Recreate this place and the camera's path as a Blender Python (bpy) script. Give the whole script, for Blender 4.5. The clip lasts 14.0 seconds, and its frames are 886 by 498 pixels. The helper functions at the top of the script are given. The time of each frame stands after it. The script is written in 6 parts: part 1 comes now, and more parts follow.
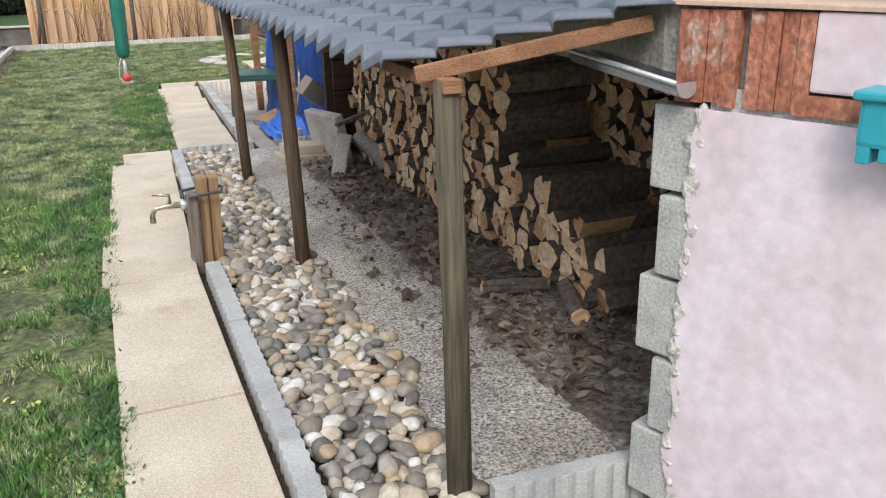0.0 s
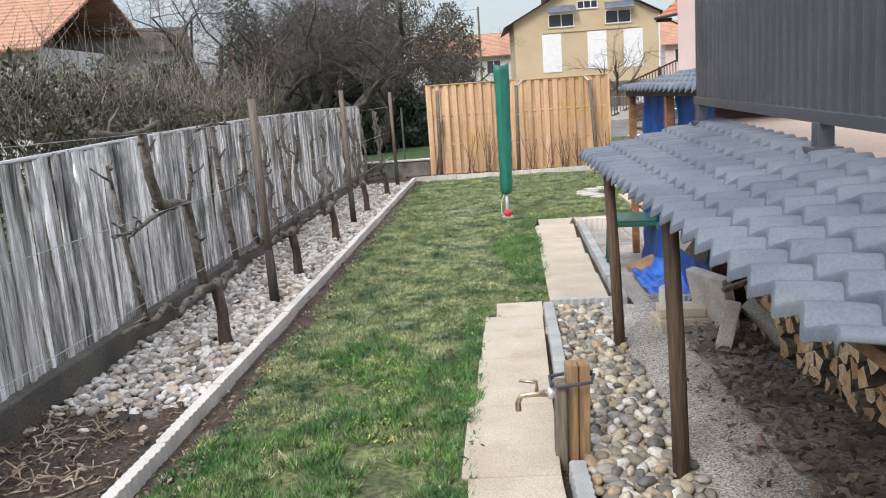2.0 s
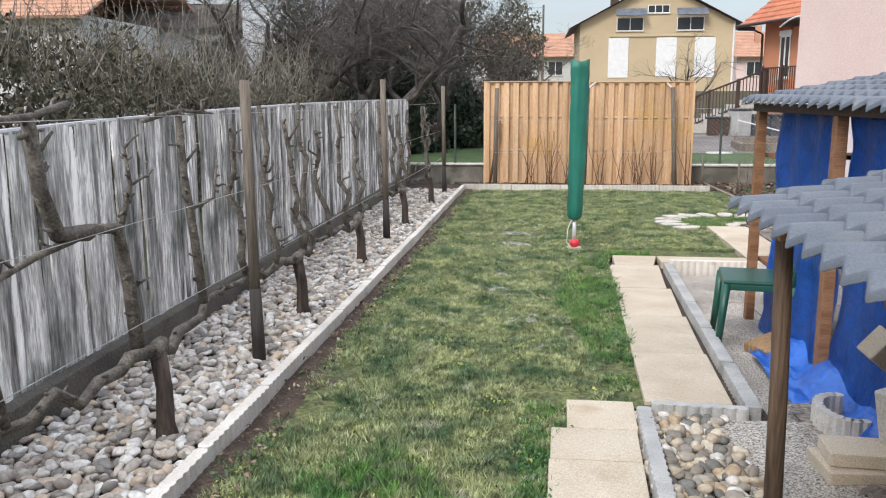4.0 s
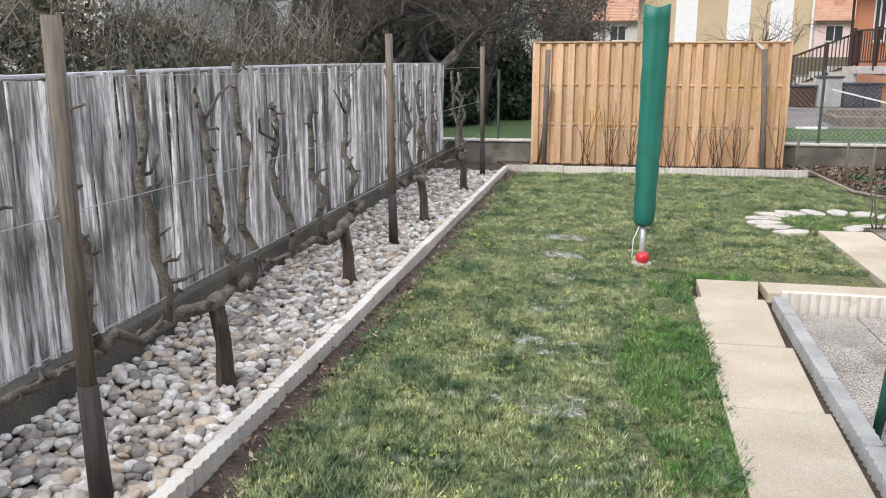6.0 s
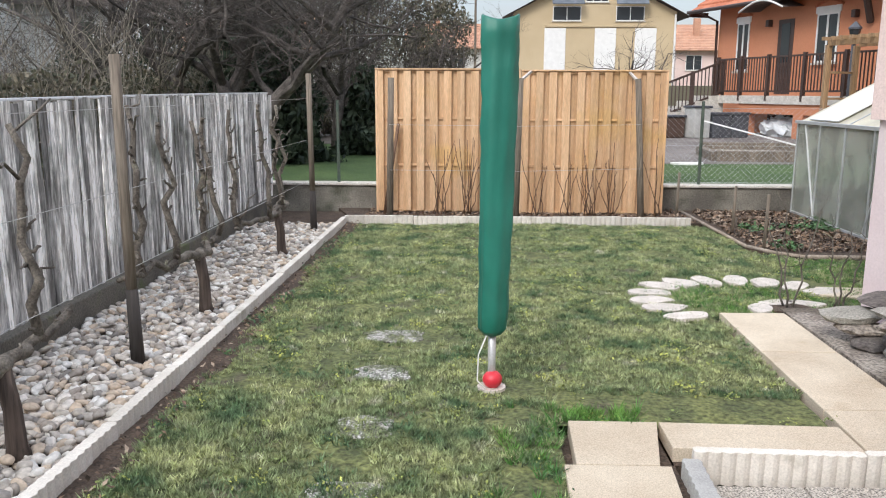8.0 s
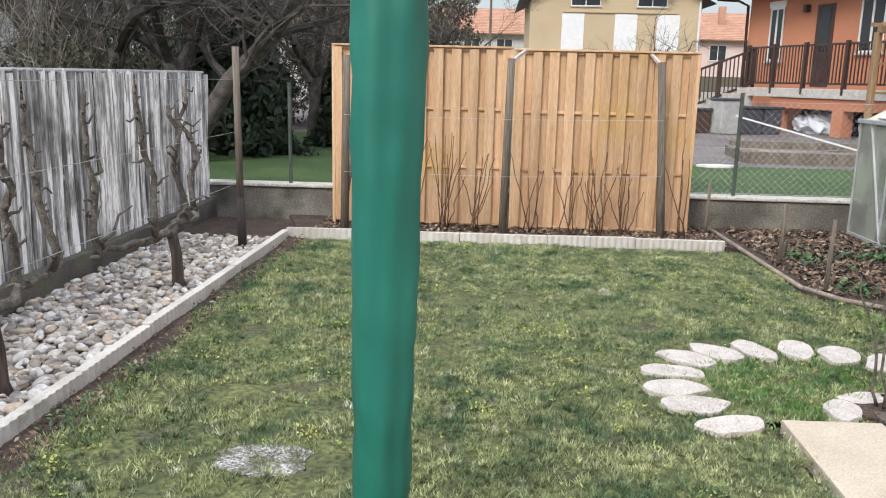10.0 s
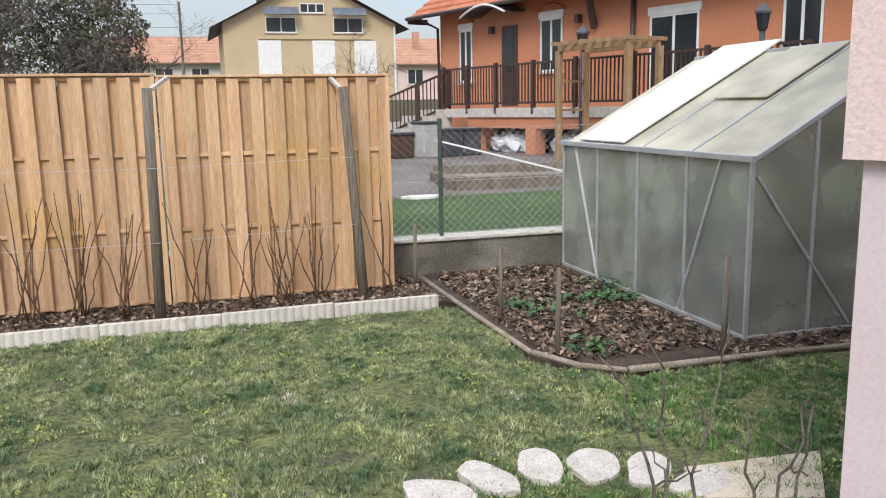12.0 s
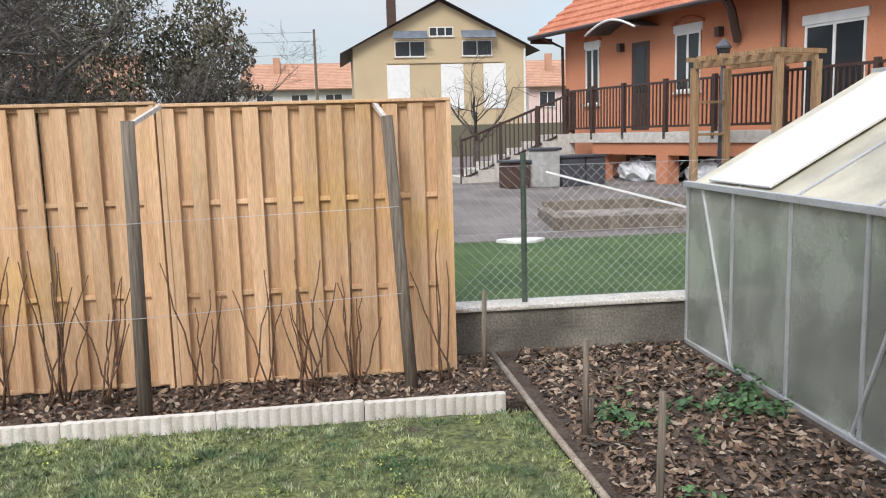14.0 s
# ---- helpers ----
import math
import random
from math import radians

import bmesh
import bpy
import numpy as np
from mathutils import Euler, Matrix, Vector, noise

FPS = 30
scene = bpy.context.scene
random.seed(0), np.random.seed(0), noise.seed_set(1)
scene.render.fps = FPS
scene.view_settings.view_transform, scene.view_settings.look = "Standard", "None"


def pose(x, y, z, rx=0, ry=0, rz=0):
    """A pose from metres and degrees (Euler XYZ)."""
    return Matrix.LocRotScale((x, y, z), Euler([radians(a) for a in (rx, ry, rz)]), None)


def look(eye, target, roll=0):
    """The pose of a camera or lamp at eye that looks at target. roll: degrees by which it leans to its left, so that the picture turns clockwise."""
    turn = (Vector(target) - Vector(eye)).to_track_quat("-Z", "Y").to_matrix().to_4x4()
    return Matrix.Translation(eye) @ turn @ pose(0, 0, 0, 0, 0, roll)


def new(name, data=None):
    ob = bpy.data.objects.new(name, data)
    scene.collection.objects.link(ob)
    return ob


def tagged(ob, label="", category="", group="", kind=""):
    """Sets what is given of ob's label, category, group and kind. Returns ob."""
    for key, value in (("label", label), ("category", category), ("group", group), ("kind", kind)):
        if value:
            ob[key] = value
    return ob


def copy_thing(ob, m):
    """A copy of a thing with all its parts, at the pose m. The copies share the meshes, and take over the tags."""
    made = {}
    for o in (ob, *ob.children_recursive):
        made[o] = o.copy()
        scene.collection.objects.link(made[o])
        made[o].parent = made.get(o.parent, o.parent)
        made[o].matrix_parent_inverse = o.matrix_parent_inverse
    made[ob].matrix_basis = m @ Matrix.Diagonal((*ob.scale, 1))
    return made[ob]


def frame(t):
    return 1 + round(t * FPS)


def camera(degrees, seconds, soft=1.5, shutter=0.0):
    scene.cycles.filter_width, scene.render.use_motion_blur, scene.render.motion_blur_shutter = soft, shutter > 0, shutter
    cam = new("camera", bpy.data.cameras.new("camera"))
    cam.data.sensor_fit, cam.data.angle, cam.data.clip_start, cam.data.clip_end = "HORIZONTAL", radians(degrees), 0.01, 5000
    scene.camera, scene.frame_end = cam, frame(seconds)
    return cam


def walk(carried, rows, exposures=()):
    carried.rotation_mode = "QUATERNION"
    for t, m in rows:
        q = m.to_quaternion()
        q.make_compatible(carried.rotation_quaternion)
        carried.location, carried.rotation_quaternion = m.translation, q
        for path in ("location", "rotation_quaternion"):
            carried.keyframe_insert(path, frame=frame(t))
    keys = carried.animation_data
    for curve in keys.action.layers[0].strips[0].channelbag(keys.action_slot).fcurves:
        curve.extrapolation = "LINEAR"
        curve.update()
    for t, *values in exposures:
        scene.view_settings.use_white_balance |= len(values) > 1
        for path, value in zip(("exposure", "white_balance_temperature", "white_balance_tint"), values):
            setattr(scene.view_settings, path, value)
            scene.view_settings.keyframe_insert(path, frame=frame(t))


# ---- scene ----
cam = camera(57.5, 14.0, soft=1.1)
PATH = [
    (0, (-0.021, -0.157, 1.294), (0.702, 1.584, 0.627), -1.1),
    (0.5, (-0.065, -0.206, 1.347), (0.692, 1.526, 0.694), -1.1),
    (1, (-0.078, -0.191, 1.412), (0.506, 1.636, 0.844), -3.3),
    (1.2, (-0.068, -0.149, 1.45), (0.365, 1.738, 0.948), -5.0),
    (1.5, (-0.003, 0.011, 1.471), (0.203, 1.959, 1.066), -5.9),
    (2, (0.029, 0.348, 1.51), (-0.085, 2.311, 1.148), -4.1),
    (2.5, (0.002, 0.777, 1.509), (-0.176, 2.735, 1.14), -3.2),
    (3, (-0.046, 1.188, 1.493), (-0.248, 3.143, 1.121), -1.5),
    (3.5, (-0.089, 1.656, 1.504), (-0.311, 3.609, 1.133), -0.5),
    (3.7, (-0.117, 1.873, 1.514), (-0.339, 3.827, 1.152), -0.3),
    (5.8, (-0.088, 4.073, 1.488), (-0.411, 5.997, 1.049), -0.0),
    (6, (-0.095, 4.334, 1.468), (-0.454, 6.252, 1.026), -0.1),
    (6.5, (-0.111, 4.871, 1.498), (-0.362, 6.817, 1.113), -1.4),
    (7, (-0.074, 5.427, 1.494), (-0.244, 7.388, 1.141), -0.9),
    (7.5, (0.004, 5.921, 1.528), (-0.089, 7.888, 1.176), -0.2),
    (7.7, (0.071, 6.123, 1.531), (0.005, 8.089, 1.167), 0.1),
    (9.8, (0.557, 8.258, 1.481), (0.406, 10.209, 1.066), 1.7),
    (10, (0.556, 8.456, 1.495), (0.449, 10.41, 1.082), 1.3),
    (10.5, (0.591, 8.865, 1.497), (0.604, 10.824, 1.095), 0.2),
    (11, (0.694, 9.362, 1.517), (0.899, 11.315, 1.136), -0.7),
    (11.5, (0.831, 9.768, 1.541), (1.279, 11.684, 1.18), -1.9),
    (12, (1.061, 10.025, 1.527), (1.619, 11.913, 1.179), -1.1),
    (12.5, (1.38, 10.326, 1.546), (1.708, 12.267, 1.194), 1.6),
    (13, (1.638, 10.703, 1.55), (1.647, 12.679, 1.246), 4.1),
    (13.5, (1.812, 11.157, 1.539), (1.789, 13.128, 1.204), 1.3),
    (14, (1.88, 11.482, 1.585), (2.117, 13.447, 1.298), -1.6),
]
walk(cam, [(t, look(eye, target, roll)) for t, eye, target, roll in PATH],
     exposures=((0, 0.40), (2, 0.45), (10, 0.45), (12, 0.36), (13, 0.43), (14, 0.41)))

# ---- world, sun ----
world = bpy.data.worlds.new("sky")
scene.world = world
world.use_nodes = True
wn, wl = world.node_tree.nodes, world.node_tree.links
wn.clear()
w_out, w_bg = wn.new("ShaderNodeOutputWorld"), wn.new("ShaderNodeBackground")
w_sky = wn.new("ShaderNodeTexSky")
w_sky.sky_type, w_sky.sun_disc = "NISHITA", False
w_sky.sun_elevation, w_sky.sun_rotation = radians(40.5), radians(206)
w_sky.air_density, w_sky.dust_density = 1.0, 1.5
w_co, w_map = wn.new("ShaderNodeTexCoord"), wn.new("ShaderNodeMapping")
w_map.inputs["Scale"].default_value = (1.2, 1.2, 5.0)
w_noise = wn.new("ShaderNodeTexNoise")
w_noise.inputs["Scale"].default_value, w_noise.inputs["Detail"].default_value = 2.2, 8
w_ramp = wn.new("ShaderNodeValToRGB")
w_ramp.color_ramp.elements[0].position, w_ramp.color_ramp.elements[0].color = 0.36, (0.35, 0.35, 0.35, 1)
w_ramp.color_ramp.elements[1].position, w_ramp.color_ramp.elements[1].color = 0.62, (0.97, 0.97, 0.97, 1)
w_mix = wn.new("ShaderNodeMix")
w_mix.data_type = "RGBA"
w_mix.inputs["B"].default_value = (4.3, 4.45, 4.75, 1)
wl.new(w_co.outputs["Generated"], w_map.inputs["Vector"])
wl.new(w_map.outputs["Vector"], w_noise.inputs["Vector"])
wl.new(w_noise.outputs["Fac"], w_ramp.inputs["Fac"])
wl.new(w_ramp.outputs["Color"], w_mix.inputs["Factor"])
wl.new(w_sky.outputs["Color"], w_mix.inputs["A"])
# an overcast sky is brighter towards the zenith
w_sep, w_up, w_mul = wn.new("ShaderNodeSeparateXYZ"), wn.new("ShaderNodeMapRange"), wn.new("ShaderNodeMix")
wl.new(w_co.outputs["Generated"], w_sep.inputs[0])
wl.new(w_sep.outputs["Z"], w_up.inputs["Value"])
w_up.inputs["From Min"].default_value, w_up.inputs["From Max"].default_value = 0.08, 0.9
w_up.inputs["To Min"].default_value, w_up.inputs["To Max"].default_value = 1.0, 3.0
w_mul.data_type, w_mul.blend_type = "RGBA", "MULTIPLY"
w_mul.inputs["Factor"].default_value = 1.0
wl.new(w_mix.outputs["Result"], w_mul.inputs["A"])
wl.new(w_up.outputs["Result"], w_mul.inputs["B"])
wl.new(w_mul.outputs["Result"], w_bg.inputs["Color"])
w_bg.inputs["Strength"].default_value = 0.11
wl.new(w_bg.outputs["Background"], w_out.inputs["Surface"])
sun = new("sun", bpy.data.lights.new("sun", "SUN"))
sun.data.energy, sun.data.angle, sun.data.color = 1.5, radians(20), (1.0, 0.965, 0.92)
sun.matrix_world = look((-4.0, -8.2, 7.8), (0, 0, 0))


# ---- materials ----
def surf(name, a, b, scale=3.0, rough=0.85, bump=0.15, grain=90.0, stretch=(1, 1, 1), rnd=0.0, island=0.0,
         metal=0.0, fine=0.35, spots=None, spot_scale=1.2, spot_at=0.6, dist=0.01, local=False):
    """A worn surface: two colours in broad patches, fine grain, optional stains, relief."""
    m = bpy.data.materials.new(name)
    m.use_nodes = True
    n, l = m.node_tree.nodes, m.node_tree.links
    bsdf = n["Principled BSDF"]
    bsdf.inputs["Roughness"].default_value, bsdf.inputs["Metallic"].default_value = rough, metal
    geo = n.new("ShaderNodeNewGeometry")
    src = n.new("ShaderNodeTexCoord").outputs["Object"] if local else geo.outputs["Position"]
    mp = n.new("ShaderNodeMapping")
    mp.inputs["Scale"].default_value = stretch
    l.new(src, mp.inputs["Vector"])

    def tex(sc, detail, vec=mp.outputs["Vector"]):
        t = n.new("ShaderNodeTexNoise")
        t.inputs["Scale"].default_value, t.inputs["Detail"].default_value = sc, detail
        l.new(vec, t.inputs["Vector"])
        return t.outputs["Fac"]

    def remap(fac, lo, hi, to0, to1):
        r = n.new("ShaderNodeMapRange")
        for key, val in (("From Min", lo), ("From Max", hi), ("To Min", to0), ("To Max", to1)):
            r.inputs[key].default_value = val
        l.new(fac, r.inputs["Value"])
        return r.outputs["Result"]

    def mix(kind, fac, ca, cb):
        x = n.new("ShaderNodeMix")
        x.data_type, x.blend_type = "RGBA", kind
        for sock, val in ((x.inputs["Factor"], fac), (x.inputs["A"], ca), (x.inputs["B"], cb)):
            if isinstance(val, (int, float)):
                sock.default_value = val
            elif isinstance(val, tuple):
                sock.default_value = (*val, 1)
            else:
                l.new(val, sock)
        return x.outputs["Result"]

    broad, small = tex(scale, 5), tex(grain, 3)
    col = mix("MIX", remap(broad, 0.36, 0.64, 0, 1), a, b)
    if spots:
        col = mix("MIX", remap(tex(spot_scale, 6, geo.outputs["Position"]), spot_at, spot_at + 0.12, 0, 0.85), col, spots)
    tone = remap(small, 0.3, 0.7, 1 - fine, 1 + fine)
    for amount, out in ((rnd, n.new("ShaderNodeObjectInfo").outputs["Random"]), (island, geo.outputs["Random Per Island"])):
        if amount:
            mul = n.new("ShaderNodeMath")
            mul.operation = "MULTIPLY"
            l.new(tone, mul.inputs[0])
            l.new(remap(out, 0, 1, 1 - amount, 1 + amount), mul.inputs[1])
            tone = mul.outputs[0]
    col = mix("MULTIPLY", 1.0, col, tone)
    l.new(col, bsdf.inputs["Base Color"])
    if bump:
        add = n.new("ShaderNodeMath")
        l.new(broad, add.inputs[0])
        l.new(small, add.inputs[1])
        bp = n.new("ShaderNodeBump")
        bp.inputs["Strength"].default_value, bp.inputs["Distance"].default_value = bump, dist
        l.new(add.outputs[0], bp.inputs["Height"])
        l.new(bp.outputs["Normal"], bsdf.inputs["Normal"])
    return m


def palette(name, colours, rough=0.75, fine=0.25, grain=40.0, bump=0.15):
    """Pieces that each take one of several colours by chance (singly placed or joined)."""
    m = surf(name, colours[0], colours[0], 6, rough, bump, grain, fine=fine)
    n, l = m.node_tree.nodes, m.node_tree.links
    ramp = n.new("ShaderNodeValToRGB")
    ramp.color_ramp.interpolation = "CONSTANT"
    el = ramp.color_ramp.elements
    for k, c in enumerate(colours):
        e = el[k] if k < 2 else el.new(k / len(colours))
        e.position, e.color = k / len(colours), (*c, 1)
    add, fr = n.new("ShaderNodeMath"), n.new("ShaderNodeMath")
    fr.operation = "FRACT"
    l.new(n.new("ShaderNodeObjectInfo").outputs["Random"], add.inputs[0])
    l.new(n.new("ShaderNodeNewGeometry").outputs["Random Per Island"], add.inputs[1])
    l.new(add.outputs[0], fr.inputs[0])
    l.new(fr.outputs[0], ramp.inputs["Fac"])
    base = n["Principled BSDF"].inputs["Base Color"].links[0].from_node
    l.new(ramp.outputs["Color"], base.inputs["A"])
    return m


UP = (1, 1, 0.06)
M_GROUND = surf("soil and grass", (0.10, 0.085, 0.05), (0.06, 0.09, 0.03), 0.8, 0.95, 0.4)
M_LAWN = surf("mossy lawn", (0.07, 0.085, 0.035), (0.15, 0.165, 0.06), 5.5, 0.95, 0.9, 40, fine=0.6, spots=(0.085, 0.07, 0.05), spot_scale=3.1, spot_at=0.58, dist=0.02)
M_BLADE = surf("grass blade", (0.085, 0.15, 0.07), (0.38, 0.41, 0.205), 3.6, 0.7, 0, 19, island=0.4, fine=0.6, spots=(0.52, 0.50, 0.39), spot_scale=6, spot_at=0.60)
M_MOSS = surf("clover and moss leaf", (0.16, 0.22, 0.07), (0.40, 0.42, 0.10), 4.0, 0.8, 0, 15, island=0.3, fine=0.5, spots=(0.14, 0.125, 0.075), spot_scale=4.1, spot_at=0.64)
M_TRUNK = surf("dark vine trunk", (0.045, 0.032, 0.026), (0.10, 0.075, 0.06), 14, 0.95, 0.7, 80, UP, fine=0.4, dist=0.008)
M_BLADE2 = surf("lush grass blade", (0.05, 0.16, 0.035), (0.13, 0.27, 0.05), 2.6, 0.65, 0, 15, island=0.3, fine=0.45)
M_WEED = surf("broad weed leaf", (0.035, 0.085, 0.032), (0.075, 0.155, 0.05), 5, 0.6, 0, 15, island=0.4, fine=0.4)
M_STRAW = surf("dry stems", (0.30, 0.22, 0.15), (0.45, 0.36, 0.26), 8, 0.85, 0.2, 40, island=0.35)
M_TWIG = surf("pale hedge twig", (0.15, 0.13, 0.105), (0.28, 0.25, 0.20), 3, 0.9, 0, 30, island=0.4)
M_GPOST = surf("dark green coated post", (0.05, 0.075, 0.06), (0.09, 0.11, 0.085), 6, 0.6, 0.1, 60, fine=0.3)
M_SOIL = surf("dark garden soil", (0.055, 0.038, 0.028), (0.10, 0.07, 0.05), 5, 0.95, 0.9, 60, fine=0.5, dist=0.02)
M_DIRT = surf("bark strewn earth", (0.19, 0.16, 0.135), (0.36, 0.32, 0.275), 4, 0.95, 0.8, 45, fine=0.6, spots=(0.10, 0.08, 0.062), spot_scale=2.6, spot_at=0.5, dist=0.015)
M_SLAB = surf("cream paving slab", (0.48, 0.40, 0.30), (0.58, 0.505, 0.395), 2.5, 0.85, 0.3, 160, fine=0.22, rnd=0.06, spots=(0.41, 0.32, 0.215), spot_scale=2.6, spot_at=0.60, dist=0.004)
M_KERB = surf("grey concrete edging", (0.36, 0.36, 0.35), (0.48, 0.48, 0.46), 5, 0.9, 0.2, 120, rnd=0.08, fine=0.15, spots=(0.24, 0.24, 0.21), spot_scale=3, spot_at=0.6, dist=0.006)
M_KERBW = surf("pale concrete edging", (0.58, 0.54, 0.48), (0.70, 0.665, 0.61), 4, 0.9, 0.15, 110, rnd=0.07, fine=0.12, spots=(0.38, 0.35, 0.28), spot_scale=4, spot_at=0.62, dist=0.005)
M_AGG = surf("exposed aggregate concrete", (0.29, 0.262, 0.228), (0.43, 0.40, 0.355), 2.5, 0.9, 0.9, 110, fine=0.85, rnd=0.06, spots=(0.20, 0.183, 0.158), spot_scale=1.6, dist=0.006)
M_CONC = surf("old concrete", (0.25, 0.24, 0.21), (0.36, 0.34, 0.30), 3, 0.92, 0.4, 90, spots=(0.13, 0.13, 0.10), spot_scale=2.2)
M_PLINTH = surf("dark damp concrete", (0.075, 0.07, 0.06), (0.14, 0.13, 0.11), 3, 0.92, 0.5, 70, spots=(0.10, 0.12, 0.05), spot_scale=3)
M_LOWWALL = surf("dirty old concrete wall", (0.12, 0.11, 0.095), (0.25, 0.235, 0.20), 2.5, 0.95, 0.6, 60, fine=0.35, spots=(0.07, 0.075, 0.05), spot_scale=2.0, spot_at=0.55)
M_FENCEW = surf("washed out border wood", (0.27, 0.22, 0.17), (0.40, 0.34, 0.28), 6, 0.9, 0.5, 80, fine=0.35)
M_BLOCK = surf("concrete block", (0.36, 0.37, 0.35), (0.48, 0.48, 0.45), 9, 0.95, 0.35, 160, fine=0.25, rnd=0.08, dist=0.004)
M_PINK = surf("faded pink render", (0.66, 0.52, 0.55), (0.76, 0.67, 0.71), 3.1, 0.9, 0.35, 26, fine=0.09, spots=(0.52, 0.36, 0.38), spot_scale=2.3, spot_at=0.55, dist=0.006)
M_PINKN = surf("rough pink render", (0.72, 0.55, 0.51), (0.77, 0.61, 0.57), 1.2, 0.9, 0.6, 60, fine=0.08, dist=0.006)
M_PINKL = surf("smooth pink plinth render", (0.66, 0.55, 0.56), (0.70, 0.60, 0.61), 1.2, 0.85, 0.15, 60, fine=0.05)
M_BRICK = surf("hollow red clay brick", (0.33, 0.12, 0.07), (0.47, 0.20, 0.125), 7, 0.9, 0.5, 60, (1.5, 1.5, 1), fine=0.4, spots=(0.58, 0.47, 0.40), spot_scale=13, spot_at=0.585)
M_MORTAR = surf("pale mortar", (0.50, 0.47, 0.42), (0.62, 0.59, 0.54), 8, 0.95, 0.7, 80, dist=0.01)
M_TERR = surf("terrace floor", (0.56, 0.40, 0.30), (0.63, 0.48, 0.38), 1.5, 0.8, 0.15, 90, fine=0.12)
M_TILE = surf("slate grey roof sheet", (0.10, 0.118, 0.145), (0.155, 0.175, 0.205), 3, 0.5, 0.1, 140, fine=0.15, spots=(0.20, 0.21, 0.21), spot_scale=2.4, spot_at=0.63)
M_RAIL = surf("anthracite painted metal", (0.055, 0.060, 0.072), (0.075, 0.080, 0.092), 3, 0.38, 0.05, 100, fine=0.1)
M_POST = surf("weathered green-brown post wood", (0.095, 0.08, 0.05), (0.14, 0.125, 0.08), 6, 0.85, 0.5, 90, UP, fine=0.45, spots=(0.10, 0.12, 0.07), spot_scale=4)
M_POSTD = surf("dark brown post wood", (0.085, 0.055, 0.035), (0.13, 0.085, 0.055), 6, 0.85, 0.5, 90, UP, fine=0.4, rnd=0.12)
M_BEAM = surf("orange brown timber", (0.22, 0.105, 0.05), (0.32, 0.165, 0.085), 5, 0.75, 0.3, 70, (0.3, 6, 6), fine=0.35)
M_STAKE = surf("honey wood", (0.29, 0.18, 0.09), (0.38, 0.25, 0.14), 7, 0.8, 0.35, 80, UP, fine=0.3, spots=(0.12, 0.09, 0.06), spot_scale=9, spot_at=0.62)
M_PICKET = surf("silver grey weathered picket", (0.23, 0.222, 0.21), (0.86, 0.85, 0.83), 22, 0.9, 0.5, 120, (1, 1, 0.1), rnd=0.6, fine=0.45, spots=(0.16, 0.175, 0.15), spot_scale=2.3, spot_at=0.57)
M_PICKETJ = surf("silver grey weathered pickets", (0.20, 0.195, 0.185), (0.80, 0.79, 0.77), 22, 0.9, 0.5, 120, UP, island=0.38, fine=0.4)
M_FENCE = surf("new larch boards", (0.555, 0.34, 0.185), (0.685, 0.465, 0.285), 5, 0.75, 0.2, 60, (3, 3, 0.22), rnd=0.15, fine=0.18, spots=(0.60, 0.38, 0.165), spot_scale=1.4, spot_at=0.55)
M_FPOST = surf("grey weathered round post", (0.14, 0.115, 0.09), (0.22, 0.185, 0.145), 6, 0.9, 0.4, 80, UP, fine=0.4)
M_BARK = surf("vine and fruit tree bark", (0.075, 0.063, 0.052), (0.17, 0.15, 0.125), 14, 0.95, 0.8, 90, fine=0.45, spots=(0.24, 0.24, 0.15), spot_scale=7, spot_at=0.62, dist=0.006)
M_BARKD = surf("dark tree bark", (0.055, 0.047, 0.043), (0.125, 0.11, 0.10), 8, 0.95, 0.6, 60, fine=0.4, island=0.4)
M_CANE = surf("brown cane", (0.10, 0.055, 0.035), (0.17, 0.10, 0.06), 10, 0.8, 0.2, 60, island=0.3)
M_LEAFL = palette("dry leaf litter", [(0.17, 0.11, 0.075), (0.09, 0.062, 0.045), (0.24, 0.16, 0.105), (0.06, 0.045, 0.034), (0.12, 0.082, 0.058), (0.36, 0.28, 0.21)], 0.85)
M_BARKCHIP = palette("bark chips", [(0.15, 0.105, 0.08), (0.085, 0.064, 0.052), (0.24, 0.18, 0.135), (0.12, 0.095, 0.08), (0.19, 0.15, 0.12)], 0.9)
M_PEB = palette("river pebble", [(0.42, 0.355, 0.265), (0.26, 0.235, 0.20), (0.52, 0.455, 0.355), (0.15, 0.145, 0.13), (0.40, 0.30, 0.195), (0.60, 0.57, 0.52), (0.33, 0.295, 0.245), (0.21, 0.185, 0.15)], 0.65)
M_PEBW = palette("pale bed pebble", [(0.55, 0.50, 0.44), (0.43, 0.39, 0.34), (0.66, 0.62, 0.57), (0.34, 0.30, 0.26), (0.54, 0.44, 0.34), (0.70, 0.68, 0.64), (0.26, 0.24, 0.22)], 0.8)
M_GREEN = surf("green cover fabric", (0.010, 0.135, 0.095), (0.017, 0.18, 0.13), 4, 0.5, 0.35, 9, (1, 1, 0.6), fine=0.08, dist=0.02)
M_STONE = surf("white stepping stone", (0.52, 0.47, 0.42), (0.64, 0.59, 0.54), 9, 0.9, 0.5, 80, rnd=0.05, fine=0.2, spots=(0.50, 0.47, 0.40), spot_scale=9, spot_at=0.62, dist=0.008)
M_RED = surf("red plastic", (0.62, 0.03, 0.045), (0.66, 0.04, 0.06), 4, 0.4, 0, 50, fine=0.05)
M_WHITE = surf("white paint", (0.74, 0.74, 0.72), (0.80, 0.80, 0.78), 4, 0.5, 0.05, 50, fine=0.05)
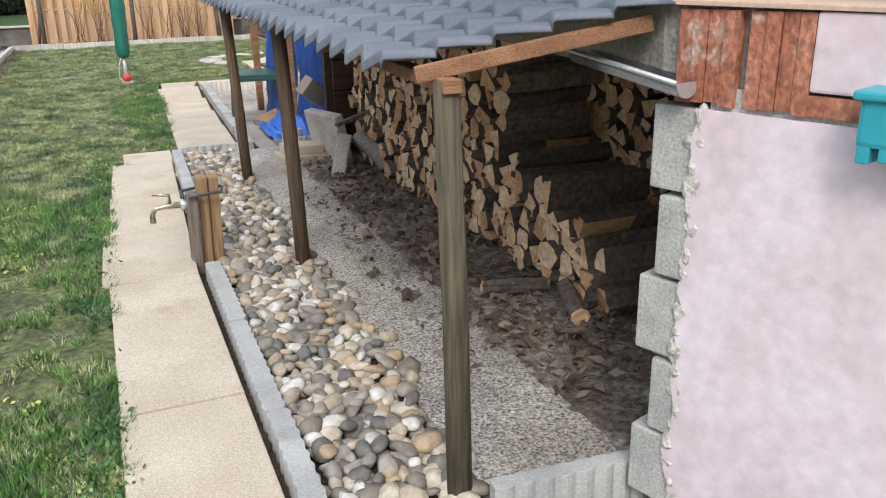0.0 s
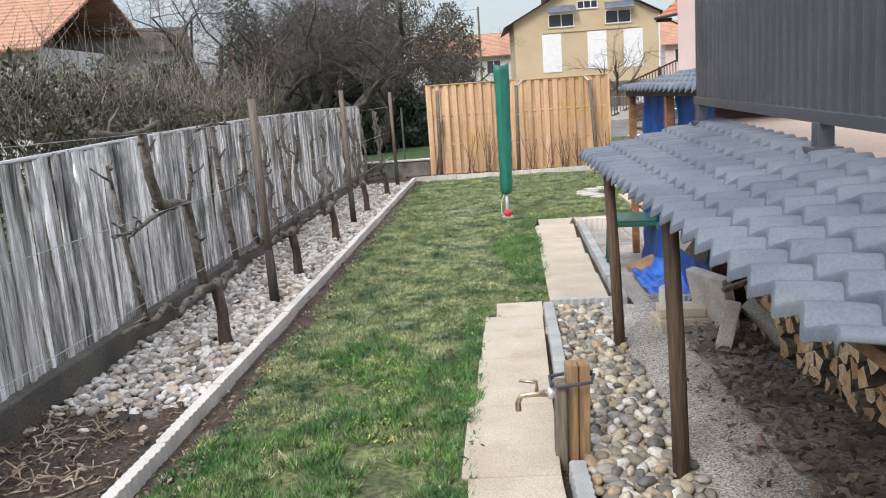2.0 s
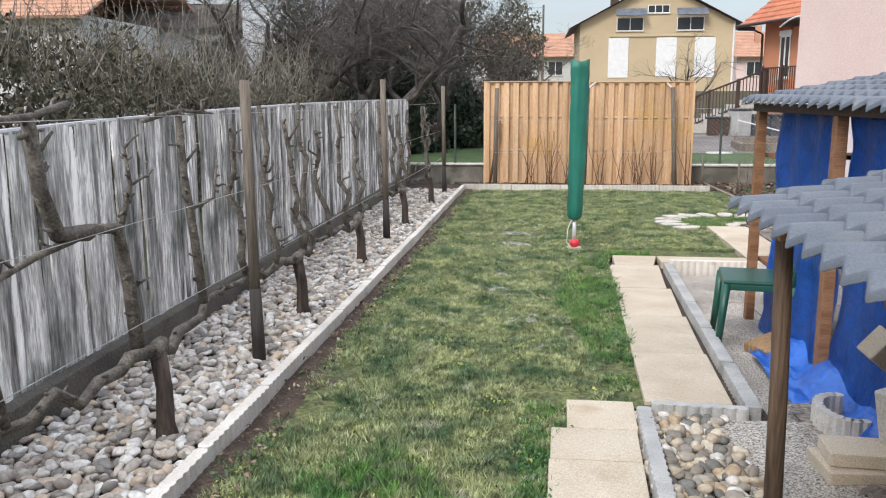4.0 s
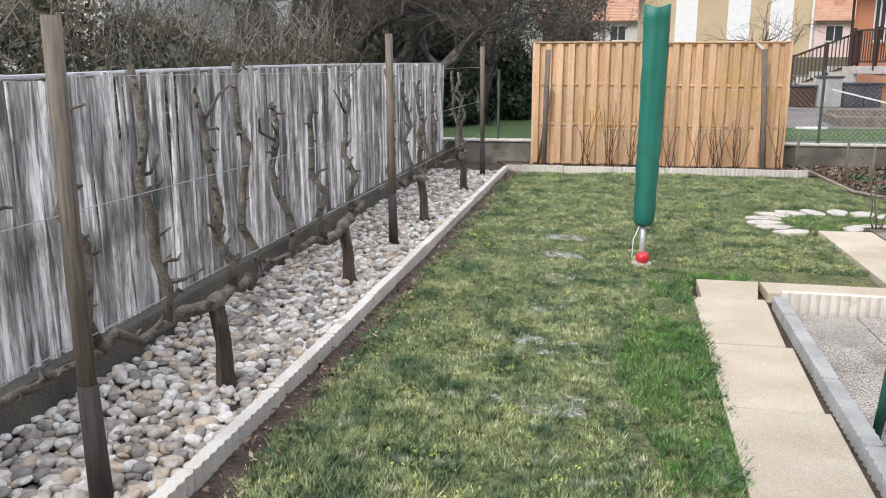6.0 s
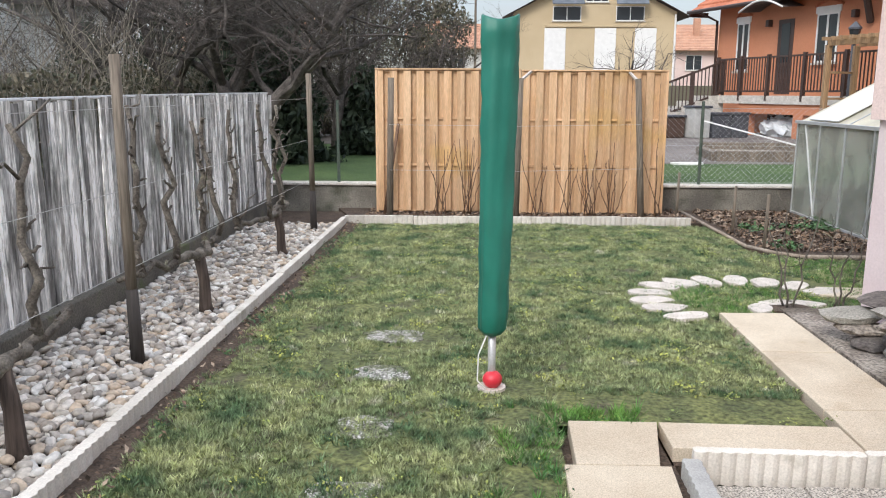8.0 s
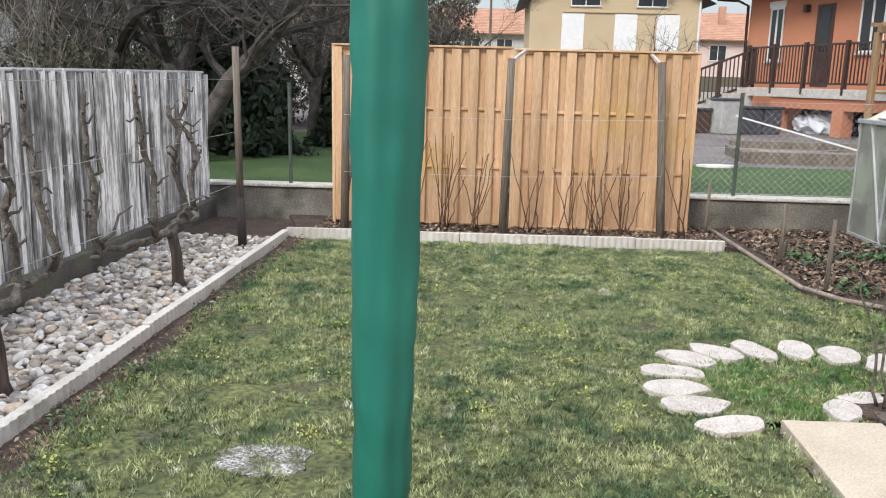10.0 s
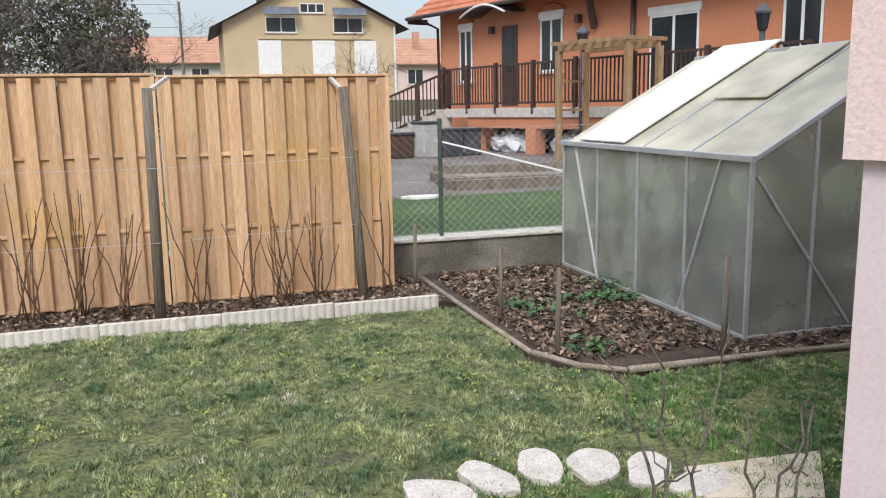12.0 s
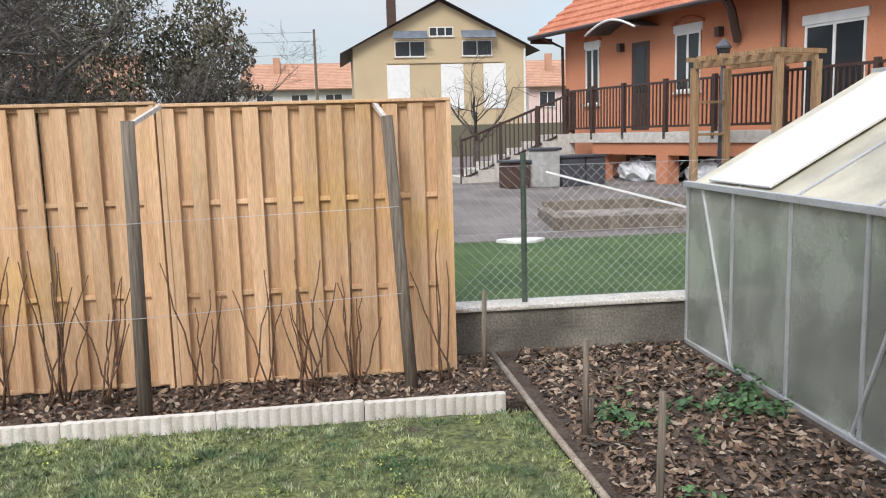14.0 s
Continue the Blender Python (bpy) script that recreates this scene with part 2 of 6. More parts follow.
M_ALU = surf("dull aluminium", (0.52, 0.53, 0.54), (0.62, 0.63, 0.64), 4, 0.38, 0.05, 80, metal=0.35, fine=0.1)
M_ZINC = surf("galvanised gutter", (0.55, 0.56, 0.57), (0.66, 0.67, 0.68), 5, 0.4, 0.05, 80, metal=0.6, fine=0.1)
M_CHAIR = surf("dark green plastic", (0.012, 0.075, 0.05), (0.016, 0.09, 0.062), 4, 0.4, 0.05, 80, fine=0.1)
M_TARP = surf("blue tarpaulin", (0.02, 0.11, 0.46), (0.035, 0.155, 0.58), 5, 0.38, 0.5, 20, fine=0.15, dist=0.02)
M_TEAL = surf("turquoise plastic", (0.03, 0.33, 0.40), (0.04, 0.38, 0.45), 4, 0.4, 0, 50, fine=0.06)
M_WOODEND = palette("split log end", [(0.70, 0.48, 0.27), (0.78, 0.58, 0.36), (0.60, 0.38, 0.20), (0.74, 0.55, 0.36), (0.50, 0.30, 0.16)], 0.85)
M_LOGBARK = palette("log bark", [(0.15, 0.118, 0.097), (0.20, 0.162, 0.135), (0.115, 0.095, 0.08)], 0.95, fine=0.45, bump=0.5)
M_PLANK = surf("dark brown plank", (0.055, 0.032, 0.024), (0.085, 0.05, 0.036), 5, 0.8, 0.3, 70, (0.4, 6, 6), rnd=0.15)
M_YELLOW = surf("yellow house render", (0.50, 0.395, 0.25), (0.56, 0.45, 0.29), 0.5, 0.9, 0.2, 20, fine=0.05)
M_ORANGE = surf("orange house render", (0.52, 0.21, 0.11), (0.58, 0.25, 0.14), 0.5, 0.9, 0.2, 20, fine=0.05)
M_RTILE = surf("red roof tiles", (0.42, 0.13, 0.065), (0.52, 0.19, 0.10), 2, 0.85, 0.4, 14, fine=0.25)
M_RTILE2 = surf("faded roof tiles", (0.44, 0.24, 0.16), (0.52, 0.30, 0.20), 1.5, 0.85, 0.4, 14, fine=0.25)
M_BROWN = surf("dark brown metal", (0.05, 0.03, 0.025), (0.07, 0.042, 0.034), 2, 0.5, 0.05, 40)
M_CURT = surf("pale window curtain", (0.55, 0.55, 0.53), (0.62, 0.62, 0.60), 3, 0.9, 0.1, 30, fine=0.1)
M_HEDGE = palette("wintry hedge leaf", [(0.085, 0.085, 0.052), (0.13, 0.12, 0.08), (0.06, 0.065, 0.042), (0.20, 0.175, 0.125)], 0.8)
M_EVER = palette("evergreen needle clump", [(0.035, 0.055, 0.032), (0.05, 0.07, 0.042), (0.025, 0.04, 0.028)], 0.85)
M_NGRASS = surf("neighbour lawn", (0.04, 0.08, 0.02), (0.068, 0.115, 0.032), 1.5, 0.95, 0.6, 40, fine=0.4, dist=0.02)
M_PAVE = surf("neighbour paving", (0.13, 0.11, 0.10), (0.21, 0.185, 0.17), 1, 0.9, 0.3, 30)
M_CLEAR = bpy.data.materials.new("clear plastic sheet")
M_CLEAR.use_nodes = True
M_CLEAR.node_tree.nodes["Principled BSDF"].inputs["Base Color"].default_value = (0.75, 0.78, 0.80, 1)
M_CLEAR.node_tree.nodes["Principled BSDF"].inputs["Roughness"].default_value = 0.25
M_GLASS = bpy.data.materials.new("dark window glass")
M_GLASS.use_nodes = True
M_GLASS.node_tree.nodes["Principled BSDF"].inputs["Base Color"].default_value = (0.03, 0.035, 0.04, 1)
M_GLASS.node_tree.nodes["Principled BSDF"].inputs["Roughness"].default_value = 0.06


def poly_sheet(name, colour, rough, through_light):
    """Twin-wall plastic sheet: lets soft light through."""
    # darker blotches painted into the colour stand in for uneven reflections and show-through
    m = surf(name, colour, tuple(c * 0.68 for c in colour), 2.6, rough, 0.06, 60, fine=0.05)
    p = m.node_tree.nodes["Principled BSDF"]
    p.inputs["Transmission Weight"].default_value = through_light
    p.inputs["IOR"].default_value = 1.2
    return m


M_POLY = poly_sheet("greenhouse twin-wall sheet", (0.84, 0.87, 0.78), 0.14, 0.72)
M_TAR = surf("black tarred wood", (0.025, 0.022, 0.02), (0.06, 0.05, 0.045), 9, 0.8, 0.4, 90, UP)
M_POLYR = poly_sheet("greenhouse roof sheet", (0.80, 0.74, 0.57), 0.35, 0.2)


# ---- building helpers ----
def thing(name, loc, label, category, group="", kind=""):
    e = new(name)
    e.location, e.empty_display_size = loc, 0.1
    return tagged(e, label, category, group, kind)


def part(name, bm, material, parent=None, label="", smooth=False):
    """Links a bmesh as one mesh object, under a thing or a part if given."""
    me = bpy.data.meshes.new(name)
    bm.to_mesh(me)
    bm.free()
    return place(name, me, material, parent, label, smooth)


def place(name, me, material, parent=None, label="", smooth=False, m=None):
    if material and not me.materials:
        me.materials.append(material)
    if smooth:
        me.shade_smooth()
    ob = new(name, me)
    if m is not None:
        ob.matrix_basis = m
    if parent:
        ob.parent = parent
        if parent.type == "EMPTY":
            ob.matrix_parent_inverse = parent.matrix_basis.inverted()
    if label:
        ob["label"] = label
    return ob


def structure(ob, label, category=""):
    return tagged(ob, label, category, kind="structure")


def box(bm, x0, x1, y0, y1, z0, z1, m=None, bevel=0.0):
    made = bmesh.ops.create_cube(bm, size=1)["verts"]
    for vt in made:
        vt.co = Vector(((x0 + x1) / 2 + vt.co.x * (x1 - x0), (y0 + y1) / 2 + vt.co.y * (y1 - y0), (z0 + z1) / 2 + vt.co.z * (z1 - z0)))
        if m is not None:
            vt.co = m @ vt.co
    if bevel:
        edges = list({e for vt in made for e in vt.link_edges})
        bmesh.ops.bevel(bm, geom=edges, offset=bevel, segments=2, profile=0.6, affect="EDGES")
    return bm


def boxed(*a, **k):
    return box(bmesh.new(), *a, **k)


def tube(bm, pts, rads, seg=6, cap=True):
    pts = [Vector(p) for p in pts]
    if isinstance(rads, (int, float)):
        rads = [rads] * len(pts)
    rings, side = [], None
    for k, p in enumerate(pts):
        d = (pts[min(k + 1, len(pts) - 1)] - pts[max(k - 1, 0)]).normalized()
        if side is None:
            side = d.orthogonal().normalized()
        side = (side - d * side.dot(d)).normalized()
        up = d.cross(side)
        rings.append([bm.verts.new(p + (side * math.cos(a) + up * math.sin(a)) * rads[k]) for a in (2 * math.pi * i / seg for i in range(seg))])
    for a, b in zip(rings, rings[1:]):
        for i in range(seg):
            bm.faces.new((a[i], a[(i + 1) % seg], b[(i + 1) % seg], b[i]))
    if cap:
        bm.faces.new(rings[0][::-1])
        bm.faces.new(rings[-1])
    return bm


def slab_poly(bm, pts, z0, z1, bevel=0.0):
    """A prism over a plan polygon given counter-clockwise."""
    lo, hi = [bm.verts.new((x, y, z0)) for x, y in pts], [bm.verts.new((x, y, z1)) for x, y in pts]
    bm.faces.new(lo[::-1])
    top = bm.faces.new(hi)
    for k in range(len(pts)):
        j = (k + 1) % len(pts)
        bm.faces.new((lo[k], lo[j], hi[j], hi[k]))
    if bevel:
        bmesh.ops.bevel(bm, geom=list(top.edges), offset=bevel, segments=2, profile=0.6, affect="EDGES")
    return bm


def mesh_from(name, verts, faces):
    me = bpy.data.meshes.new(name)
    me.from_pydata(verts, [], faces)
    me.update()
    return me


def big_mesh(name, verts, tris):
    """Many triangles from arrays."""
    me = bpy.data.meshes.new(name)
    verts, tris = np.asarray(verts, np.float32), np.asarray(tris, np.int32)
    me.vertices.add(len(verts))
    me.vertices.foreach_set("co", verts.ravel())
    me.loops.add(tris.size)
    me.loops.foreach_set("vertex_index", tris.ravel())
    me.polygons.add(len(tris))
    me.polygons.foreach_set("loop_start", np.arange(0, tris.size, 3, dtype=np.int32))
    me.update(calc_edges=True)
    return me


rng = np.random.default_rng(7)
rnd = random.Random(11)
U20, V20 = Vector((0.33, -0.944, 0)), Vector((0.944, 0.33, 0))


def ico(sub):
    bm = bmesh.new()
    bmesh.ops.create_icosphere(bm, subdivisions=sub, radius=1)
    v = np.array([vt.co[:] for vt in bm.verts])
    f = np.array([[vt.index for vt in fc.verts] for fc in bm.faces])
    bm.free()
    return v, f


ICO_V, ICO_F = ico(2)


def pebble_shape(size):
    """Vertices of one rounded, uneven pebble about 2 x size across."""
    s = size * np.array([rng.uniform(0.95, 1.35), rng.uniform(0.7, 1.0), rng.uniform(0.45, 0.72)])
    k1, k2 = rng.normal(size=3), rng.normal(size=3)
    v = ICO_V * (1 + 0.14 * np.sin(2.1 * ICO_V @ k1 + 1)[:, None] + 0.10 * np.sin(3.6 * ICO_V @ k2)[:, None])
    return v * s


def turn_any(tilt):
    a, b, c = rng.normal(0, tilt), rng.normal(0, tilt), rng.uniform(0, 2 * math.pi)
    return np.array(Euler((a, b, c)).to_matrix())


def pebble_bed(name, spots, size, near, material, owner, label):
    """Pebbles on given (x, y, z) spots: those in the plan stretch `near` singly, the rest joined."""
    shapes = []
    for k in range(10):
        me = mesh_from("pebble", pebble_shape(1.0).tolist(), ICO_F.tolist())
        me.materials.append(material)
        me.shade_smooth()
        shapes.append(me)
    verts, tris, count, single = [], [], 0, 0
    for x, y, z in spots:
        s = size * rng.uniform(0.7, 1.35)
        if near(x, y) and single < 300:
            m = Matrix.Translation((x, y, z)) @ Matrix(turn_any(0.3).tolist()).to_4x4() @ Matrix.Scale(s, 4)
            place("pebble", shapes[single % 10], None, owner, m=m)
            single += 1
        else:
            verts.append(pebble_shape(s) @ turn_any(0.3).T + (x, y, z))
            tris.append(ICO_F + count)
            count += len(ICO_V)
    ob = place("pebbles", big_mesh("pebbles", np.concatenate(verts), np.concatenate(tris)), material, owner, label, smooth=True)
    ob["kind"] = "stuff"


def gnarl(a, b, r0, r1, n=6, amp=0.03, seg=7):
    a, b = Vector(a), Vector(b)
    pts = [a.lerp(b, k / n) + (Vector((rnd.gauss(0, amp), rnd.gauss(0, amp), rnd.gauss(0, amp))) if 0 < k < n else Vector()) for k in range(n + 1)]
    return pts, [r0 + (r1 - r0) * k / n for k in range(n + 1)]


# ---- ground ----
gx = [-400, -60, -20, -8, -4, 0, 4, 8, 20, 60, 400]
gv = [(x, y, -0.12) for y in gx for x in gx]
ng = len(gx)
gf = [(j * ng + i, j * ng + i + 1, (j + 1) * ng + i + 1, (j + 1) * ng + i) for j in range(ng - 1) for i in range(ng - 1)]
ground = structure(place("ground", mesh_from("ground", gv, gf), M_GROUND), "dark soil and grass ground reaching the horizon", "ground")


def kerb_x(y):
    return -1.49 + (y - 4.7) * 0.0147


def strip_left(y):
    """Left edge of the cream path."""
    return -0.11 if y < 3.4 else -0.11 + (y - 3.4) * 0.03 if y < 6.1 else 0.45 + (y - 6.1) * 0.035


def in_ring_bed(x, y):
    return ((x - 2.46) / 0.2) ** 2 + ((y - 12.14) / 0.15) ** 2 < 1


def is_lawn(x, y):
    if x < kerb_x(y) + 0.06 or y > 15.84:
        return False
    if y < 10.02:
        return x < (0.065 if 5.74 < y < 6.12 else strip_left(y) + 0.015)
    if y < 12.0:
        return x < 1.9
    if x > 2.9 and y > 13.95:
        return (x - 2.9) + (y - 13.95) * 1.0 < 0.35 and y < 14.35
    return x < 6.5 and not in_ring_bed(x, y)


def lawn_z(x, y):
    return 0.018 * noise.noise((x * 1.3, y * 1.3, 0)) + 0.012 * noise.noise((x * 6, y * 6, 3)) - 0.008


step = 0.08
lv, lf, seen = [], [], {}
for i in range(int(8.1 / step)):
    for j in range(int(20 / step)):
        x, y = -1.5 + i * step, -4 + j * step
        if is_lawn(x + step / 2, y + step / 2):
            quad = []
            for a, b in ((i, j), (i + 1, j), (i + 1, j + 1), (i, j + 1)):
                if (a, b) not in seen:
                    seen[a, b] = len(lv)
                    px, py = -1.5 + a * step, -4 + b * step
                    lv.append((px, py, lawn_z(px, py)))
                quad.append(seen[a, b])
            lf.append(quad)
lawn = structure(place("lawn", mesh_from("lawn", lv, lf), M_LAWN, smooth=True), "mossy uneven winter lawn with worn patches", "lawn")


def vnoise(x, y, seed):
    """Smooth value noise in -1..1 for arrays."""
    def corner(a, b):
        q = np.sin(a * 127.1 + b * 311.7 + seed * 74.7) * 43758.5453
        return (q - np.floor(q)) * 2 - 1
    xi, yi = np.floor(x), np.floor(y)
    u, v = x - xi, y - yi
    u, v = u * u * (3 - 2 * u), v * v * (3 - 2 * v)
    return (corner(xi, yi) * (1 - u) + corner(xi + 1, yi) * u) * (1 - v) + (corner(xi, yi + 1) * (1 - u) + corner(xi + 1, yi + 1) * u) * v


def lawn_spots(count, box_xy, keep, bare):
    """Chance places on the lawn, thinned out in worn patches: arrays x, y, z."""
    x0, x1, y0, y1 = box_xy
    x, y = rng.uniform(x0, x1, count), rng.uniform(y0, y1, count)
    worn = vnoise(x * 2.4, y * 2.4, 31) + 0.7 * vnoise(x * 8, y * 8, 12)
    ok = worn > rng.uniform(-1.0, bare, count)
    ok &= np.array([keep(a, b) for a, b in zip(x, y)], bool)
    x, y = x[ok], y[ok]
    return x, y, np.array([lawn_z(a, b) for a, b in zip(x, y)])


def grass(name, tufts, blades, box_xy, height, material, keep, label, width=0.0036, bare=0.1):
    """Tufts of blades that lean outwards from the middle of each tuft."""
    x, y, z = lawn_spots(tufts, box_xy, keep, bare)
    tall = height * (0.6 + 0.55 * (0.5 + 0.5 * vnoise(x * 1.1, y * 1.1, 7))) * rng.uniform(0.65, 1.45, len(x))
    wide = rng.uniform(0.008, 0.024, len(x))
    x, y, z, tall, wide = (np.repeat(a, blades) for a in (x, y, z, tall, wide))
    n = len(x)
    out, far = rng.uniform(0, 6.283, n), np.sqrt(rng.uniform(0, 1, n))
    bx, by = x + wide * far * np.cos(out), y + wide * far * np.sin(out)
    h, w, turn = tall * rng.uniform(0.55, 1.25, n), width * rng.uniform(0.7, 1.4, n), rng.uniform(0, 6.283, n)
    lean, way = h * (0.15 + 0.9 * far * rng.uniform(0.6, 1.3, n)), out + rng.normal(0, 0.5, n)
    dx, dy = w * np.cos(turn), w * np.sin(turn)
    v = np.empty((n, 3, 3))
    v[:, 0] = np.stack((bx - dx, by - dy, z - 0.004), 1)
    v[:, 1] = np.stack((bx + dx, by + dy, z - 0.004), 1)
    v[:, 2] = np.stack((bx + lean * np.cos(way), by + lean * np.sin(way), z + h), 1)
    ob = place(name, big_mesh(name, v.reshape(-1, 3), np.arange(3 * n).reshape(-1, 3)), material)
    tagged(ob, label, "grass", kind="stuff")


def leaflets(name, spots, per, spread, size, lift, material, label, category):
    """Small flat leaves in loose clusters round the given spots."""
    x, y, z = (np.repeat(a, per) for a in spots)
    n = len(x)
    x, y = x + rng.normal(0, spread, n), y + rng.normal(0, spread, n)
    z = z + rng.uniform(*lift, n)
    s, a = size * rng.uniform(0.5, 1.4, n), rng.uniform(0, 6.283, n)
    ca, sa = s * np.cos(a), s * np.sin(a)
    tip, roll = rng.normal(0, 0.45, n) * s, rng.normal(0, 0.3, n) * s
    v = np.empty((n, 4, 3))
    v[:, 0] = np.stack((x - ca, y - sa, z - tip), 1)
    v[:, 1] = np.stack((x + 0.62 * sa, y - 0.62 * ca, z - roll), 1)
    v[:, 2] = np.stack((x + ca, y + sa, z + tip), 1)
    v[:, 3] = np.stack((x - 0.62 * sa, y + 0.62 * ca, z + roll), 1)
    q = np.arange(n)[:, None] * 4
    tris = np.concatenate((q + (0, 1, 2), q + (0, 2, 3)))
    tagged(place(name, big_mesh(name, v.reshape(-1, 3), tris), material), label, category, kind="stuff")


def is_turf(x, y):
    """Lawn where grass grows: a ragged band along the kerb stays bare."""
    return is_lawn(x, y) and x > kerb_x(y) + 0.13 + 0.10 * noise.noise((y * 1.3, 0, 3)) + 0.05 * noise.noise((y * 6, x * 6, 3))


def by_edge(x, y):
    return is_lawn(x, y) and ((x < kerb_x(y) + 0.26 and noise.noise((y * 1.6, x * 3, 1)) > 0.12) or (y < 10 and x > strip_left(y) - 0.13))


def lush(x, y):
    return is_turf(x, y) and (noise.noise((x * 0.8, y * 0.55, 20)) > 0.15 or y < 3.9 + 0.6 * noise.noise((x * 2, 0, 2)) or x > strip_left(y) - 0.12)


grass("grass", 46000, 14, (-1.5, 0.6, 0.6, 10.4), 0.027, M_BLADE, is_turf, "short green and yellowish lawn grass blades")
grass("grass", 44000, 12, (-1.5, 4.6, 10.4, 15.9), 0.024, M_BLADE, is_turf, "short green and yellowish lawn grass blades")
grass("grass", 20000, 13, (-1.5, 1.0, 0.6, 10.2), 0.040, M_BLADE2, lush, "lush dark green grass tufts along lawn edges")
grass("grass", 2600, 12, (1.6, 4.6, 11.9, 13.9), 0.034, M_BLADE2, lambda x, y: is_lawn(x, y) and (math.hypot(x - 2.25, y - 12.5) < 0.55 or x > 3.0), "lush green grass inside the stone ring")
leaflets("clover", lawn_spots(14000, (-1.5, 4.8, 0.6, 15.9), lambda x, y: is_turf(x, y) and noise.noise((x * 2.6, y * 2.6, 9)) > 0.08, 0.6), 12, 0.022, 0.0075, (0.006, 0.026), M_MOSS, "yellow-green moss and clover patches all over the lawn", "clover")
leaflets("edge_weeds", lawn_spots(7000, (-1.5, 0.6, 1.0, 15.8), by_edge, 0.2), 9, 0.02, 0.0095, (0.008, 0.038), M_WEED, "low broad-leaved weeds along the kerb and path", "weeds")
strip = bmesh.new()
bmesh.ops.create_grid(strip, x_segments=6, y_segments=150, size=0.5)
for vt in strip.verts:
    y = 2.2 + (vt.co.y + 0.5) * 13.6
    w = 0.19 + 0.13 * noise.noise((0, y * 1.3, 3)) + 0.04 * noise.noise((0, y * 6, 3))
    x = kerb_x(y) + 0.03 + (vt.co.x + 0.5) * w
    vt.co = (x, y, lawn_z(x, y) + 0.016 - 0.02 * (vt.co.x + 0.5))
structure(part("soil_strip", strip, M_SOIL, smooth=True), "strip of bare dark soil beside the kerb", "soil")
# sunken stepping pavers in the lawn
M_PAVER = surf("gravelly moss-grown paver", (0.20, 0.19, 0.17), (0.50, 0.49, 0.46), 45, 0.95, 0.9, 90, fine=0.7, spots=(0.09, 0.10, 0.045), spot_scale=7, spot_at=0.46, dist=0.01)
for y, w in ((7.72, 0.40), (8.5, 0.38), (9.3, 0.33), (9.97, 0.26), (10.69, 0.30), (11.4, 0.37)):
    bm = slab_poly(bmesh.new(), [(-0.3 + w / 2 * math.cos(a) * (1.25 if abs(math.sin(2 * a)) > .7 else 1) + rnd.uniform(-.03, .03), y + 0.12 * math.sin(a) * 1.1 + rnd.uniform(-.02, .02)) for a in (k * math.pi / 6 for k in range(12))], -0.03, lawn_z(-0.3, y) + 0.007, 0.003)
    tagged(part("stepping_paver", bm, M_PAVER), "worn gravelly concrete paver sunk in the lawn", "paver", "pavers sunk in the lawn")

# ---- paved path ----
path = structure(part("path_bed", boxed(-0.2, 1.06, -1.5, 10.0, -0.115, -0.05), M_SOIL), "sand bed under the cream slab path", "path")
joints = [-1.2, -0.1, 1.05, 2.2, 3.36, 4.12, 4.85, 5.42, 5.76]
for k, (y0, y1) in enumerate(zip(joints, joints[1:])):
    dx = [0, 0.01, -0.005, 0.0, -0.03, 0.0, 0.01, 0.015][k]
    l0, l1 = strip_left(y0 + 0.01) + dx, strip_left(y1 - 0.01) + dx
    bm = slab_poly(bmesh.new(), [(l0, y0 + 0.004), (0.262 + (y0 > 3.4) * (y0 - 3.4) * 0.045, y0 + 0.004), (0.262 + (y1 > 3.4) * (y1 - 3.4) * 0.045, y1 - 0.004), (l1, y1 - 0.004)], -0.05, 0.012 + rnd.uniform(0, 0.005), 0.006)
    part("slab", bm, M_SLAB, path)
part("slab", slab_poly(bmesh.new(), [(0.05, 5.765), (0.375, 5.765), (0.39, 6.12), (0.06, 6.12)], -0.05, 0.014, 0.006), M_SLAB, path)
far_j = [6.13, 6.95, 7.8, 8.65, 9.56, 10.02]
for y0, y1 in zip(far_j, far_j[1:]):
    k = 0.05 if y0 > 9.5 else 0.0
    bm = slab_poly(bmesh.new(), [(strip_left(y0) + k, y0 + 0.004), (0.88 + (y0 - 6.1) * 0.025, y0 + 0.004), (0.88 + (y1 - 6.1) * 0.038 * (1 if y1 < 10 else 1.15), y1 - 0.004), (strip_left(y1) + k, y1 - 0.004)], -0.05, 0.014 + rnd.uniform(0, 0.004), 0.006)
    part("slab", bm, M_SLAB, path)
path_b = structure(part("cross_path_bed", boxed(1.05, 2.36, 9.7, 12.0, -0.115, -0.05), M_SOIL), "sand bed under the cream cross path", "path")
for pts in ([(1.06, 9.74), (1.88, 9.72), (1.88, 10.0), (1.06, 10.02)], [(1.89, 9.71), (2.36, 9.70), (2.36, 10.2), (1.9, 10.2)],
            [(1.9, 10.21), (2.36, 10.21), (2.36, 11.1), (1.91, 11.1)], [(1.91, 11.11), (2.36, 11.11), (2.37, 11.98), (1.92, 11.97)]):
    part("slab", slab_poly(bmesh.new(), pts, -0.05, 0.015, 0.006), M_SLAB, path_b)


# ---- fluted concrete edging ----
def fluted_mesh(length, thick, height, flutes):
    """A kerb piece along +x with rounded vertical flutes on both faces."""
    bm = bmesh.new()
    n = flutes * 4
    out = []
    for side in (-1, 1):
        row = []
        for k in range(n + 1):
            x = length * k / n
            d = thick / 2 - 0.012 + 0.012 * abs(math.sin(math.pi * k / 4))
            row.append((x, side * d))
        out += row if side < 0 else row[::-1]
    slab_poly(bm, out, 0, height, 0.004)
    me = bpy.data.meshes.new("edging_piece")
    bm.to_mesh(me)
    bm.free()
    return me


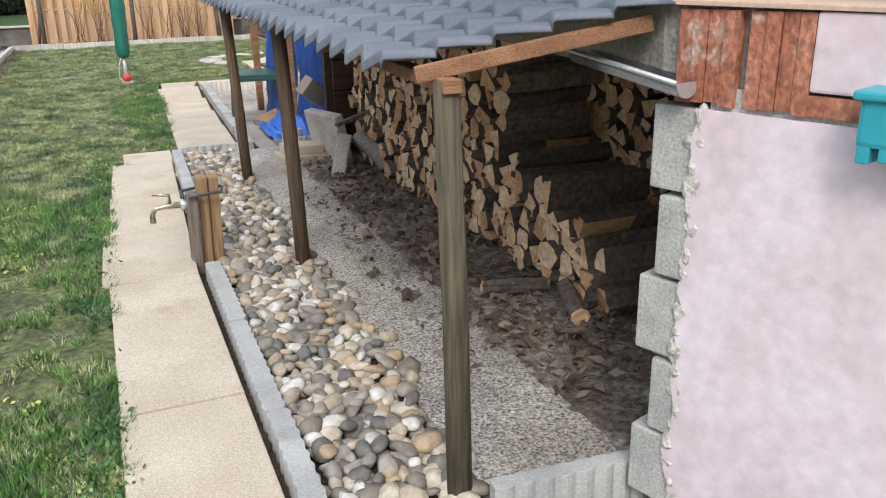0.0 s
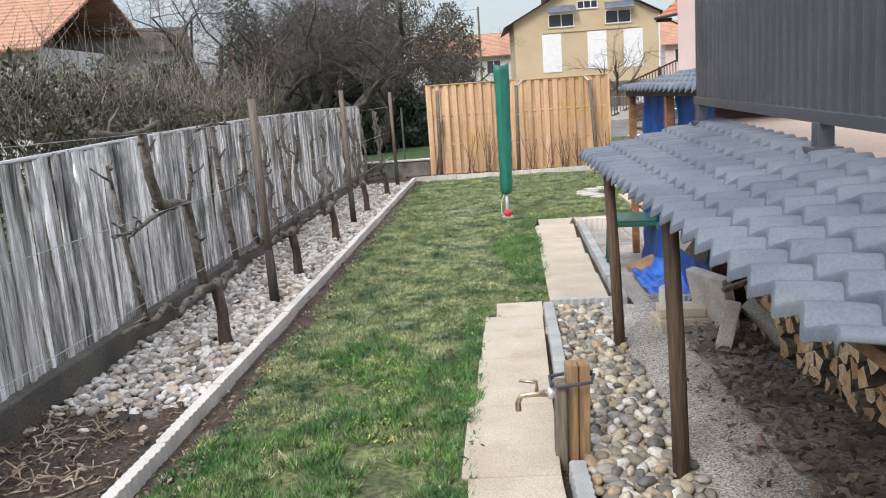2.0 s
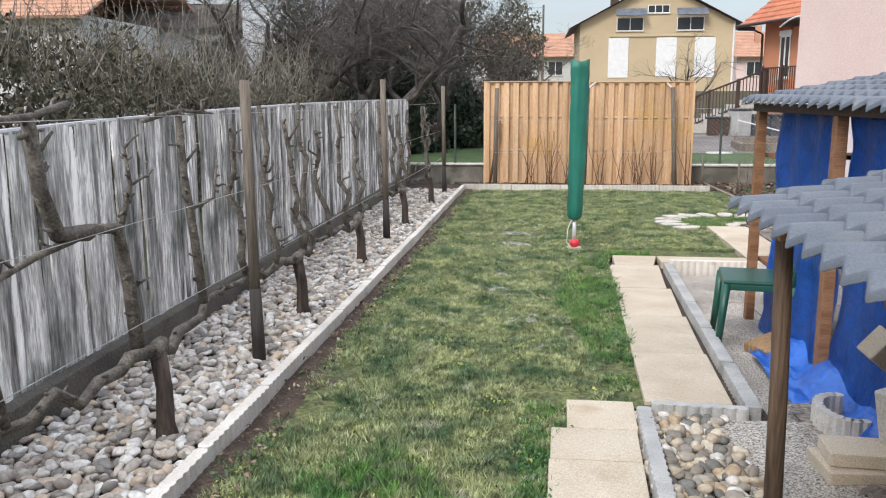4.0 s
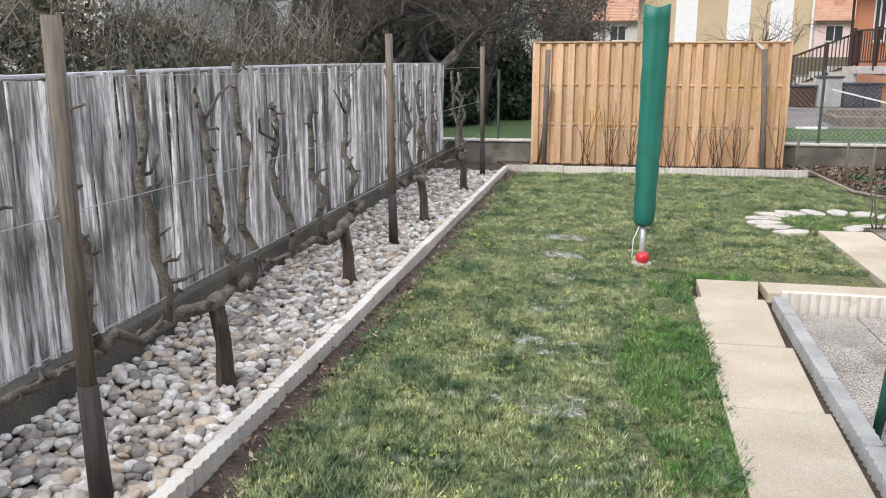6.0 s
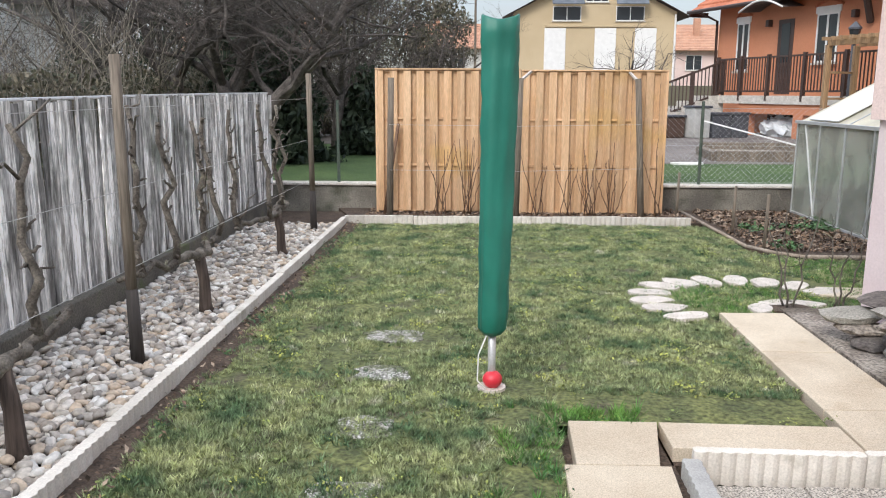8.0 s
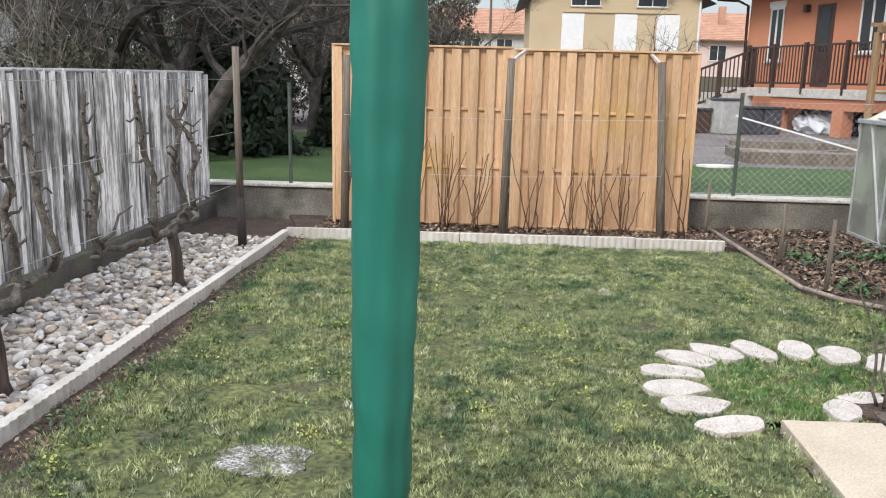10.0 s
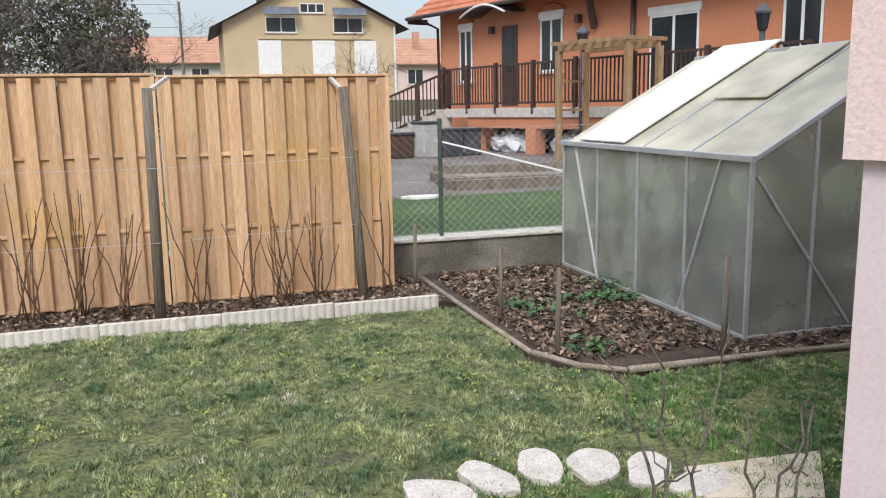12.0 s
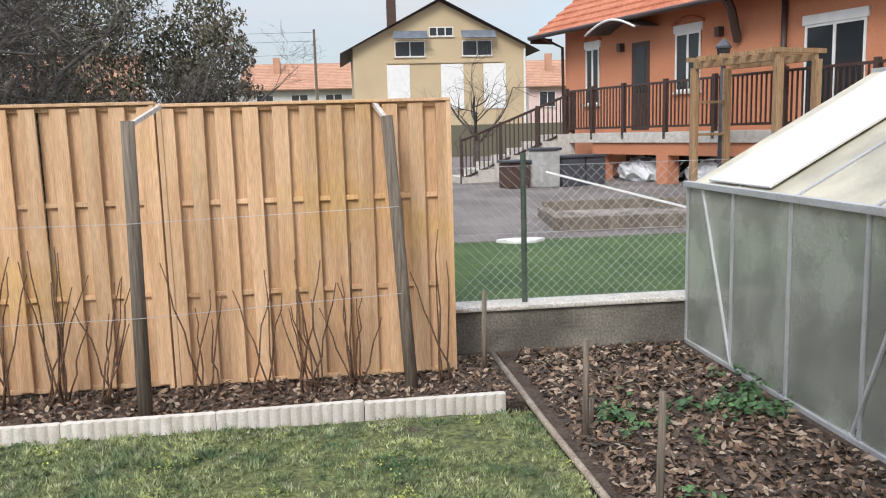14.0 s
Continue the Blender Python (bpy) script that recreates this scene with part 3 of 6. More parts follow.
def edging(name, a, b, z0, height, thick, material, label, piece=0.75, flutes=13):
    """A row of edging pieces from a to b."""
    a, b = Vector((*a, 0)), Vector((*b, 0))
    run = b - a
    n = max(1, round(run.length / piece))
    ln = run.length / n
    me = fluted_mesh(ln - 0.005, thick, height, max(2, round(flutes * ln / 0.75)))
    me.materials.append(material)
    base = thing(name, (a.x, a.y, z0), label, "edging", kind="structure")
    ang = math.degrees(math.atan2(run.y, run.x))
    for k in range(n):
        p = a + run * (k / n)
        place("edging_piece", me, None, base, m=pose(p.x, p.y, z0 + rnd.uniform(-0.004, 0.004), rnd.uniform(-1.2, 1.2), rnd.uniform(-0.4, 0.4), ang + rnd.uniform(-0.4, 0.4)))


edging("kerb_left", (kerb_x(2.2), 2.2), (kerb_x(15.8), 15.8), -0.06, 0.145, 0.065, M_KERBW, "long pale fluted concrete kerb beside the gravel bed")
edging("kerb_far", (-1.33, 15.86), (2.76, 15.93), -0.06, 0.145, 0.06, M_KERBW, "pale fluted concrete kerb before the wooden fence")
edging("kerb_pebbles", (0.315, 0.6), (0.335, 3.45), -0.08, 0.115, 0.075, M_KERB, "grey fluted concrete kerb beside the pebble bed")
edging("kerb_pebbles", (0.345, 3.75), (0.43, 6.02), -0.08, 0.115, 0.075, M_KERB, "grey fluted concrete kerb beside the pebble bed")
edging("kerb_cross", (0.47, 6.05), (0.93, 6.02), -0.1, 0.14, 0.06, M_KERB, "short fluted concrete kerb across the pebble bed")
edging("kerb_patio", (0.97, 6.08), (1.1, 9.62), -0.1, 0.125, 0.085, M_KERB, "grey concrete kerb beside the sunken patio")
edging("kerb_patio_end", (1.12, 9.65), (2.55, 9.63), -0.1, 0.15, 0.06, M_KERBW, "pale fluted concrete kerb at the patio end")
edging("kerb_front", (0.74, 1.38), (1.30, 1.33), -0.1, 0.16, 0.06, M_KERB, "grey fluted concrete kerb before the wood store")

# ---- gravel beds ----
bed = structure(part("gravel_bed", boxed(-2.42, -1.3, 2.0, 16.9, -0.115, -0.02), M_SOIL), "long pebble bed under the espalier vines", "gravel bed")
spots = []
for layer, (gap, lift) in enumerate(((0.048, 0.0), (0.062, 0.02))):
    y = 4.05
    while y < 15.75:
        x = -2.36
        while x < kerb_x(y) - 0.05:
            if y > 4.35 + 0.35 * noise.noise((x * 3, 5, 1)) or rng.uniform() < 0.12:
                spots.append((x + rng.normal(0, 0.02), y + rng.normal(0, 0.02), -0.012 + lift + rng.normal(0, 0.006)))
            x += gap * rng.uniform(0.85, 1.2)
        y += gap
pebble_bed("pebbles", spots, 0.0285, lambda x, y: y < 6.1 and x > -2.3, M_PEBW, bed, "pale rounded bed pebbles, whitish and tan")
pb = structure(part("pebble_strip", boxed(0.37, 0.84, 1.4, 6.02, -0.115, -0.06), M_SOIL), "strip of river pebbles beside the path", "pebble bed")
spots = []
for gap, lift in ((0.047, -0.03), (0.055, -0.01)):
    y = 1.43
    while y < 6.0:
        x = 0.40
        edge = 0.80 + 0.05 * noise.noise((0, y * 2, 4)) - (0.05 if y < 2 else 0)
        while x < edge:
            spots.append((x + rng.normal(0, 0.015), y + rng.normal(0, 0.015), lift + rng.normal(0, 0.006)))
            x += gap * rng.uniform(0.85, 1.2)
        y += gap
pebble_bed("pebbles", spots, 0.030, lambda x, y: y < 3.2, M_PEB, pb, "brown, grey and white river pebbles")

# bare soil at the near end of the gravel bed, with dry stems
soil = structure(part("soil_patch", boxed(-2.4, -1.52, 2.0, 4.4, -0.02, 0.004), M_SOIL), "dark bare soil at the bed end", "soil")

# ---- ground under the lean-to ----
apron = structure(part("apron", boxed(0.76, 1.19, 1.36, 6.0, -0.115, -0.015), M_AGG), "exposed aggregate concrete apron beside pebbles", "apron")
earth = bmesh.new()
bmesh.ops.create_grid(earth, x_segments=50, y_segments=70, size=0.5)
for vt in earth.verts:
    x, y = 1.17 + (vt.co.x + 0.5) * 2.6, 1.36 + (vt.co.y + 0.5) * 4.9
    vt.co = (x, y, -0.012 + 0.02 * noise.noise((x * 3, y * 3, 0)) + 0.012 * noise.noise((x * 9, y * 9, 2)))
structure(part("earth_floor", earth, M_DIRT, smooth=True), "bare earth floor strewn with bark under the terrace", "earth floor")
patio = structure(part("patio_bed", boxed(0.98, 3.2, 6.05, 9.62, -0.118, -0.10), M_SOIL), "sand bed under the patio slabs", "patio")
for i in range(4):
    for j in range(7):
        x0, y0 = 1.06 + i * 0.5 + 0.005, 6.08 + j * 0.5
        part("slab", boxed(x0, x0 + 0.494, y0, y0 + 0.494, -0.1, -0.072 + rnd.uniform(-0.003, 0.003), bevel=0.005), M_AGG, patio)
part("slab", boxed(1.19, 2.4, 5.4, 6.06, -0.1, -0.02, bevel=0.005), M_AGG, patio)

# ---- far wooden fence ----
def fence_panel(x0, lift, label):
    base = thing("fence_panel", (x0, 16.65, 0), label, "fence panel", "larch fence panels")
    n, w = 21, 1.78 / 21
    front, back = boxed(0, w * 1.12, -0.032, -0.012, 0, 1.74, bevel=0.003), boxed(0, w * 1.12, 0.012, 0.032, 0, 1.74, bevel=0.003)
    mf, mb = bpy.data.meshes.new("board"), bpy.data.meshes.new("board")
    front.to_mesh(mf), back.to_mesh(mb)
    front.free(), back.free()
    mf.materials.append(M_FENCE), mb.materials.append(M_FENCE)
    for k in range(n):
        place("board", mf if k % 2 == 0 else mb, None, base, m=pose(x0 + 0.012 + k * w - w * 0.06, 16.65, 0.045 + lift, 0, rnd.uniform(-0.25, 0.25), 0))
    for z in (0.03, 0.61, 1.19, 1.765):
        part("rail", boxed(x0 + 0.005, x0 + 1.79, 16.64, 16.66, z + lift, z + 0.03 + lift, bevel=0.003), M_FENCE, base)
    part("cap", boxed(x0, x0 + 1.8, 16.605, 16.70, 1.795 + lift, 1.815 + lift, bevel=0.004), M_FENCE, base)
    for x in (x0, x0 + 1.77):
        part("stile", boxed(x, x + 0.03, 16.61, 16.69, 0.02 + lift, 1.795 + lift, bevel=0.003), M_FENCE, base)


fence_panel(-1.04, 0.0, "honey coloured larch panel of alternating vertical boards")
fence_panel(0.772, -0.015, "honey coloured larch panel of alternating vertical boards, slightly lower")
for (bx, by), (tx, ty), arm in (((-0.81, 16.02), (-0.78, 15.99), 0), ((0.70, 16.08), (0.73, 16.10), 1), ((2.25, 16.3), (2.155, 16.4), 1)):
    base = thing("wire_post", (bx, by, 0), "grey weathered round wire post in the leaf bed", "post", "wire posts before the fence")
    part("shaft", tube(bmesh.new(), [(bx, by, -0.1), ((bx + tx) / 2, (by + ty) / 2, 0.85), (tx, ty, 1.69)], [0.042, 0.038, 0.036], 12), M_FPOST, base, smooth=True)
    if arm:
        part("bracket", boxed(-0.014, 0.014, 0.0, 0.26, -0.012, 0.012, m=pose(tx, ty, 1.66, 25, 0, 15 if bx > 1 else -35)), M_STONE, base, "pale wooden strut to the fence")
wires = thing("support_wires", (-0.8, 16, 0), "thin grey wires strung between posts", "wire")
for z in (0.62, 1.15):
    part("wire", tube(bmesh.new(), [(-0.8, 15.96, z), (0.72, 16.04, z - 0.015), (2.2, 16.30, z)], 0.0022, 4), M_ALU, wires)

# ---- planting bed before the fence, and vegetable bed ----
for nm, pts, lab in (("leaf_bed", [(-1.2, 15.9), (2.9, 15.96), (2.9, 17.05), (-1.6, 17.05)], "dark soil bed with leaf litter before the fence"),
                     ("vegetable_bed", [(2.92, 17.05), (2.93, 14.45), (3.12, 14.1), (3.35, 14.0), (4.95, 13.92), (6.2, 13.9), (6.2, 17.05)], "dark vegetable bed covered in dead leaves")):
    structure(part(nm, slab_poly(bmesh.new(), pts, -0.1, 0.008), M_SOIL), lab, "planting bed")


def litter(name, area, count, size, material, label, z=0.012, owner=None):
    """Curled flat scraps strewn over a plan rectangle."""
    x0, x1, y0, y1 = area
    vs, fs = [], []
    for k in range(count):
        c = np.array([rng.uniform(x0, x1), rng.uniform(y0, y1), z + rng.uniform(0, 0.02)])
        s = size * rng.uniform(0.5, 1.5)
        r = turn_any(0.45)
        q = np.array([(-1, 0, 0), (0, -0.5, 0.25), (1, 0, 0.1), (0, 0.5, 0.2)]) * s
        o = len(vs)
        vs += (q @ r.T + c).tolist()
        fs += [(o, o + 1, o + 3), (o + 1, o + 2, o + 3)]
    ob = place(name, big_mesh(name, vs, fs), material, owner)
    tagged(ob, label, "litter", kind="stuff")


litter("dead_leaves", (-1.15, 2.85, 15.98, 16.95), 5000, 0.021, M_LEAFL, "brown dead leaves on the fence bed")
litter("dead_leaves", (3.0, 4.25, 14.25, 17.0), 5200, 0.026, M_LEAFL, "brown dead leaves on the vegetable bed")
litter("dead_leaves", (4.0, 6.0, 13.95, 14.3), 1100, 0.024, M_LEAFL, "brown dead leaves on the vegetable bed")
litter("bark_scraps", (1.15, 1.72, 1.7, 5.3), 1500, 0.026, M_BARKCHIP, "dark bark scraps under the wood store")
litter("bark_scraps", (0.95, 1.3, 2.0, 4.6), 260, 0.018, M_BARKCHIP, "dark bark scraps on the apron", 0.0)
litter("soil_scraps", (-2.35, -1.55, 2.3, 4.4), 900, 0.016, M_LEAFL, "dry stems and leaves on the soil patch")
for k in range(7):
    ya = 3.2 + k * 1.8
    litter("dead_leaves", (kerb_x(ya) + 0.05, kerb_x(ya) + 0.24, ya, ya + 1.8), 170, 0.014, M_LEAFL, "brown dead leaves on the soil beside the kerb", 0.014)

border = thing("log_border", (2.92, 17, 0), "low weathered wooden border of the vegetable bed", "border")
for pts in ([(2.88, 17.0), (2.90, 15.6), (2.94, 14.5)], [(2.95, 14.48), (3.1, 14.15), (3.33, 14.0)], [(3.34, 14.0), (4.2, 13.97), (6.0, 13.9)]):
    part("border_log", tube(bmesh.new(), [(x, y, 0.012 + 0.006 * (k % 2)) for k, (x, y) in enumerate(pts)], [0.024, 0.020, 0.018], 6), M_FENCEW, border, smooth=True)
for x, y, h in ((3.05, 15.33, 0.53), (3.08, 14.42, 0.55), (3.13, 15.5, 0.16), (4.0, 14.05, 0.62), (2.75, 16.6, 0.55)):
    tagged(part("garden_stake", tube(bmesh.new(), [(x, y, -0.05), (x + 0.01, y, h)], [0.018, 0.016], 8), M_FPOST, smooth=True), "short grey wooden stake in the bed", "stake", "stakes in the vegetable bed")

wx, wy = (np.concatenate(q) for q in zip(*[(rng.normal(x, r, n), rng.normal(y, r * 1.2, n)) for x, y, r, n in ((4.05, 15.53, 0.12, 45), (3.33, 14.42, 0.07, 16), (3.27, 15.56, 0.06, 12), (4.39, 15.95, 0.12, 30), (3.5, 15.48, 0.2, 14))]))
leaflets("weeds", (wx, wy, np.full(len(wx), 0.015)), 7, 0.03, 0.022, (0.01, 0.06), M_WEED, "low green strawberry plants in the vegetable bed", "weeds")
stems = bmesh.new()
for k in range(70):
    p = Vector((rnd.uniform(-2.3, -1.6), rnd.uniform(2.7, 4.25), 0.012))
    a, ln = rnd.uniform(0, 6.28), rnd.uniform(0.08, 0.32)
    pts, rr = gnarl(p, p + Vector((ln * math.cos(a), ln * math.sin(a), rnd.uniform(0, 0.05))), 0.005, 0.003, 5, 0.016)
    tube(stems, [(max(-2.38, min(q.x, -1.56)), q.y, max(q.z, 0.008)) for q in pts], rr, 5)
tagged(part("dry_stems", stems, M_STRAW), "tangle of pale dry stems on the bare soil", "stems", kind="stuff")
tagged(part("leaning_stake", tube(bmesh.new(), [(-0.93, 16.45, -0.05), (-0.75, 16.59, 1.14)], [0.022, 0.02], 8), M_CANE, smooth=True), "brown wooden stake leaning on the larch fence", "stake")

# ---- low boundary wall, mesh fence, neighbour's ground ----
wall_low = structure(part("wall_low", boxed(-9, 6.5, 17.05, 17.22, -0.12, 0.31, bevel=0.01), M_LOWWALL), "low stained concrete boundary wall", "wall")
part("coping", boxed(-9, 6.5, 17.02, 17.25, 0.31, 0.345, bevel=0.012), M_MORTAR, wall_low, "pale crumbling mortar coping")
nl = structure(part("neighbour_ground", slab_poly(bmesh.new(), [(-9, 17.22), (30, 17.22), (30, 20.55), (3.0, 20.55), (-0.5, 25.5), (-9, 25.5)], -0.12, 0.32), M_NGRASS), "neighbour's green lawn behind the wall", "lawn")
structure(part("neighbour_paving", slab_poly(bmesh.new(), [(-9, 25.5), (-0.5, 25.5), (3.0, 20.55), (30, 20.55), (30, 60), (-9, 60)], -0.12, 0.325), M_PAVE), "neighbour's pale paved yard", "paving")
mesh_fence = thing("mesh_fence", (2.7, 17.13, 0.34), "grey green wire mesh fence on posts", "fence")
for x in (3.15, 5.3, -1.6, -3.6):
    part("post", tube(bmesh.new(), [(x, 17.13, 0.3), (x, 17.13, 1.42)], 0.021, 8), M_GPOST, mesh_fence)
wires_bm = bmesh.new()
for d in (-1, 1):
    x = 1.4
    while x < 5.6:
        a, b = (x, 17.13, 0.36), (x + d * 1.0, 17.13, 1.33)
        if 2.6 < x < 5.2:
            tube(wires_bm, [a, b], 0.0012, 3, cap=False)
        x += 0.075
for z in (0.37, 0.85, 1.33):
    tube(wires_bm, [(2.6, 17.13, z), (5.4, 17.13, z)], 0.002, 3)
part("wire_mesh", wires_bm, M_ALU, mesh_fence)

# ---- weathered picket fence on its plinth ----
def fence_top(y):
    return 1.34 + 0.17 * (1 - math.exp(-max(0.0, y - 4.6) / 4.5))


plinth = structure(part("wall_plinth", boxed(-2.58, -2.40, -2, 17.05, -0.12, 0.17, bevel=0.012), M_PLINTH), "dark mossy concrete plinth under the picket fence", "plinth")
pf = thing("picket_fence", (-2.48, 4, 0.17), "tall silver-grey weathered picket fence on a plinth", "fence")
shapes = []
for k in range(9):
    bm = bmesh.new()
    w, t = rnd.uniform(0.02, 0.031), 0.009
    n = 9
    rows = []
    for j in range(n + 1):
        z = j / n
        bow, tw = 0.006 * math.sin(z * 5 + k), 0.004 * math.sin(z * 9 + 2 * k)
        ww = w * (1 + 0.15 * math.sin(z * 11 + k * 1.7))
        rows.append([bm.verts.new((sx * t + tw, sy * ww + bow, z)) for sx, sy in ((-1, -1), (0.4, -1), (1.4, 0.1 * (k % 3)), (0.4, 1), (-1, 1))])
    for a, b in zip(rows, rows[1:]):
        for i in range(5):
            bm.faces.new((a[i], a[(i + 1) % 5], b[(i + 1) % 5], b[i]))
    bm.faces.new(rows[-1])
    me = bpy.data.meshes.new("picket")
    bm.to_mesh(me)
    bm.free()
    shapes.append(me)
y, singles, rest_v, rest_f = -1.0, 0, [], []
while y < 17.0:
    w = rnd.uniform(0.042, 0.06)
    me = shapes[rnd.randrange(9)]
    h = fence_top(y) - 0.15 + rnd.uniform(-0.02, 0.015)
    m = pose(-2.485 + rnd.uniform(-0.009, 0.009), y, 0.15, rnd.uniform(-1.4, 1.4), 0, rnd.uniform(-14, 14)) @ Matrix.Diagonal((1, rnd.uniform(0.75, 1.5), h, 1))
    if 4.6 < y and singles < 300:
        if not me.materials:
            me.materials.append(M_PICKET)
        place("picket", me, None, pf, m=m)
        singles += 1
    else:
        o = len(rest_v)
        rest_v += [(m @ vt.co)[:] for vt in me.vertices]
        rest_f += [tuple(o + i for i in p.vertices) for p in me.polygons]
    y += w
ob = place("pickets", mesh_from("pickets", rest_v, rest_f), M_PICKETJ, pf, "more weathered pickets")
ob["kind"] = "stuff"
for z in (0.35, 1.15):
    part("rail", boxed(-2.54, -2.505, -1, 17, z, z + 0.06, bevel=0.004), M_FPOST, pf)
bm = bmesh.new()
tube(bm, [(-2.49, yy, fence_top(yy) + 0.005) for yy in np.arange(-1, 17.1, 0.6)], 0.012, 6)
part("top_rail", bm, M_ALU, pf, "pale thin top rail")


# ---- espalier vines ----
def spurred(pts, rr, every, reach):
    """A shoot with short knobbly spurs along it."""
    bm = tube(bmesh.new(), pts, rr, 7)
    for k in range(1, len(pts)):
        for f in np.arange(0.15, 1.0, every):
            if rnd.random() < 0.7:
                q = pts[k - 1].lerp(pts[k], f)
                ln = reach * rnd.uniform(0.25, 1.0) * (2.6 if rnd.random() < 0.14 else 1.0)
                t2 = q + Vector((rnd.uniform(-0.2, 0.5), rnd.choice((-1, 1)) * rnd.uniform(0.5, 1.0), rnd.uniform(-0.1, 0.75))) * ln
                tp, tr = gnarl(q, t2, max(rr[k] * 0.6, 0.008), 0.005, 3, ln * 0.09)
                tube(bm, tp, tr, 5)
    return bm


def vine(x, y, arms, lean=0.0, shoots=True):
    base = thing("espalier_vine", (x, y, 0), "gnarled bare espalier vine trained along wires", "vine", "espalier vines along the picket fence")
    head = (x - 0.03, y + lean, 0.40)
    part("trunk", tube(bmesh.new(), [(x + 0.01, y, -0.05), (x, y, 0.05), (x, y + lean * 0.4, 0.22), head], [0.066, 0.044, 0.038, 0.040], 10), M_TRUNK, base, "dark rough trunk", smooth=True)
    part("burl", tube(bmesh.new(), [(head[0], head[1] - 0.05, 0.39), head, (head[0], head[1] + 0.06, 0.42)], [0.028, 0.046, 0.032], 8), M_BARK, base, smooth=True)
    for d, ln in arms:
        end = (x - 0.16, y + d * ln, 0.40 + rnd.uniform(-0.03, 0.06))
        pts, rr = gnarl(head, end, 0.032, 0.016, 8, 0.022)
        part("branch", spurred(pts, rr, 0.5, 0.07), M_BARK, base, smooth=True)
        s = rnd.uniform(0.25, 0.4)
        while shoots and s < ln:
            p = pts[min(8, round(8 * s / ln))]
            tip = (p.x - 0.05 + rnd.uniform(-0.05, 0.03), p.y + rnd.uniform(-0.14, 0.14), rnd.uniform(1.25, 1.5))
            sp, sr = gnarl(p, tip, 0.026, 0.015, 7, 0.026)
            part("shoot", spurred(sp, sr, 0.3, 0.13), M_BARK, base, smooth=True)
            s += rnd.uniform(0.34, 0.5)
    return base


old = vine(-1.78, 5.51, ((1, 1.15), (-1, 1.1)), 0.03, False)
for x, y, arms in ((-1.76, 7.66, ((1, 0.95), (-1, 1.0))), (-1.74, 9.56, ((1, 0.85), (-1, 0.95))), (-1.70, 11.9, ((1, 0.9), (-1, 1.0))), (-1.64, 13.95, ((1, 0.8), (-1, 0.9)))):
    vine(x, y, arms, rnd.uniform(-0.02, 0.02))
for x, y, h in ((-1.715, 6.60, 1.62), (-1.72, 10.77, 1.72), (-1.6, 15.35, 1.72)):
    base = thing("vine_post", (x, y, 0), "round grey vine post with a dark foot", "post", "posts along the espalier")
    foot = part("foot", tube(bmesh.new(), [(x, y, -0.05), (x - 0.004, y - 0.01, 0.44)], [0.041, 0.034], 10), M_TAR, base, "black tarred foot", smooth=True)
    part("shaft", tube(bmesh.new(), [(x - 0.004, y - 0.01, 0.44), (x - 0.012, y, h * 0.6), (x - 0.02, y + 0.02, h)], [0.031, 0.03, 0.03], 10), M_FPOST, base, smooth=True)
# the old vine's bent limbs
for pts, r0, r1 in (([(-1.86, 5.46, 0.43), (-1.88, 5.47, 0.7), (-1.88, 5.41, 0.97), (-1.88, 5.18, 1.0)], 0.033, 0.024), ([(-1.88, 5.18, 1.0), (-1.88, 4.97, 1.03), (-1.89, 4.92, 1.2), (-1.88, 4.86, 1.45)], 0.036, 0.026),
                    ([(-1.88, 4.28, 1.47), (-1.88, 4.6, 1.44), (-1.88, 4.86, 1.46), (-1.88, 5.12, 1.49)], 0.02, 0.012), ([(-1.88, 5.2, 1.0), (-1.88, 4.85, 0.95), (-1.88, 4.6, 0.93), (-1.88, 4.33, 0.95)], 0.018, 0.007),
                    ([(-1.88, 5.42, 0.95), (-1.87, 5.52, 1.15), (-1.86, 5.48, 1.32)], 0.014, 0.005), ([(-1.85, 6.17, 0.45), (-1.87, 6.15, 0.8), (-1.88, 6.08, 1.15), (-1.88, 6.06, 1.46)], 0.026, 0.017),
                    ([(-1.88, 5.7, 1.43), (-1.88, 6.06, 1.46), (-1.88, 6.5, 1.44)], 0.014, 0.007), ([(-1.86, 6.12, 0.95), (-1.84, 6.36, 1.0), (-1.84, 6.42, 1.2)], 0.012, 0.005), ([(-1.86, 4.55, 0.43), (-1.9, 4.5, 0.8), (-1.9, 4.42, 1.3)], 0.018, 0.01)):
    pts = [Vector(p) + Vector((0, rnd.gauss(0, 0.008), rnd.gauss(0, 0.008))) for p in pts]
    part("limb", spurred(pts, [r0 + (r1 - r0) * k / (len(pts) - 1) for k in range(len(pts))], 0.2, 0.12), M_BARK, old, smooth=True)
vw = thing("vine_wires", (-1.8, 5, 0.5), "thin training wires strung along the vines", "wire")
for z in (0.55, 1.0, 1.45):
    part("wire", tube(bmesh.new(), [(-1.86, 3.0, z), (-1.8, 9, z - 0.02), (-1.66, 15.4, z)], 0.002, 4), M_ALU, vw)

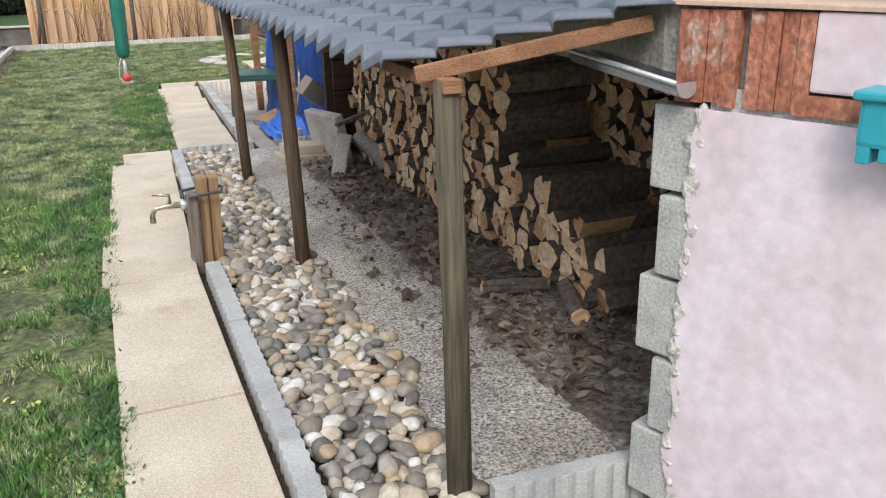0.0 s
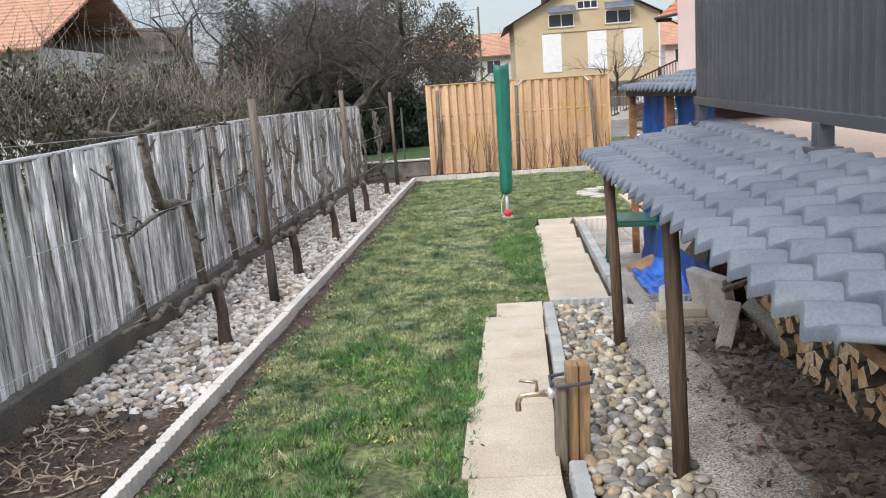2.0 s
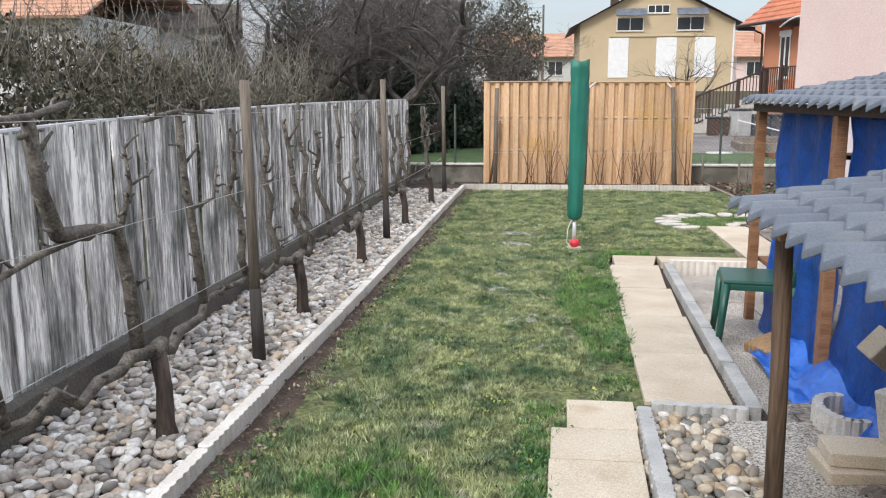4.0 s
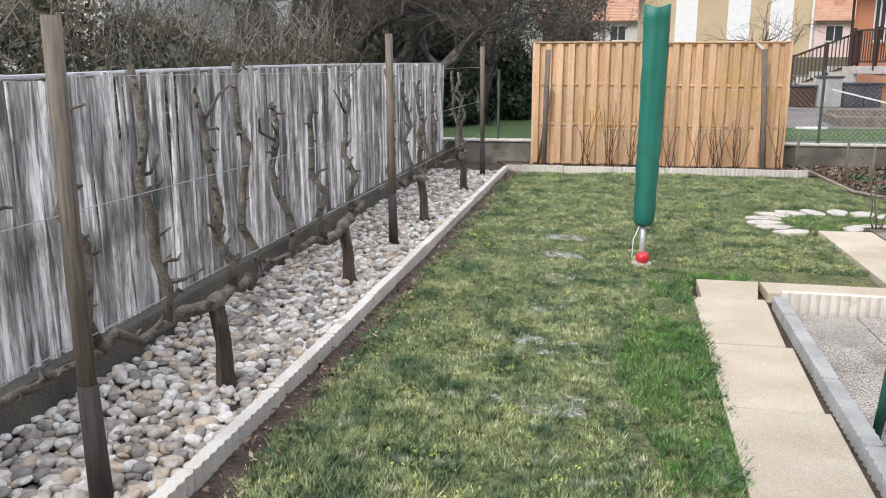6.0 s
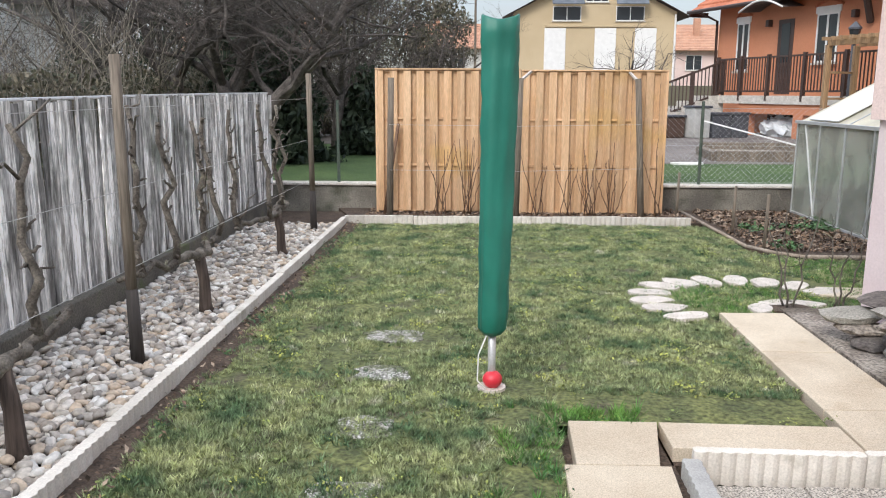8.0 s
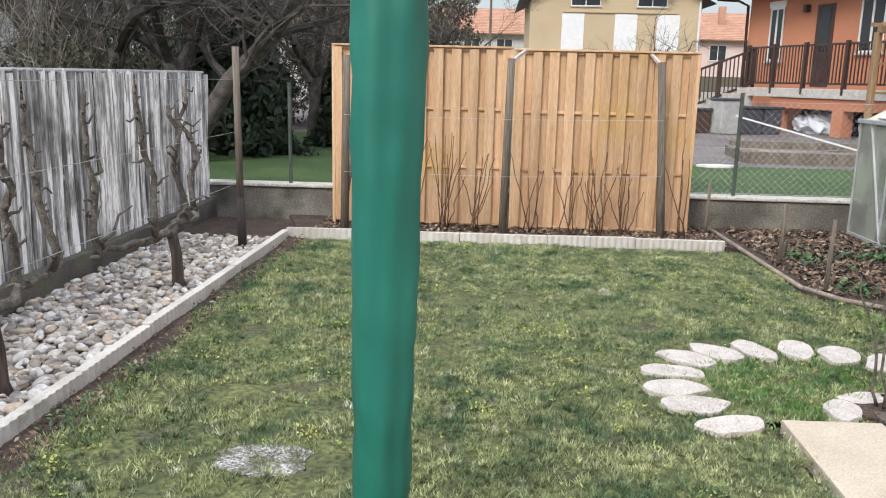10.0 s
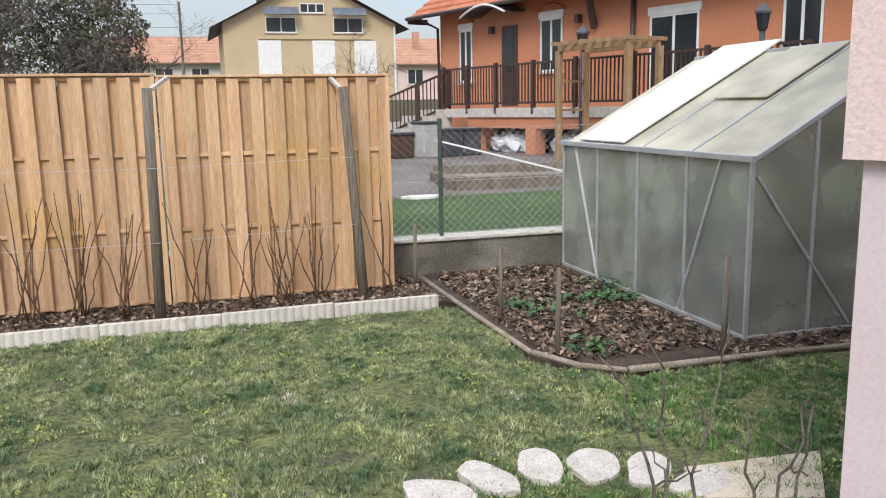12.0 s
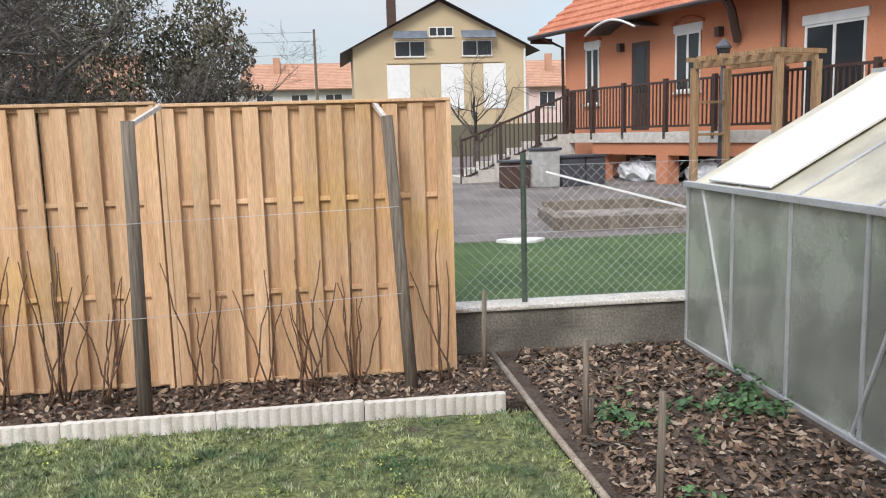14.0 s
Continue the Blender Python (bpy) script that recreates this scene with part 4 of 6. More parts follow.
# ---- covered rotary clothes dryer ----
dx, dy = 0.288, 10.46
dryer = thing("clothes_dryer", (dx, dy, 0), "closed rotary clothes dryer in a green fabric cover on the lawn", "clothes dryer")
bm = bmesh.new()
rings, seg = [], 40
prof = [(0.30, 0.052), (0.33, 0.075), (0.42, 0.082), (0.60, 0.080), (0.75, 0.086), (1.0, 0.086), (1.3, 0.090), (1.6, 0.093), (1.80, 0.094), (1.875, 0.098), (1.88, 0.09), (1.80, 0.085)]
for z, r in prof:
    row = []
    for k in range(seg):
        a = 2 * math.pi * k / seg
        fold = 1 + 0.07 * math.sin(3 * a + z * 1.5) + 0.035 * math.sin(7 * a - z * 3)
        sag = 0.03 * (math.cos(a) ** 2 - 0.4) if z > 1.84 else 0.0
        row.append(bm.verts.new((dx + 0.010 * (z - 0.3) + 0.96 * r * fold * math.cos(a), dy + 0.96 * r * fold * math.sin(a), z + sag)))
    rings.append(row)
for a, b in zip(rings, rings[1:]):
    for k in range(seg):
        bm.faces.new((a[k], a[(k + 1) % seg], b[(k + 1) % seg], b[k]))
bm.faces.new(rings[0][::-1])
bmesh.ops.subdivide_edges(bm, edges=[e for e in bm.edges if abs(e.verts[0].co.z - e.verts[1].co.z) > 0.1], cuts=5)
for vt in bm.verts:
    w = noise.noise((vt.co.x * 9, vt.co.y * 9, vt.co.z * 7))
    vt.co.x += 0.005 * w + 0.004 * noise.noise((vt.co.x * 20, vt.co.y * 20, vt.co.z * 16 + vt.co.x * 20))
    vt.co.y += 0.008 * noise.noise((vt.co.x * 9 + 5, vt.co.y * 9, vt.co.z * 8))
part("cover", bm, M_GREEN, dryer, smooth=True)
part("pole", tube(bmesh.new(), [(dx, dy, -0.05), (dx, dy, 0.35)], 0.021, 12), M_ALU, dryer, smooth=True)
bm = bmesh.new()
bmesh.ops.create_uvsphere(bm, u_segments=16, v_segments=10, radius=0.052, matrix=Matrix.Translation((dx + 0.005, dy - 0.01, 0.055)) @ Matrix.Diagonal((1, 1, 0.9, 1)))
part("base_ball", bm, M_RED, dryer, "red plastic ground socket cap", smooth=True)
part("base_ring", tube(bmesh.new(), [(dx, dy, 0.0), (dx, dy, 0.014)], 0.075, 16), M_STONE, dryer)
part("cord", tube(bmesh.new(), [(dx - 0.03, dy - 0.04, 0.30), (dx - 0.07, dy - 0.05, 0.2), (dx - 0.075, dy - 0.05, 0.06), (dx - 0.03, dy - 0.07, 0.02)], 0.004, 6), M_WHITE, dryer, smooth=True)

# ---- ring of white stones ----
cx, cy = 2.2, 12.5
ring = [(1.68, 11.90, 20), (1.57, 12.12, 12), (1.52, 12.33, 2), (1.56, 12.57, -12), (1.69, 12.79, -30), (1.88, 12.91, -50), (2.11, 12.98, -75),
        (2.36, 13.02, -95), (2.58, 12.95, -115), (2.78, 12.84, -130), (2.92, 12.66, -150), (2.26, 12.13, 70), (2.43, 12.29, 10), (2.64, 12.28, -15)]
for k, (x, y, a) in enumerate(ring):
    pts = [(0.165 * math.cos(t) * (1 + 0.08 * math.sin(3 * t + k) + 0.05 * math.sin(7 * t + 2 * k)), 0.10 * math.sin(t) * (1 + 0.06 * math.cos(5 * t + k)) * (1 + 0.15 * math.cos(2 * t + k * 2))) for t in (i * math.pi / 9 for i in range(18))]
    if k > 10:
        pts = [(p * 0.8, q * 0.75) for p, q in pts]
    bm = slab_poly(bmesh.new(), pts, -0.03, 0.015, 0.006)
    ob = part("edging_stone", bm, M_STONE)
    ob.matrix_basis = pose(x, y, 0, 0, 0, a)
    tagged(ob, "flat white oval stone laid in a ring on grass", "stone", "ring of white stones")
tagged(part("stepping_slab", slab_poly(bmesh.new(), [(2.92, 12.80), (2.85, 12.54), (3.28, 12.39), (3.57, 12.75)], -0.03, 0.014, 0.006), M_SLAB), "cream paving slab beside the stone ring", "slab")
structure(part("planting_hole", slab_poly(bmesh.new(), [(2.46 + 0.17 * math.cos(a), 12.14 + 0.13 * math.sin(a)) for a in (k * math.pi / 8 for k in range(16))], -0.05, 0.012), M_SOIL), "round soil spot in the stone ring", "soil")


def shrub(x, y, h, stems, label):
    base = thing("bare_shrub", (x, y, 0), label, "shrub", "bare shrubs by the stone ring")
    for k in range(stems):
        a = 2 * math.pi * k / stems + rnd.uniform(-0.4, 0.4)
        hh = h * rnd.uniform(0.7, 1.05)
        pts, rr = gnarl((x + 0.03 * math.cos(a), y + 0.03 * math.sin(a), 0), (x + 0.35 * hh * math.cos(a) * rnd.uniform(0.2, 0.9), y + 0.35 * hh * math.sin(a) * rnd.uniform(0.2, 0.9), hh), 0.008, 0.0035, 7, 0.014)
        bm = tube(bmesh.new(), pts, rr, 6)
        for q in pts[3::2]:
            t2 = q + Vector((rnd.gauss(0, 0.09), rnd.gauss(0, 0.09), rnd.uniform(0.02, 0.16)))
            tp, tr = gnarl(q, t2, 0.004, 0.002, 4, 0.008)
            tube(bm, tp, tr, 4)
        part("stem", bm, M_BARK, base, smooth=True)


shrub(2.47, 12.17, 0.72, 3, "bare rose shrub with few thin stems")
shrub(2.80, 12.12, 0.62, 3, "bare thin shrub with knobbly stems")


# ---- raspberry canes ----
def canes(x, y, n, h):
    base = thing("raspberry_canes", (x, y, 0), "clump of thin bare brown raspberry canes", "canes", "canes before the fence")
    for k in range(n):
        a = rnd.uniform(-1, 1)
        pts, rr = gnarl((x + rnd.gauss(0, 0.05), y + rnd.gauss(0, 0.04), 0), (x + a * 0.22, y + rnd.uniform(-0.1, 0.1), h * rnd.uniform(0.6, 1.25)), 0.007, 0.0035, 6, 0.008)
        part("cane", tube(bmesh.new(), pts, rr, 5), M_CANE, base, smooth=True)


for x, y, n, h in ((-0.2, 16.4, 7, 0.85), (0.12, 16.45, 9, 0.85), (0.42, 16.4, 7, 0.7), (0.95, 16.45, 5, 0.75), (1.35, 16.4, 4, 0.7), (1.64, 16.4, 9, 0.7), (1.9, 16.45, 7, 0.75), (2.45, 16.4, 4, 0.8)):
    canes(x, y, n, h)


# ---- frames turned with the houses ----
def turned(origin):
    """Local x along the house fronts, local y into the houses."""
    return Matrix.Translation(origin) @ Matrix(((U20.x, V20.x, 0), (U20.y, V20.y, 0), (0, 0, 1))).to_4x4()


def tiled_sheet(name, e0, e1, r0, r1, waves, rows, material, parent, amp=0.012, stepz=0.016):
    """A roof sheet pressed like tiles between the eave line e0-e1 and the upper line r0-r1."""
    e0, e1, r0, r1 = (Vector(p) for p in (e0, e1, r0, r1))
    n = waves * 10
    m = n + 1
    vs, fs = [], []

    lines = [((k + f) / rows, h, sharp) for k in range(rows) for f, h, sharp in ((0, 0.0, True), (0.012, 0.85, False), (0.04, 1.0, True), (0.5, 0.55, False))] + [(1.0, 0.0, False)]
    for r, h, _ in lines:
        for i in range(m):
            f = i / n
            ph = 2 * math.pi * f * waves
            wave = math.sin(ph) + 0.3 * math.sin(2 * ph)
            p = e0.lerp(e1, f).lerp(r0.lerp(r1, f), min(max(r + 0.05 / rows * wave, -0.05), 1.0))
            vs.append((p.x, p.y, p.z + amp * wave + stepz * h))
    for a in range(len(lines) - 1):
        for i in range(n):
            fs.append((a * m + i, a * m + i + 1, (a + 1) * m + i + 1, (a + 1) * m + i))
    ob = place(name, mesh_from(name, vs, fs), material, parent, smooth=True)
    for e in ob.data.edges:
        a, b = e.vertices
        e.use_edge_sharp = a // m == b // m and lines[a // m][2]
    sol = ob.modifiers.new("thickness", "SOLIDIFY")
    sol.thickness, sol.offset = 0.006, -1
    return ob


# ---- lean-to of the wood store ----
lean = thing("lean_to", (0.7, 3.4, 0), "low lean-to with slate-grey tile sheets on round posts", "lean-to")
tiled_sheet("roof_sheet", (0.57, 1.60, 1.068), (0.61, 5.28, 1.125), (1.09, 1.24, 1.205), (1.47, 5.45, 1.275), 25, 5, M_TILE, lean, 0.014, 0.022)
for (bx, by), (tx, ty), mt, h in (((0.69, 1.47), (0.665, 1.46), M_POST, 1.05), ((0.735, 3.36), (0.69, 3.30), M_POSTD, 1.075), ((0.785, 5.09), (0.735, 5.03), M_POSTD, 1.10)):
    part("post", tube(bmesh.new(), [(bx, by, -0.1), ((bx + tx) / 2 + 0.004, (by + ty) / 2, 0.5), (tx, ty, h)], [0.034, 0.032, 0.03], 14), mt, lean, smooth=True)
part("eave_beam", boxed(-0.022, 0.022, 0, 3.72, -0.03, 0.0, m=pose(0.665, 1.42, 1.062, 0.85, 0, -1.1), bevel=0.004), M_BEAM, lean)


def beam(a, b, w, h, material, parent, name, label=""):
    a, b = Vector(a), Vector(b)
    d = b - a
    q = d.to_track_quat("X", "Z").to_matrix().to_4x4()
    return part(name, boxed(0, d.length, -w / 2, w / 2, -h / 2, h / 2, m=Matrix.Translation(a) @ q, bevel=0.004), material, parent, label)


beam((0.61, 1.50, 1.067), (1.08, 1.31, 1.168), 0.022, 0.036, M_BEAM, lean, "gable_board")
for s in (0.2, 0.42, 0.64, 0.86):
    beam(Vector((0.62, 1.6, 1.05)).lerp(Vector((0.64, 5.28, 1.10)), s), Vector((1.10, 1.35, 1.17)).lerp(Vector((1.45, 5.4, 1.23)), s), 0.03, 0.04, M_BEAM, lean, "rafter")
gut = thing("gutter", (1.14, 1.27, 1.05), "short galvanised half-round gutter below the terrace edge", "gutter")
bm = bmesh.new()
ga, gb = Vector((1.085, 1.185, 1.056)), Vector((1.03, 1.52, 1.10))
side = (gb - ga).cross(Vector((0, 0, 1))).normalized()
rows = []
for p in (ga, gb):
    rows.append([bm.verts.new(p + side * (0.034 * math.cos(a)) + Vector((0, 0, 0.034 * math.sin(a)))) for a in (math.pi + math.pi * k / 10 for k in range(11))])
for k in range(10):
    bm.faces.new((rows[0][k], rows[0][k + 1], rows[1][k + 1], rows[1][k]))
bmesh.ops.solidify(bm, geom=bm.faces[:], thickness=0.003)
part("trough", bm, M_ZINC, gut, smooth=True)
part("bead", tube(bmesh.new(), [ga - side * 0.034, gb - side * 0.034], 0.006, 8), M_ZINC, gut, smooth=True)
bm = bmesh.new()
bm.faces.new([bm.verts.new(ga + side * (0.033 * math.cos(a)) + Vector((0, 0, 0.033 * math.sin(a)))) for a in (math.pi + math.pi * k / 10 for k in range(11))])
part("end_cap", bm, M_ZINC, gut)

# ---- terrace and its walls ----
W = turned((1.10, 1.262, 0))


def tilt_up(bm):
    """The terrace falls slightly towards its near end."""
    for vt in bm.verts:
        vt.co.z += (vt.co.y - 1.2) * 0.0115 - 0.006
    return bm


TA, TB = W @ Vector((-0.03, 0.012, 0)), W @ Vector((3.1, 0.012, 0))
terr = structure(part("terrace_slab", tilt_up(slab_poly(bmesh.new(), [TA.xy[:], TB.xy[:], (6.4, -0.3), (6.4, 5.62), (1.50, 5.62)], 1.05, 1.212, 0.004)), M_CONC), "raised concrete terrace slab on walls", "terrace")
part("floor_finish", tilt_up(slab_poly(bmesh.new(), [(TA.x - 0.03, TA.y - 0.02), (TB.x - 0.03, TB.y - 0.02), (6.39, -0.29), (6.39, 5.6), (1.51, 5.6)], 1.212, 1.222, 0.003)), M_TERR, terr, "beige pink terrace floor")
wall_pink = structure(part("wall_pink", boxed(0.10, 3.2, 0.0, 0.2, -0.12, 1.045, m=W), M_BLOCK), "faded pink rendered wall of the raised terrace", "wall")
# plaster skin with a ragged edge
bm = bmesh.new()
edge = [(0.075 + 0.028 * noise.noise((z * 9, 1, 0)) + 0.018 * noise.noise((z * 31, 2, 0)), z) for z in np.linspace(-0.1, 1.0, 46)]
front = [bm.verts.new(W @ Vector((s, -0.016, z))) for s, z in edge] + [bm.verts.new(W @ Vector((3.2, -0.016, 1.0))), bm.verts.new(W @ Vector((3.2, -0.016, -0.1)))]
back = [bm.verts.new(W @ (W.inverted() @ vt.co + Vector((0, 0.0155, 0)))) for vt in front]
bm.faces.new(front)
for k in range(len(front)):
    j = (k + 1) % len(front)
    bm.faces.new((front[k], back[k], back[j], front[j]))
bmesh.ops.recalc_face_normals(bm, faces=bm.faces[:])
part("plaster", bm, M_PINK, wall_pink, "stained faded pink plaster with a broken edge")
bm = bmesh.new()
for k, (s, z) in enumerate(edge[::2]):
    bmesh.ops.create_icosphere(bm, subdivisions=2, radius=1, matrix=W @ Matrix.Translation((s + 0.006, -0.006, z)) @ Matrix.Diagonal((0.022 + 0.012 * math.sin(k * 3.1), 0.012, 0.03 + 0.01 * math.cos(k * 2.3), 1)))
for vt in bm.verts:
    vt.co += Vector((1, 0.6, 1)) * 0.007 * noise.noise(vt.co * 40)
part("plaster_crumbs", bm, M_MORTAR, wall_pink, "crumbling pale mortar edge")
for k in range(5):
    s0 = (-0.035, 0.012, -0.04, 0.0, -0.03)[k]
    part("block", boxed(s0, 0.11, -0.006 - 0.004 * (k % 2), 0.19, 0.012 + k * 0.2 - 0.0, 0.205 + k * 0.2 - 0.012 + 0.006, m=W, bevel=0.006), M_BLOCK, wall_pink)
s = 0.02
for k, w in enumerate((0.135, 0.012, 0.13, 0.09)):
    if w > 0.05:
        grooves = bmesh.new()
        n = int(w / 0.03)
        for j in range(n):
            box(grooves, s + j * w / n + 0.001, s + (j + 1) * w / n - 0.001, -0.012 - 0.003 * (j % 2), 0.02, 1.01 + 0.003 * (j % 3), 1.198, m=W)
        if k < 3:
            part("brick", grooves, M_BRICK, terr, "scuffed red hollow brick")
        else:
            grooves.free()
    s += w + 0.004
part("brick", boxed(0.30, 0.46, -0.012, 0.02, 1.01, 1.05, m=W, bevel=0.003), M_BRICK, terr, "chipped red brick edge")
bm = bmesh.new()
box(bm, 0.305, 0.46, -0.018, 0.02, 1.056, 1.2, m=W, bevel=0.006)
box(bm, 0.455, 3.2, -0.020, 0.02, 1.02, 1.2, m=W, bevel=0.006)
part("plaster_band", bm, M_PINK, terr, "cracked pinkish plaster on the terrace edge")
basket = thing("plastic_basket", (1.33, 1.0, 0.9), "turquoise plastic basket hung on the pink wall", "basket")
part("tub", boxed(0.43, 0.64, -0.10, -0.018, 0.985, 1.075, m=W, bevel=0.01), M_TEAL, basket)
part("back_plate", boxed(0.47, 0.60, -0.03, -0.0205, 1.06, 1.125, m=W, bevel=0.006), M_TEAL, basket)
part("rim", boxed(0.42, 0.65, -0.11, -0.021, 1.066, 1.082, m=W, bevel=0.005), M_TEAL, basket)
for k in range(6):
    part("tooth", boxed(0.434 + k * 0.036, 0.456 + k * 0.036, -0.098, -0.03, 0.957 + 0.006 * (k % 2), 0.99, m=W, bevel=0.004), M_TEAL, basket)

# ---- terrace railing ----
railing = thing("terrace_railing", (1.25, 3, 1.22), "anthracite slatted terrace railing on short feet", "railing")
slat = boxed(-0.011, 0.011, -0.026, 0.026, 0, 0.86, bevel=0.004)
slat_me = bpy.data.meshes.new("slat")
slat.to_mesh(slat_me)
slat.free()
slat_me.materials.append(M_RAIL)
runs = (((1.10, 1.42), (1.33, 5.35)), ((1.10, 1.40), (1.98, -1.12)))
def rz(y):
    """Underside of the railing."""
    return 1.305 + (y - 1.4) * 0.019 if y > 1.4 else 1.305


RUN0 = Vector((*runs[0][0], 0))
for a, b in runs:
    a, b = Vector((*a, 0)), Vector((*b, 0))
    d = b - a
    ang = math.degrees(math.atan2(d.y, d.x))
    n = int(d.length / 0.094)
    for k in range(n):
        p = a + d * ((k + 0.5) / n)
        place("slat", slat_me, None, railing, m=pose(p.x, p.y, rz(p.y) + 0.03, 0, 0, ang - 90))
    for z, h in ((0.0, 0.045), (0.88, 0.045)):
        beam((*a[:2], rz(a.y) + z + h / 2), (*b[:2], rz(b.y) + z + h / 2), 0.045, h, M_RAIL, railing, "rail")
    for f in ((0.03, 0.46, 0.97) if a == RUN0 else (0.46, 0.97)):
        p = a + d * f
        foot = part("foot", boxed(-0.03, 0.03, -0.03, 0.03, 0, rz(p.y) - 1.216 - (p.y - 1.2) * 0.0115 + 0.005, m=pose(p.x, p.y, 1.216 + (p.y - 1.2) * 0.0115, 0, 0, ang), bevel=0.005), M_RAIL, railing)
        part("foot_plate", boxed(-0.06, 0.06, -0.05, 0.05, 0, 0.02, m=pose(p.x, p.y, 1.216 + (p.y - 1.2) * 0.0115, 0, 0, ang), bevel=0.004), M_RAIL, foot)


# ---- firewood ----
def log_mesh(kind, length, r):
    bm = bmesh.new()
    n = 9
    if kind == "round":
        sect = [(r * math.cos(a), r * math.sin(a)) for a in (2 * math.pi * k / n for k in range(n))]
    elif kind == "half":
        sect = [(1.15 * r * math.cos(a), 1.15 * r * math.sin(a) - r * 0.4) for a in (math.pi * k / (n - 1) for k in range(n))]
    else:
        sect = [(-0.5 * r, -0.5 * r)] + [(1.7 * r * math.cos(a) - 0.5 * r, 1.7 * r * math.sin(a) - 0.5 * r) for a in (math.pi / 2.2 * k / (n - 2) for k in range(n - 1))]
    rows = []
    for y in (0, length * 0.5, length):
        rows.append([bm.verts.new((x + 0.004 * rnd.gauss(0, 1), y + (0.006 * rnd.gauss(0, 1) if y != length * 0.5 else 0), z + 0.004 * rnd.gauss(0, 1))) for x, z in sect])
    for a, b in zip(rows, rows[1:]):
        for k in range(n):
            f = bm.faces.new((a[k], b[k], b[(k + 1) % n], a[(k + 1) % n]))
            f.material_index = 1 if kind != "round" and k in (0, n - 1) and rnd.random() < 0.2 else 0
    for row in (rows[0], rows[-1][::-1]):
        bm.faces.new(row).material_index = 1
    bmesh.ops.recalc_face_normals(bm, faces=bm.faces[:])
    me = bpy.data.meshes.new("log")
    bm.to_mesh(me)
    bm.free()
    me.materials.append(M_LOGBARK)
    me.materials.append(M_WOODEND)
    return me


LOGS = [log_mesh(k, rnd.uniform(0.44, 0.52), rnd.uniform(0.047, 0.064)) for k in ("round", "half", "wedge", "wedge", "half", "round", "wedge", "half", "round", "wedge")]


def stack(label, origin, across, along_deg, height, loc):
    """Logs piled between 0 and `across` metres; `height` gives the pile's top for each place."""
    base = thing("firewood_stack", loc, label, "firewood", "firewood stacks under the terrace")
    z, row = 0.05, 0
    while z < 1.05:
        s = 0.05 * (row % 2)
        while s < across:
            if z < height(s / across):
                p = Matrix.Translation(origin) @ pose(0, 0, 0, 0, 0, along_deg) @ pose(s + rnd.uniform(-0.012, 0.012), rnd.uniform(-0.035, 0.03), z + rnd.uniform(-0.01, 0.01), rnd.uniform(-3, 3), rnd.uniform(0, 360), rnd.uniform(-4, 4))
                place("log", LOGS[rnd.randrange(10)], None, base, m=p)
            s += rnd.uniform(0.088, 0.112)
        z += 0.082
        row += 1


# ends towards the garden
stack("tall stack of split firewood, pale cut ends outwards", (1.62, 5.35, 0), 3.1, -90, lambda f: 1.0 if f < 0.74 else 0.50 - (f - 0.74) * 0.95, (1.8, 4.4, 0))
stack("second stack of split firewood deeper under the terrace", (2.14, 3.4, 0), 1.75, -90, lambda f: 0.99, (2.3, 2.6, 0))
for k, (x, y, a) in enumerate(((1.50, 2.18, 70), (1.30, 2.62, -20), (1.62, 1.98, 40))):
    tagged(place("firewood_log", LOGS[(k * 3) % 10], None, m=pose(x, y, 0.045, 0, 40 * k, a - 90) @ Matrix.Scale(0.6, 4)), "loose split firewood log on the earth floor", "log", "loose logs before the stack")
for k, (x, y, a, ln) in enumerate(((0.985, 2.22, 20, 0.12), (1.02, 2.75, 70, 0.10), (1.16, 2.5, -30, 0.14), (1.28, 2.2, 50, 0.18), (1.24, 3.1, 10, 0.12), (1.12, 3.6, 80, 0.11), (1.35, 1.95, -10, 0.2), (0.97, 3.05, 35, 0.07))):
    bm = bmesh.new()
    bmesh.ops.create_grid(bm, x_segments=7, y_segments=4, size=0.5)
    for vt in bm.verts:
        u, v = vt.co.x, vt.co.y
        vt.co = (u * ln * (1 + 0.3 * noise.noise((v * 5, k, 0))), v * ln * 0.42 * (1 + 0.4 * noise.noise((u * 5, k, 3))), 0.022 - 0.06 * v * v + 0.012 * noise.noise((u * 4, v * 4, k)))
    bmesh.ops.solidify(bm, geom=bm.faces[:], thickness=0.006)
    ob = part("bark_piece", bm, M_BARKCHIP)
    ob.matrix_basis = pose(x, y, -0.004, 0, 0, a)
    tagged(ob, "curled piece of brown bark lying on the floor", "bark", "bark pieces before the stack")
back_wall = structure(part("wall_back", boxed(3.1, 3.3, -0.6, 5.7, -0.12, 1.05), M_BLOCK), "dark block wall behind the firewood", "wall")
side_wall = structure(part("wall_side", boxed(2.2, 3.1, 5.52, 5.62, -0.12, 1.05), M_BLOCK), "block wall end of the wood store", "wall")

# ---- plank screen and clutter behind the wood store ----
screen = thing("plank_screen", (1.8, 5.48, 0), "dark brown horizontal plank screen", "screen")
for k in range(5):
    part("plank", boxed(1.50, 2.35, 5.47, 5.495, 0.03 + k * 0.215, 0.235 + k * 0.215, bevel=0.004), M_PLANK, screen)
for x in (1.48, 2.2):
    part("post", boxed(x - 0.03, x + 0.03, 5.50, 5.55, -0.1, 1.12, bevel=0.004), M_PLANK, screen)
CL = ((1.07, 1.40, 5.36, 5.62, -0.02, 0.035, 0, 0, 3, M_SLAB, "cream concrete slab lying flat"), (1.10, 1.39, 5.40, 5.60, 0.037, 0.095, 0, 0, -4, M_SLAB, "cream concrete slab lying flat"))
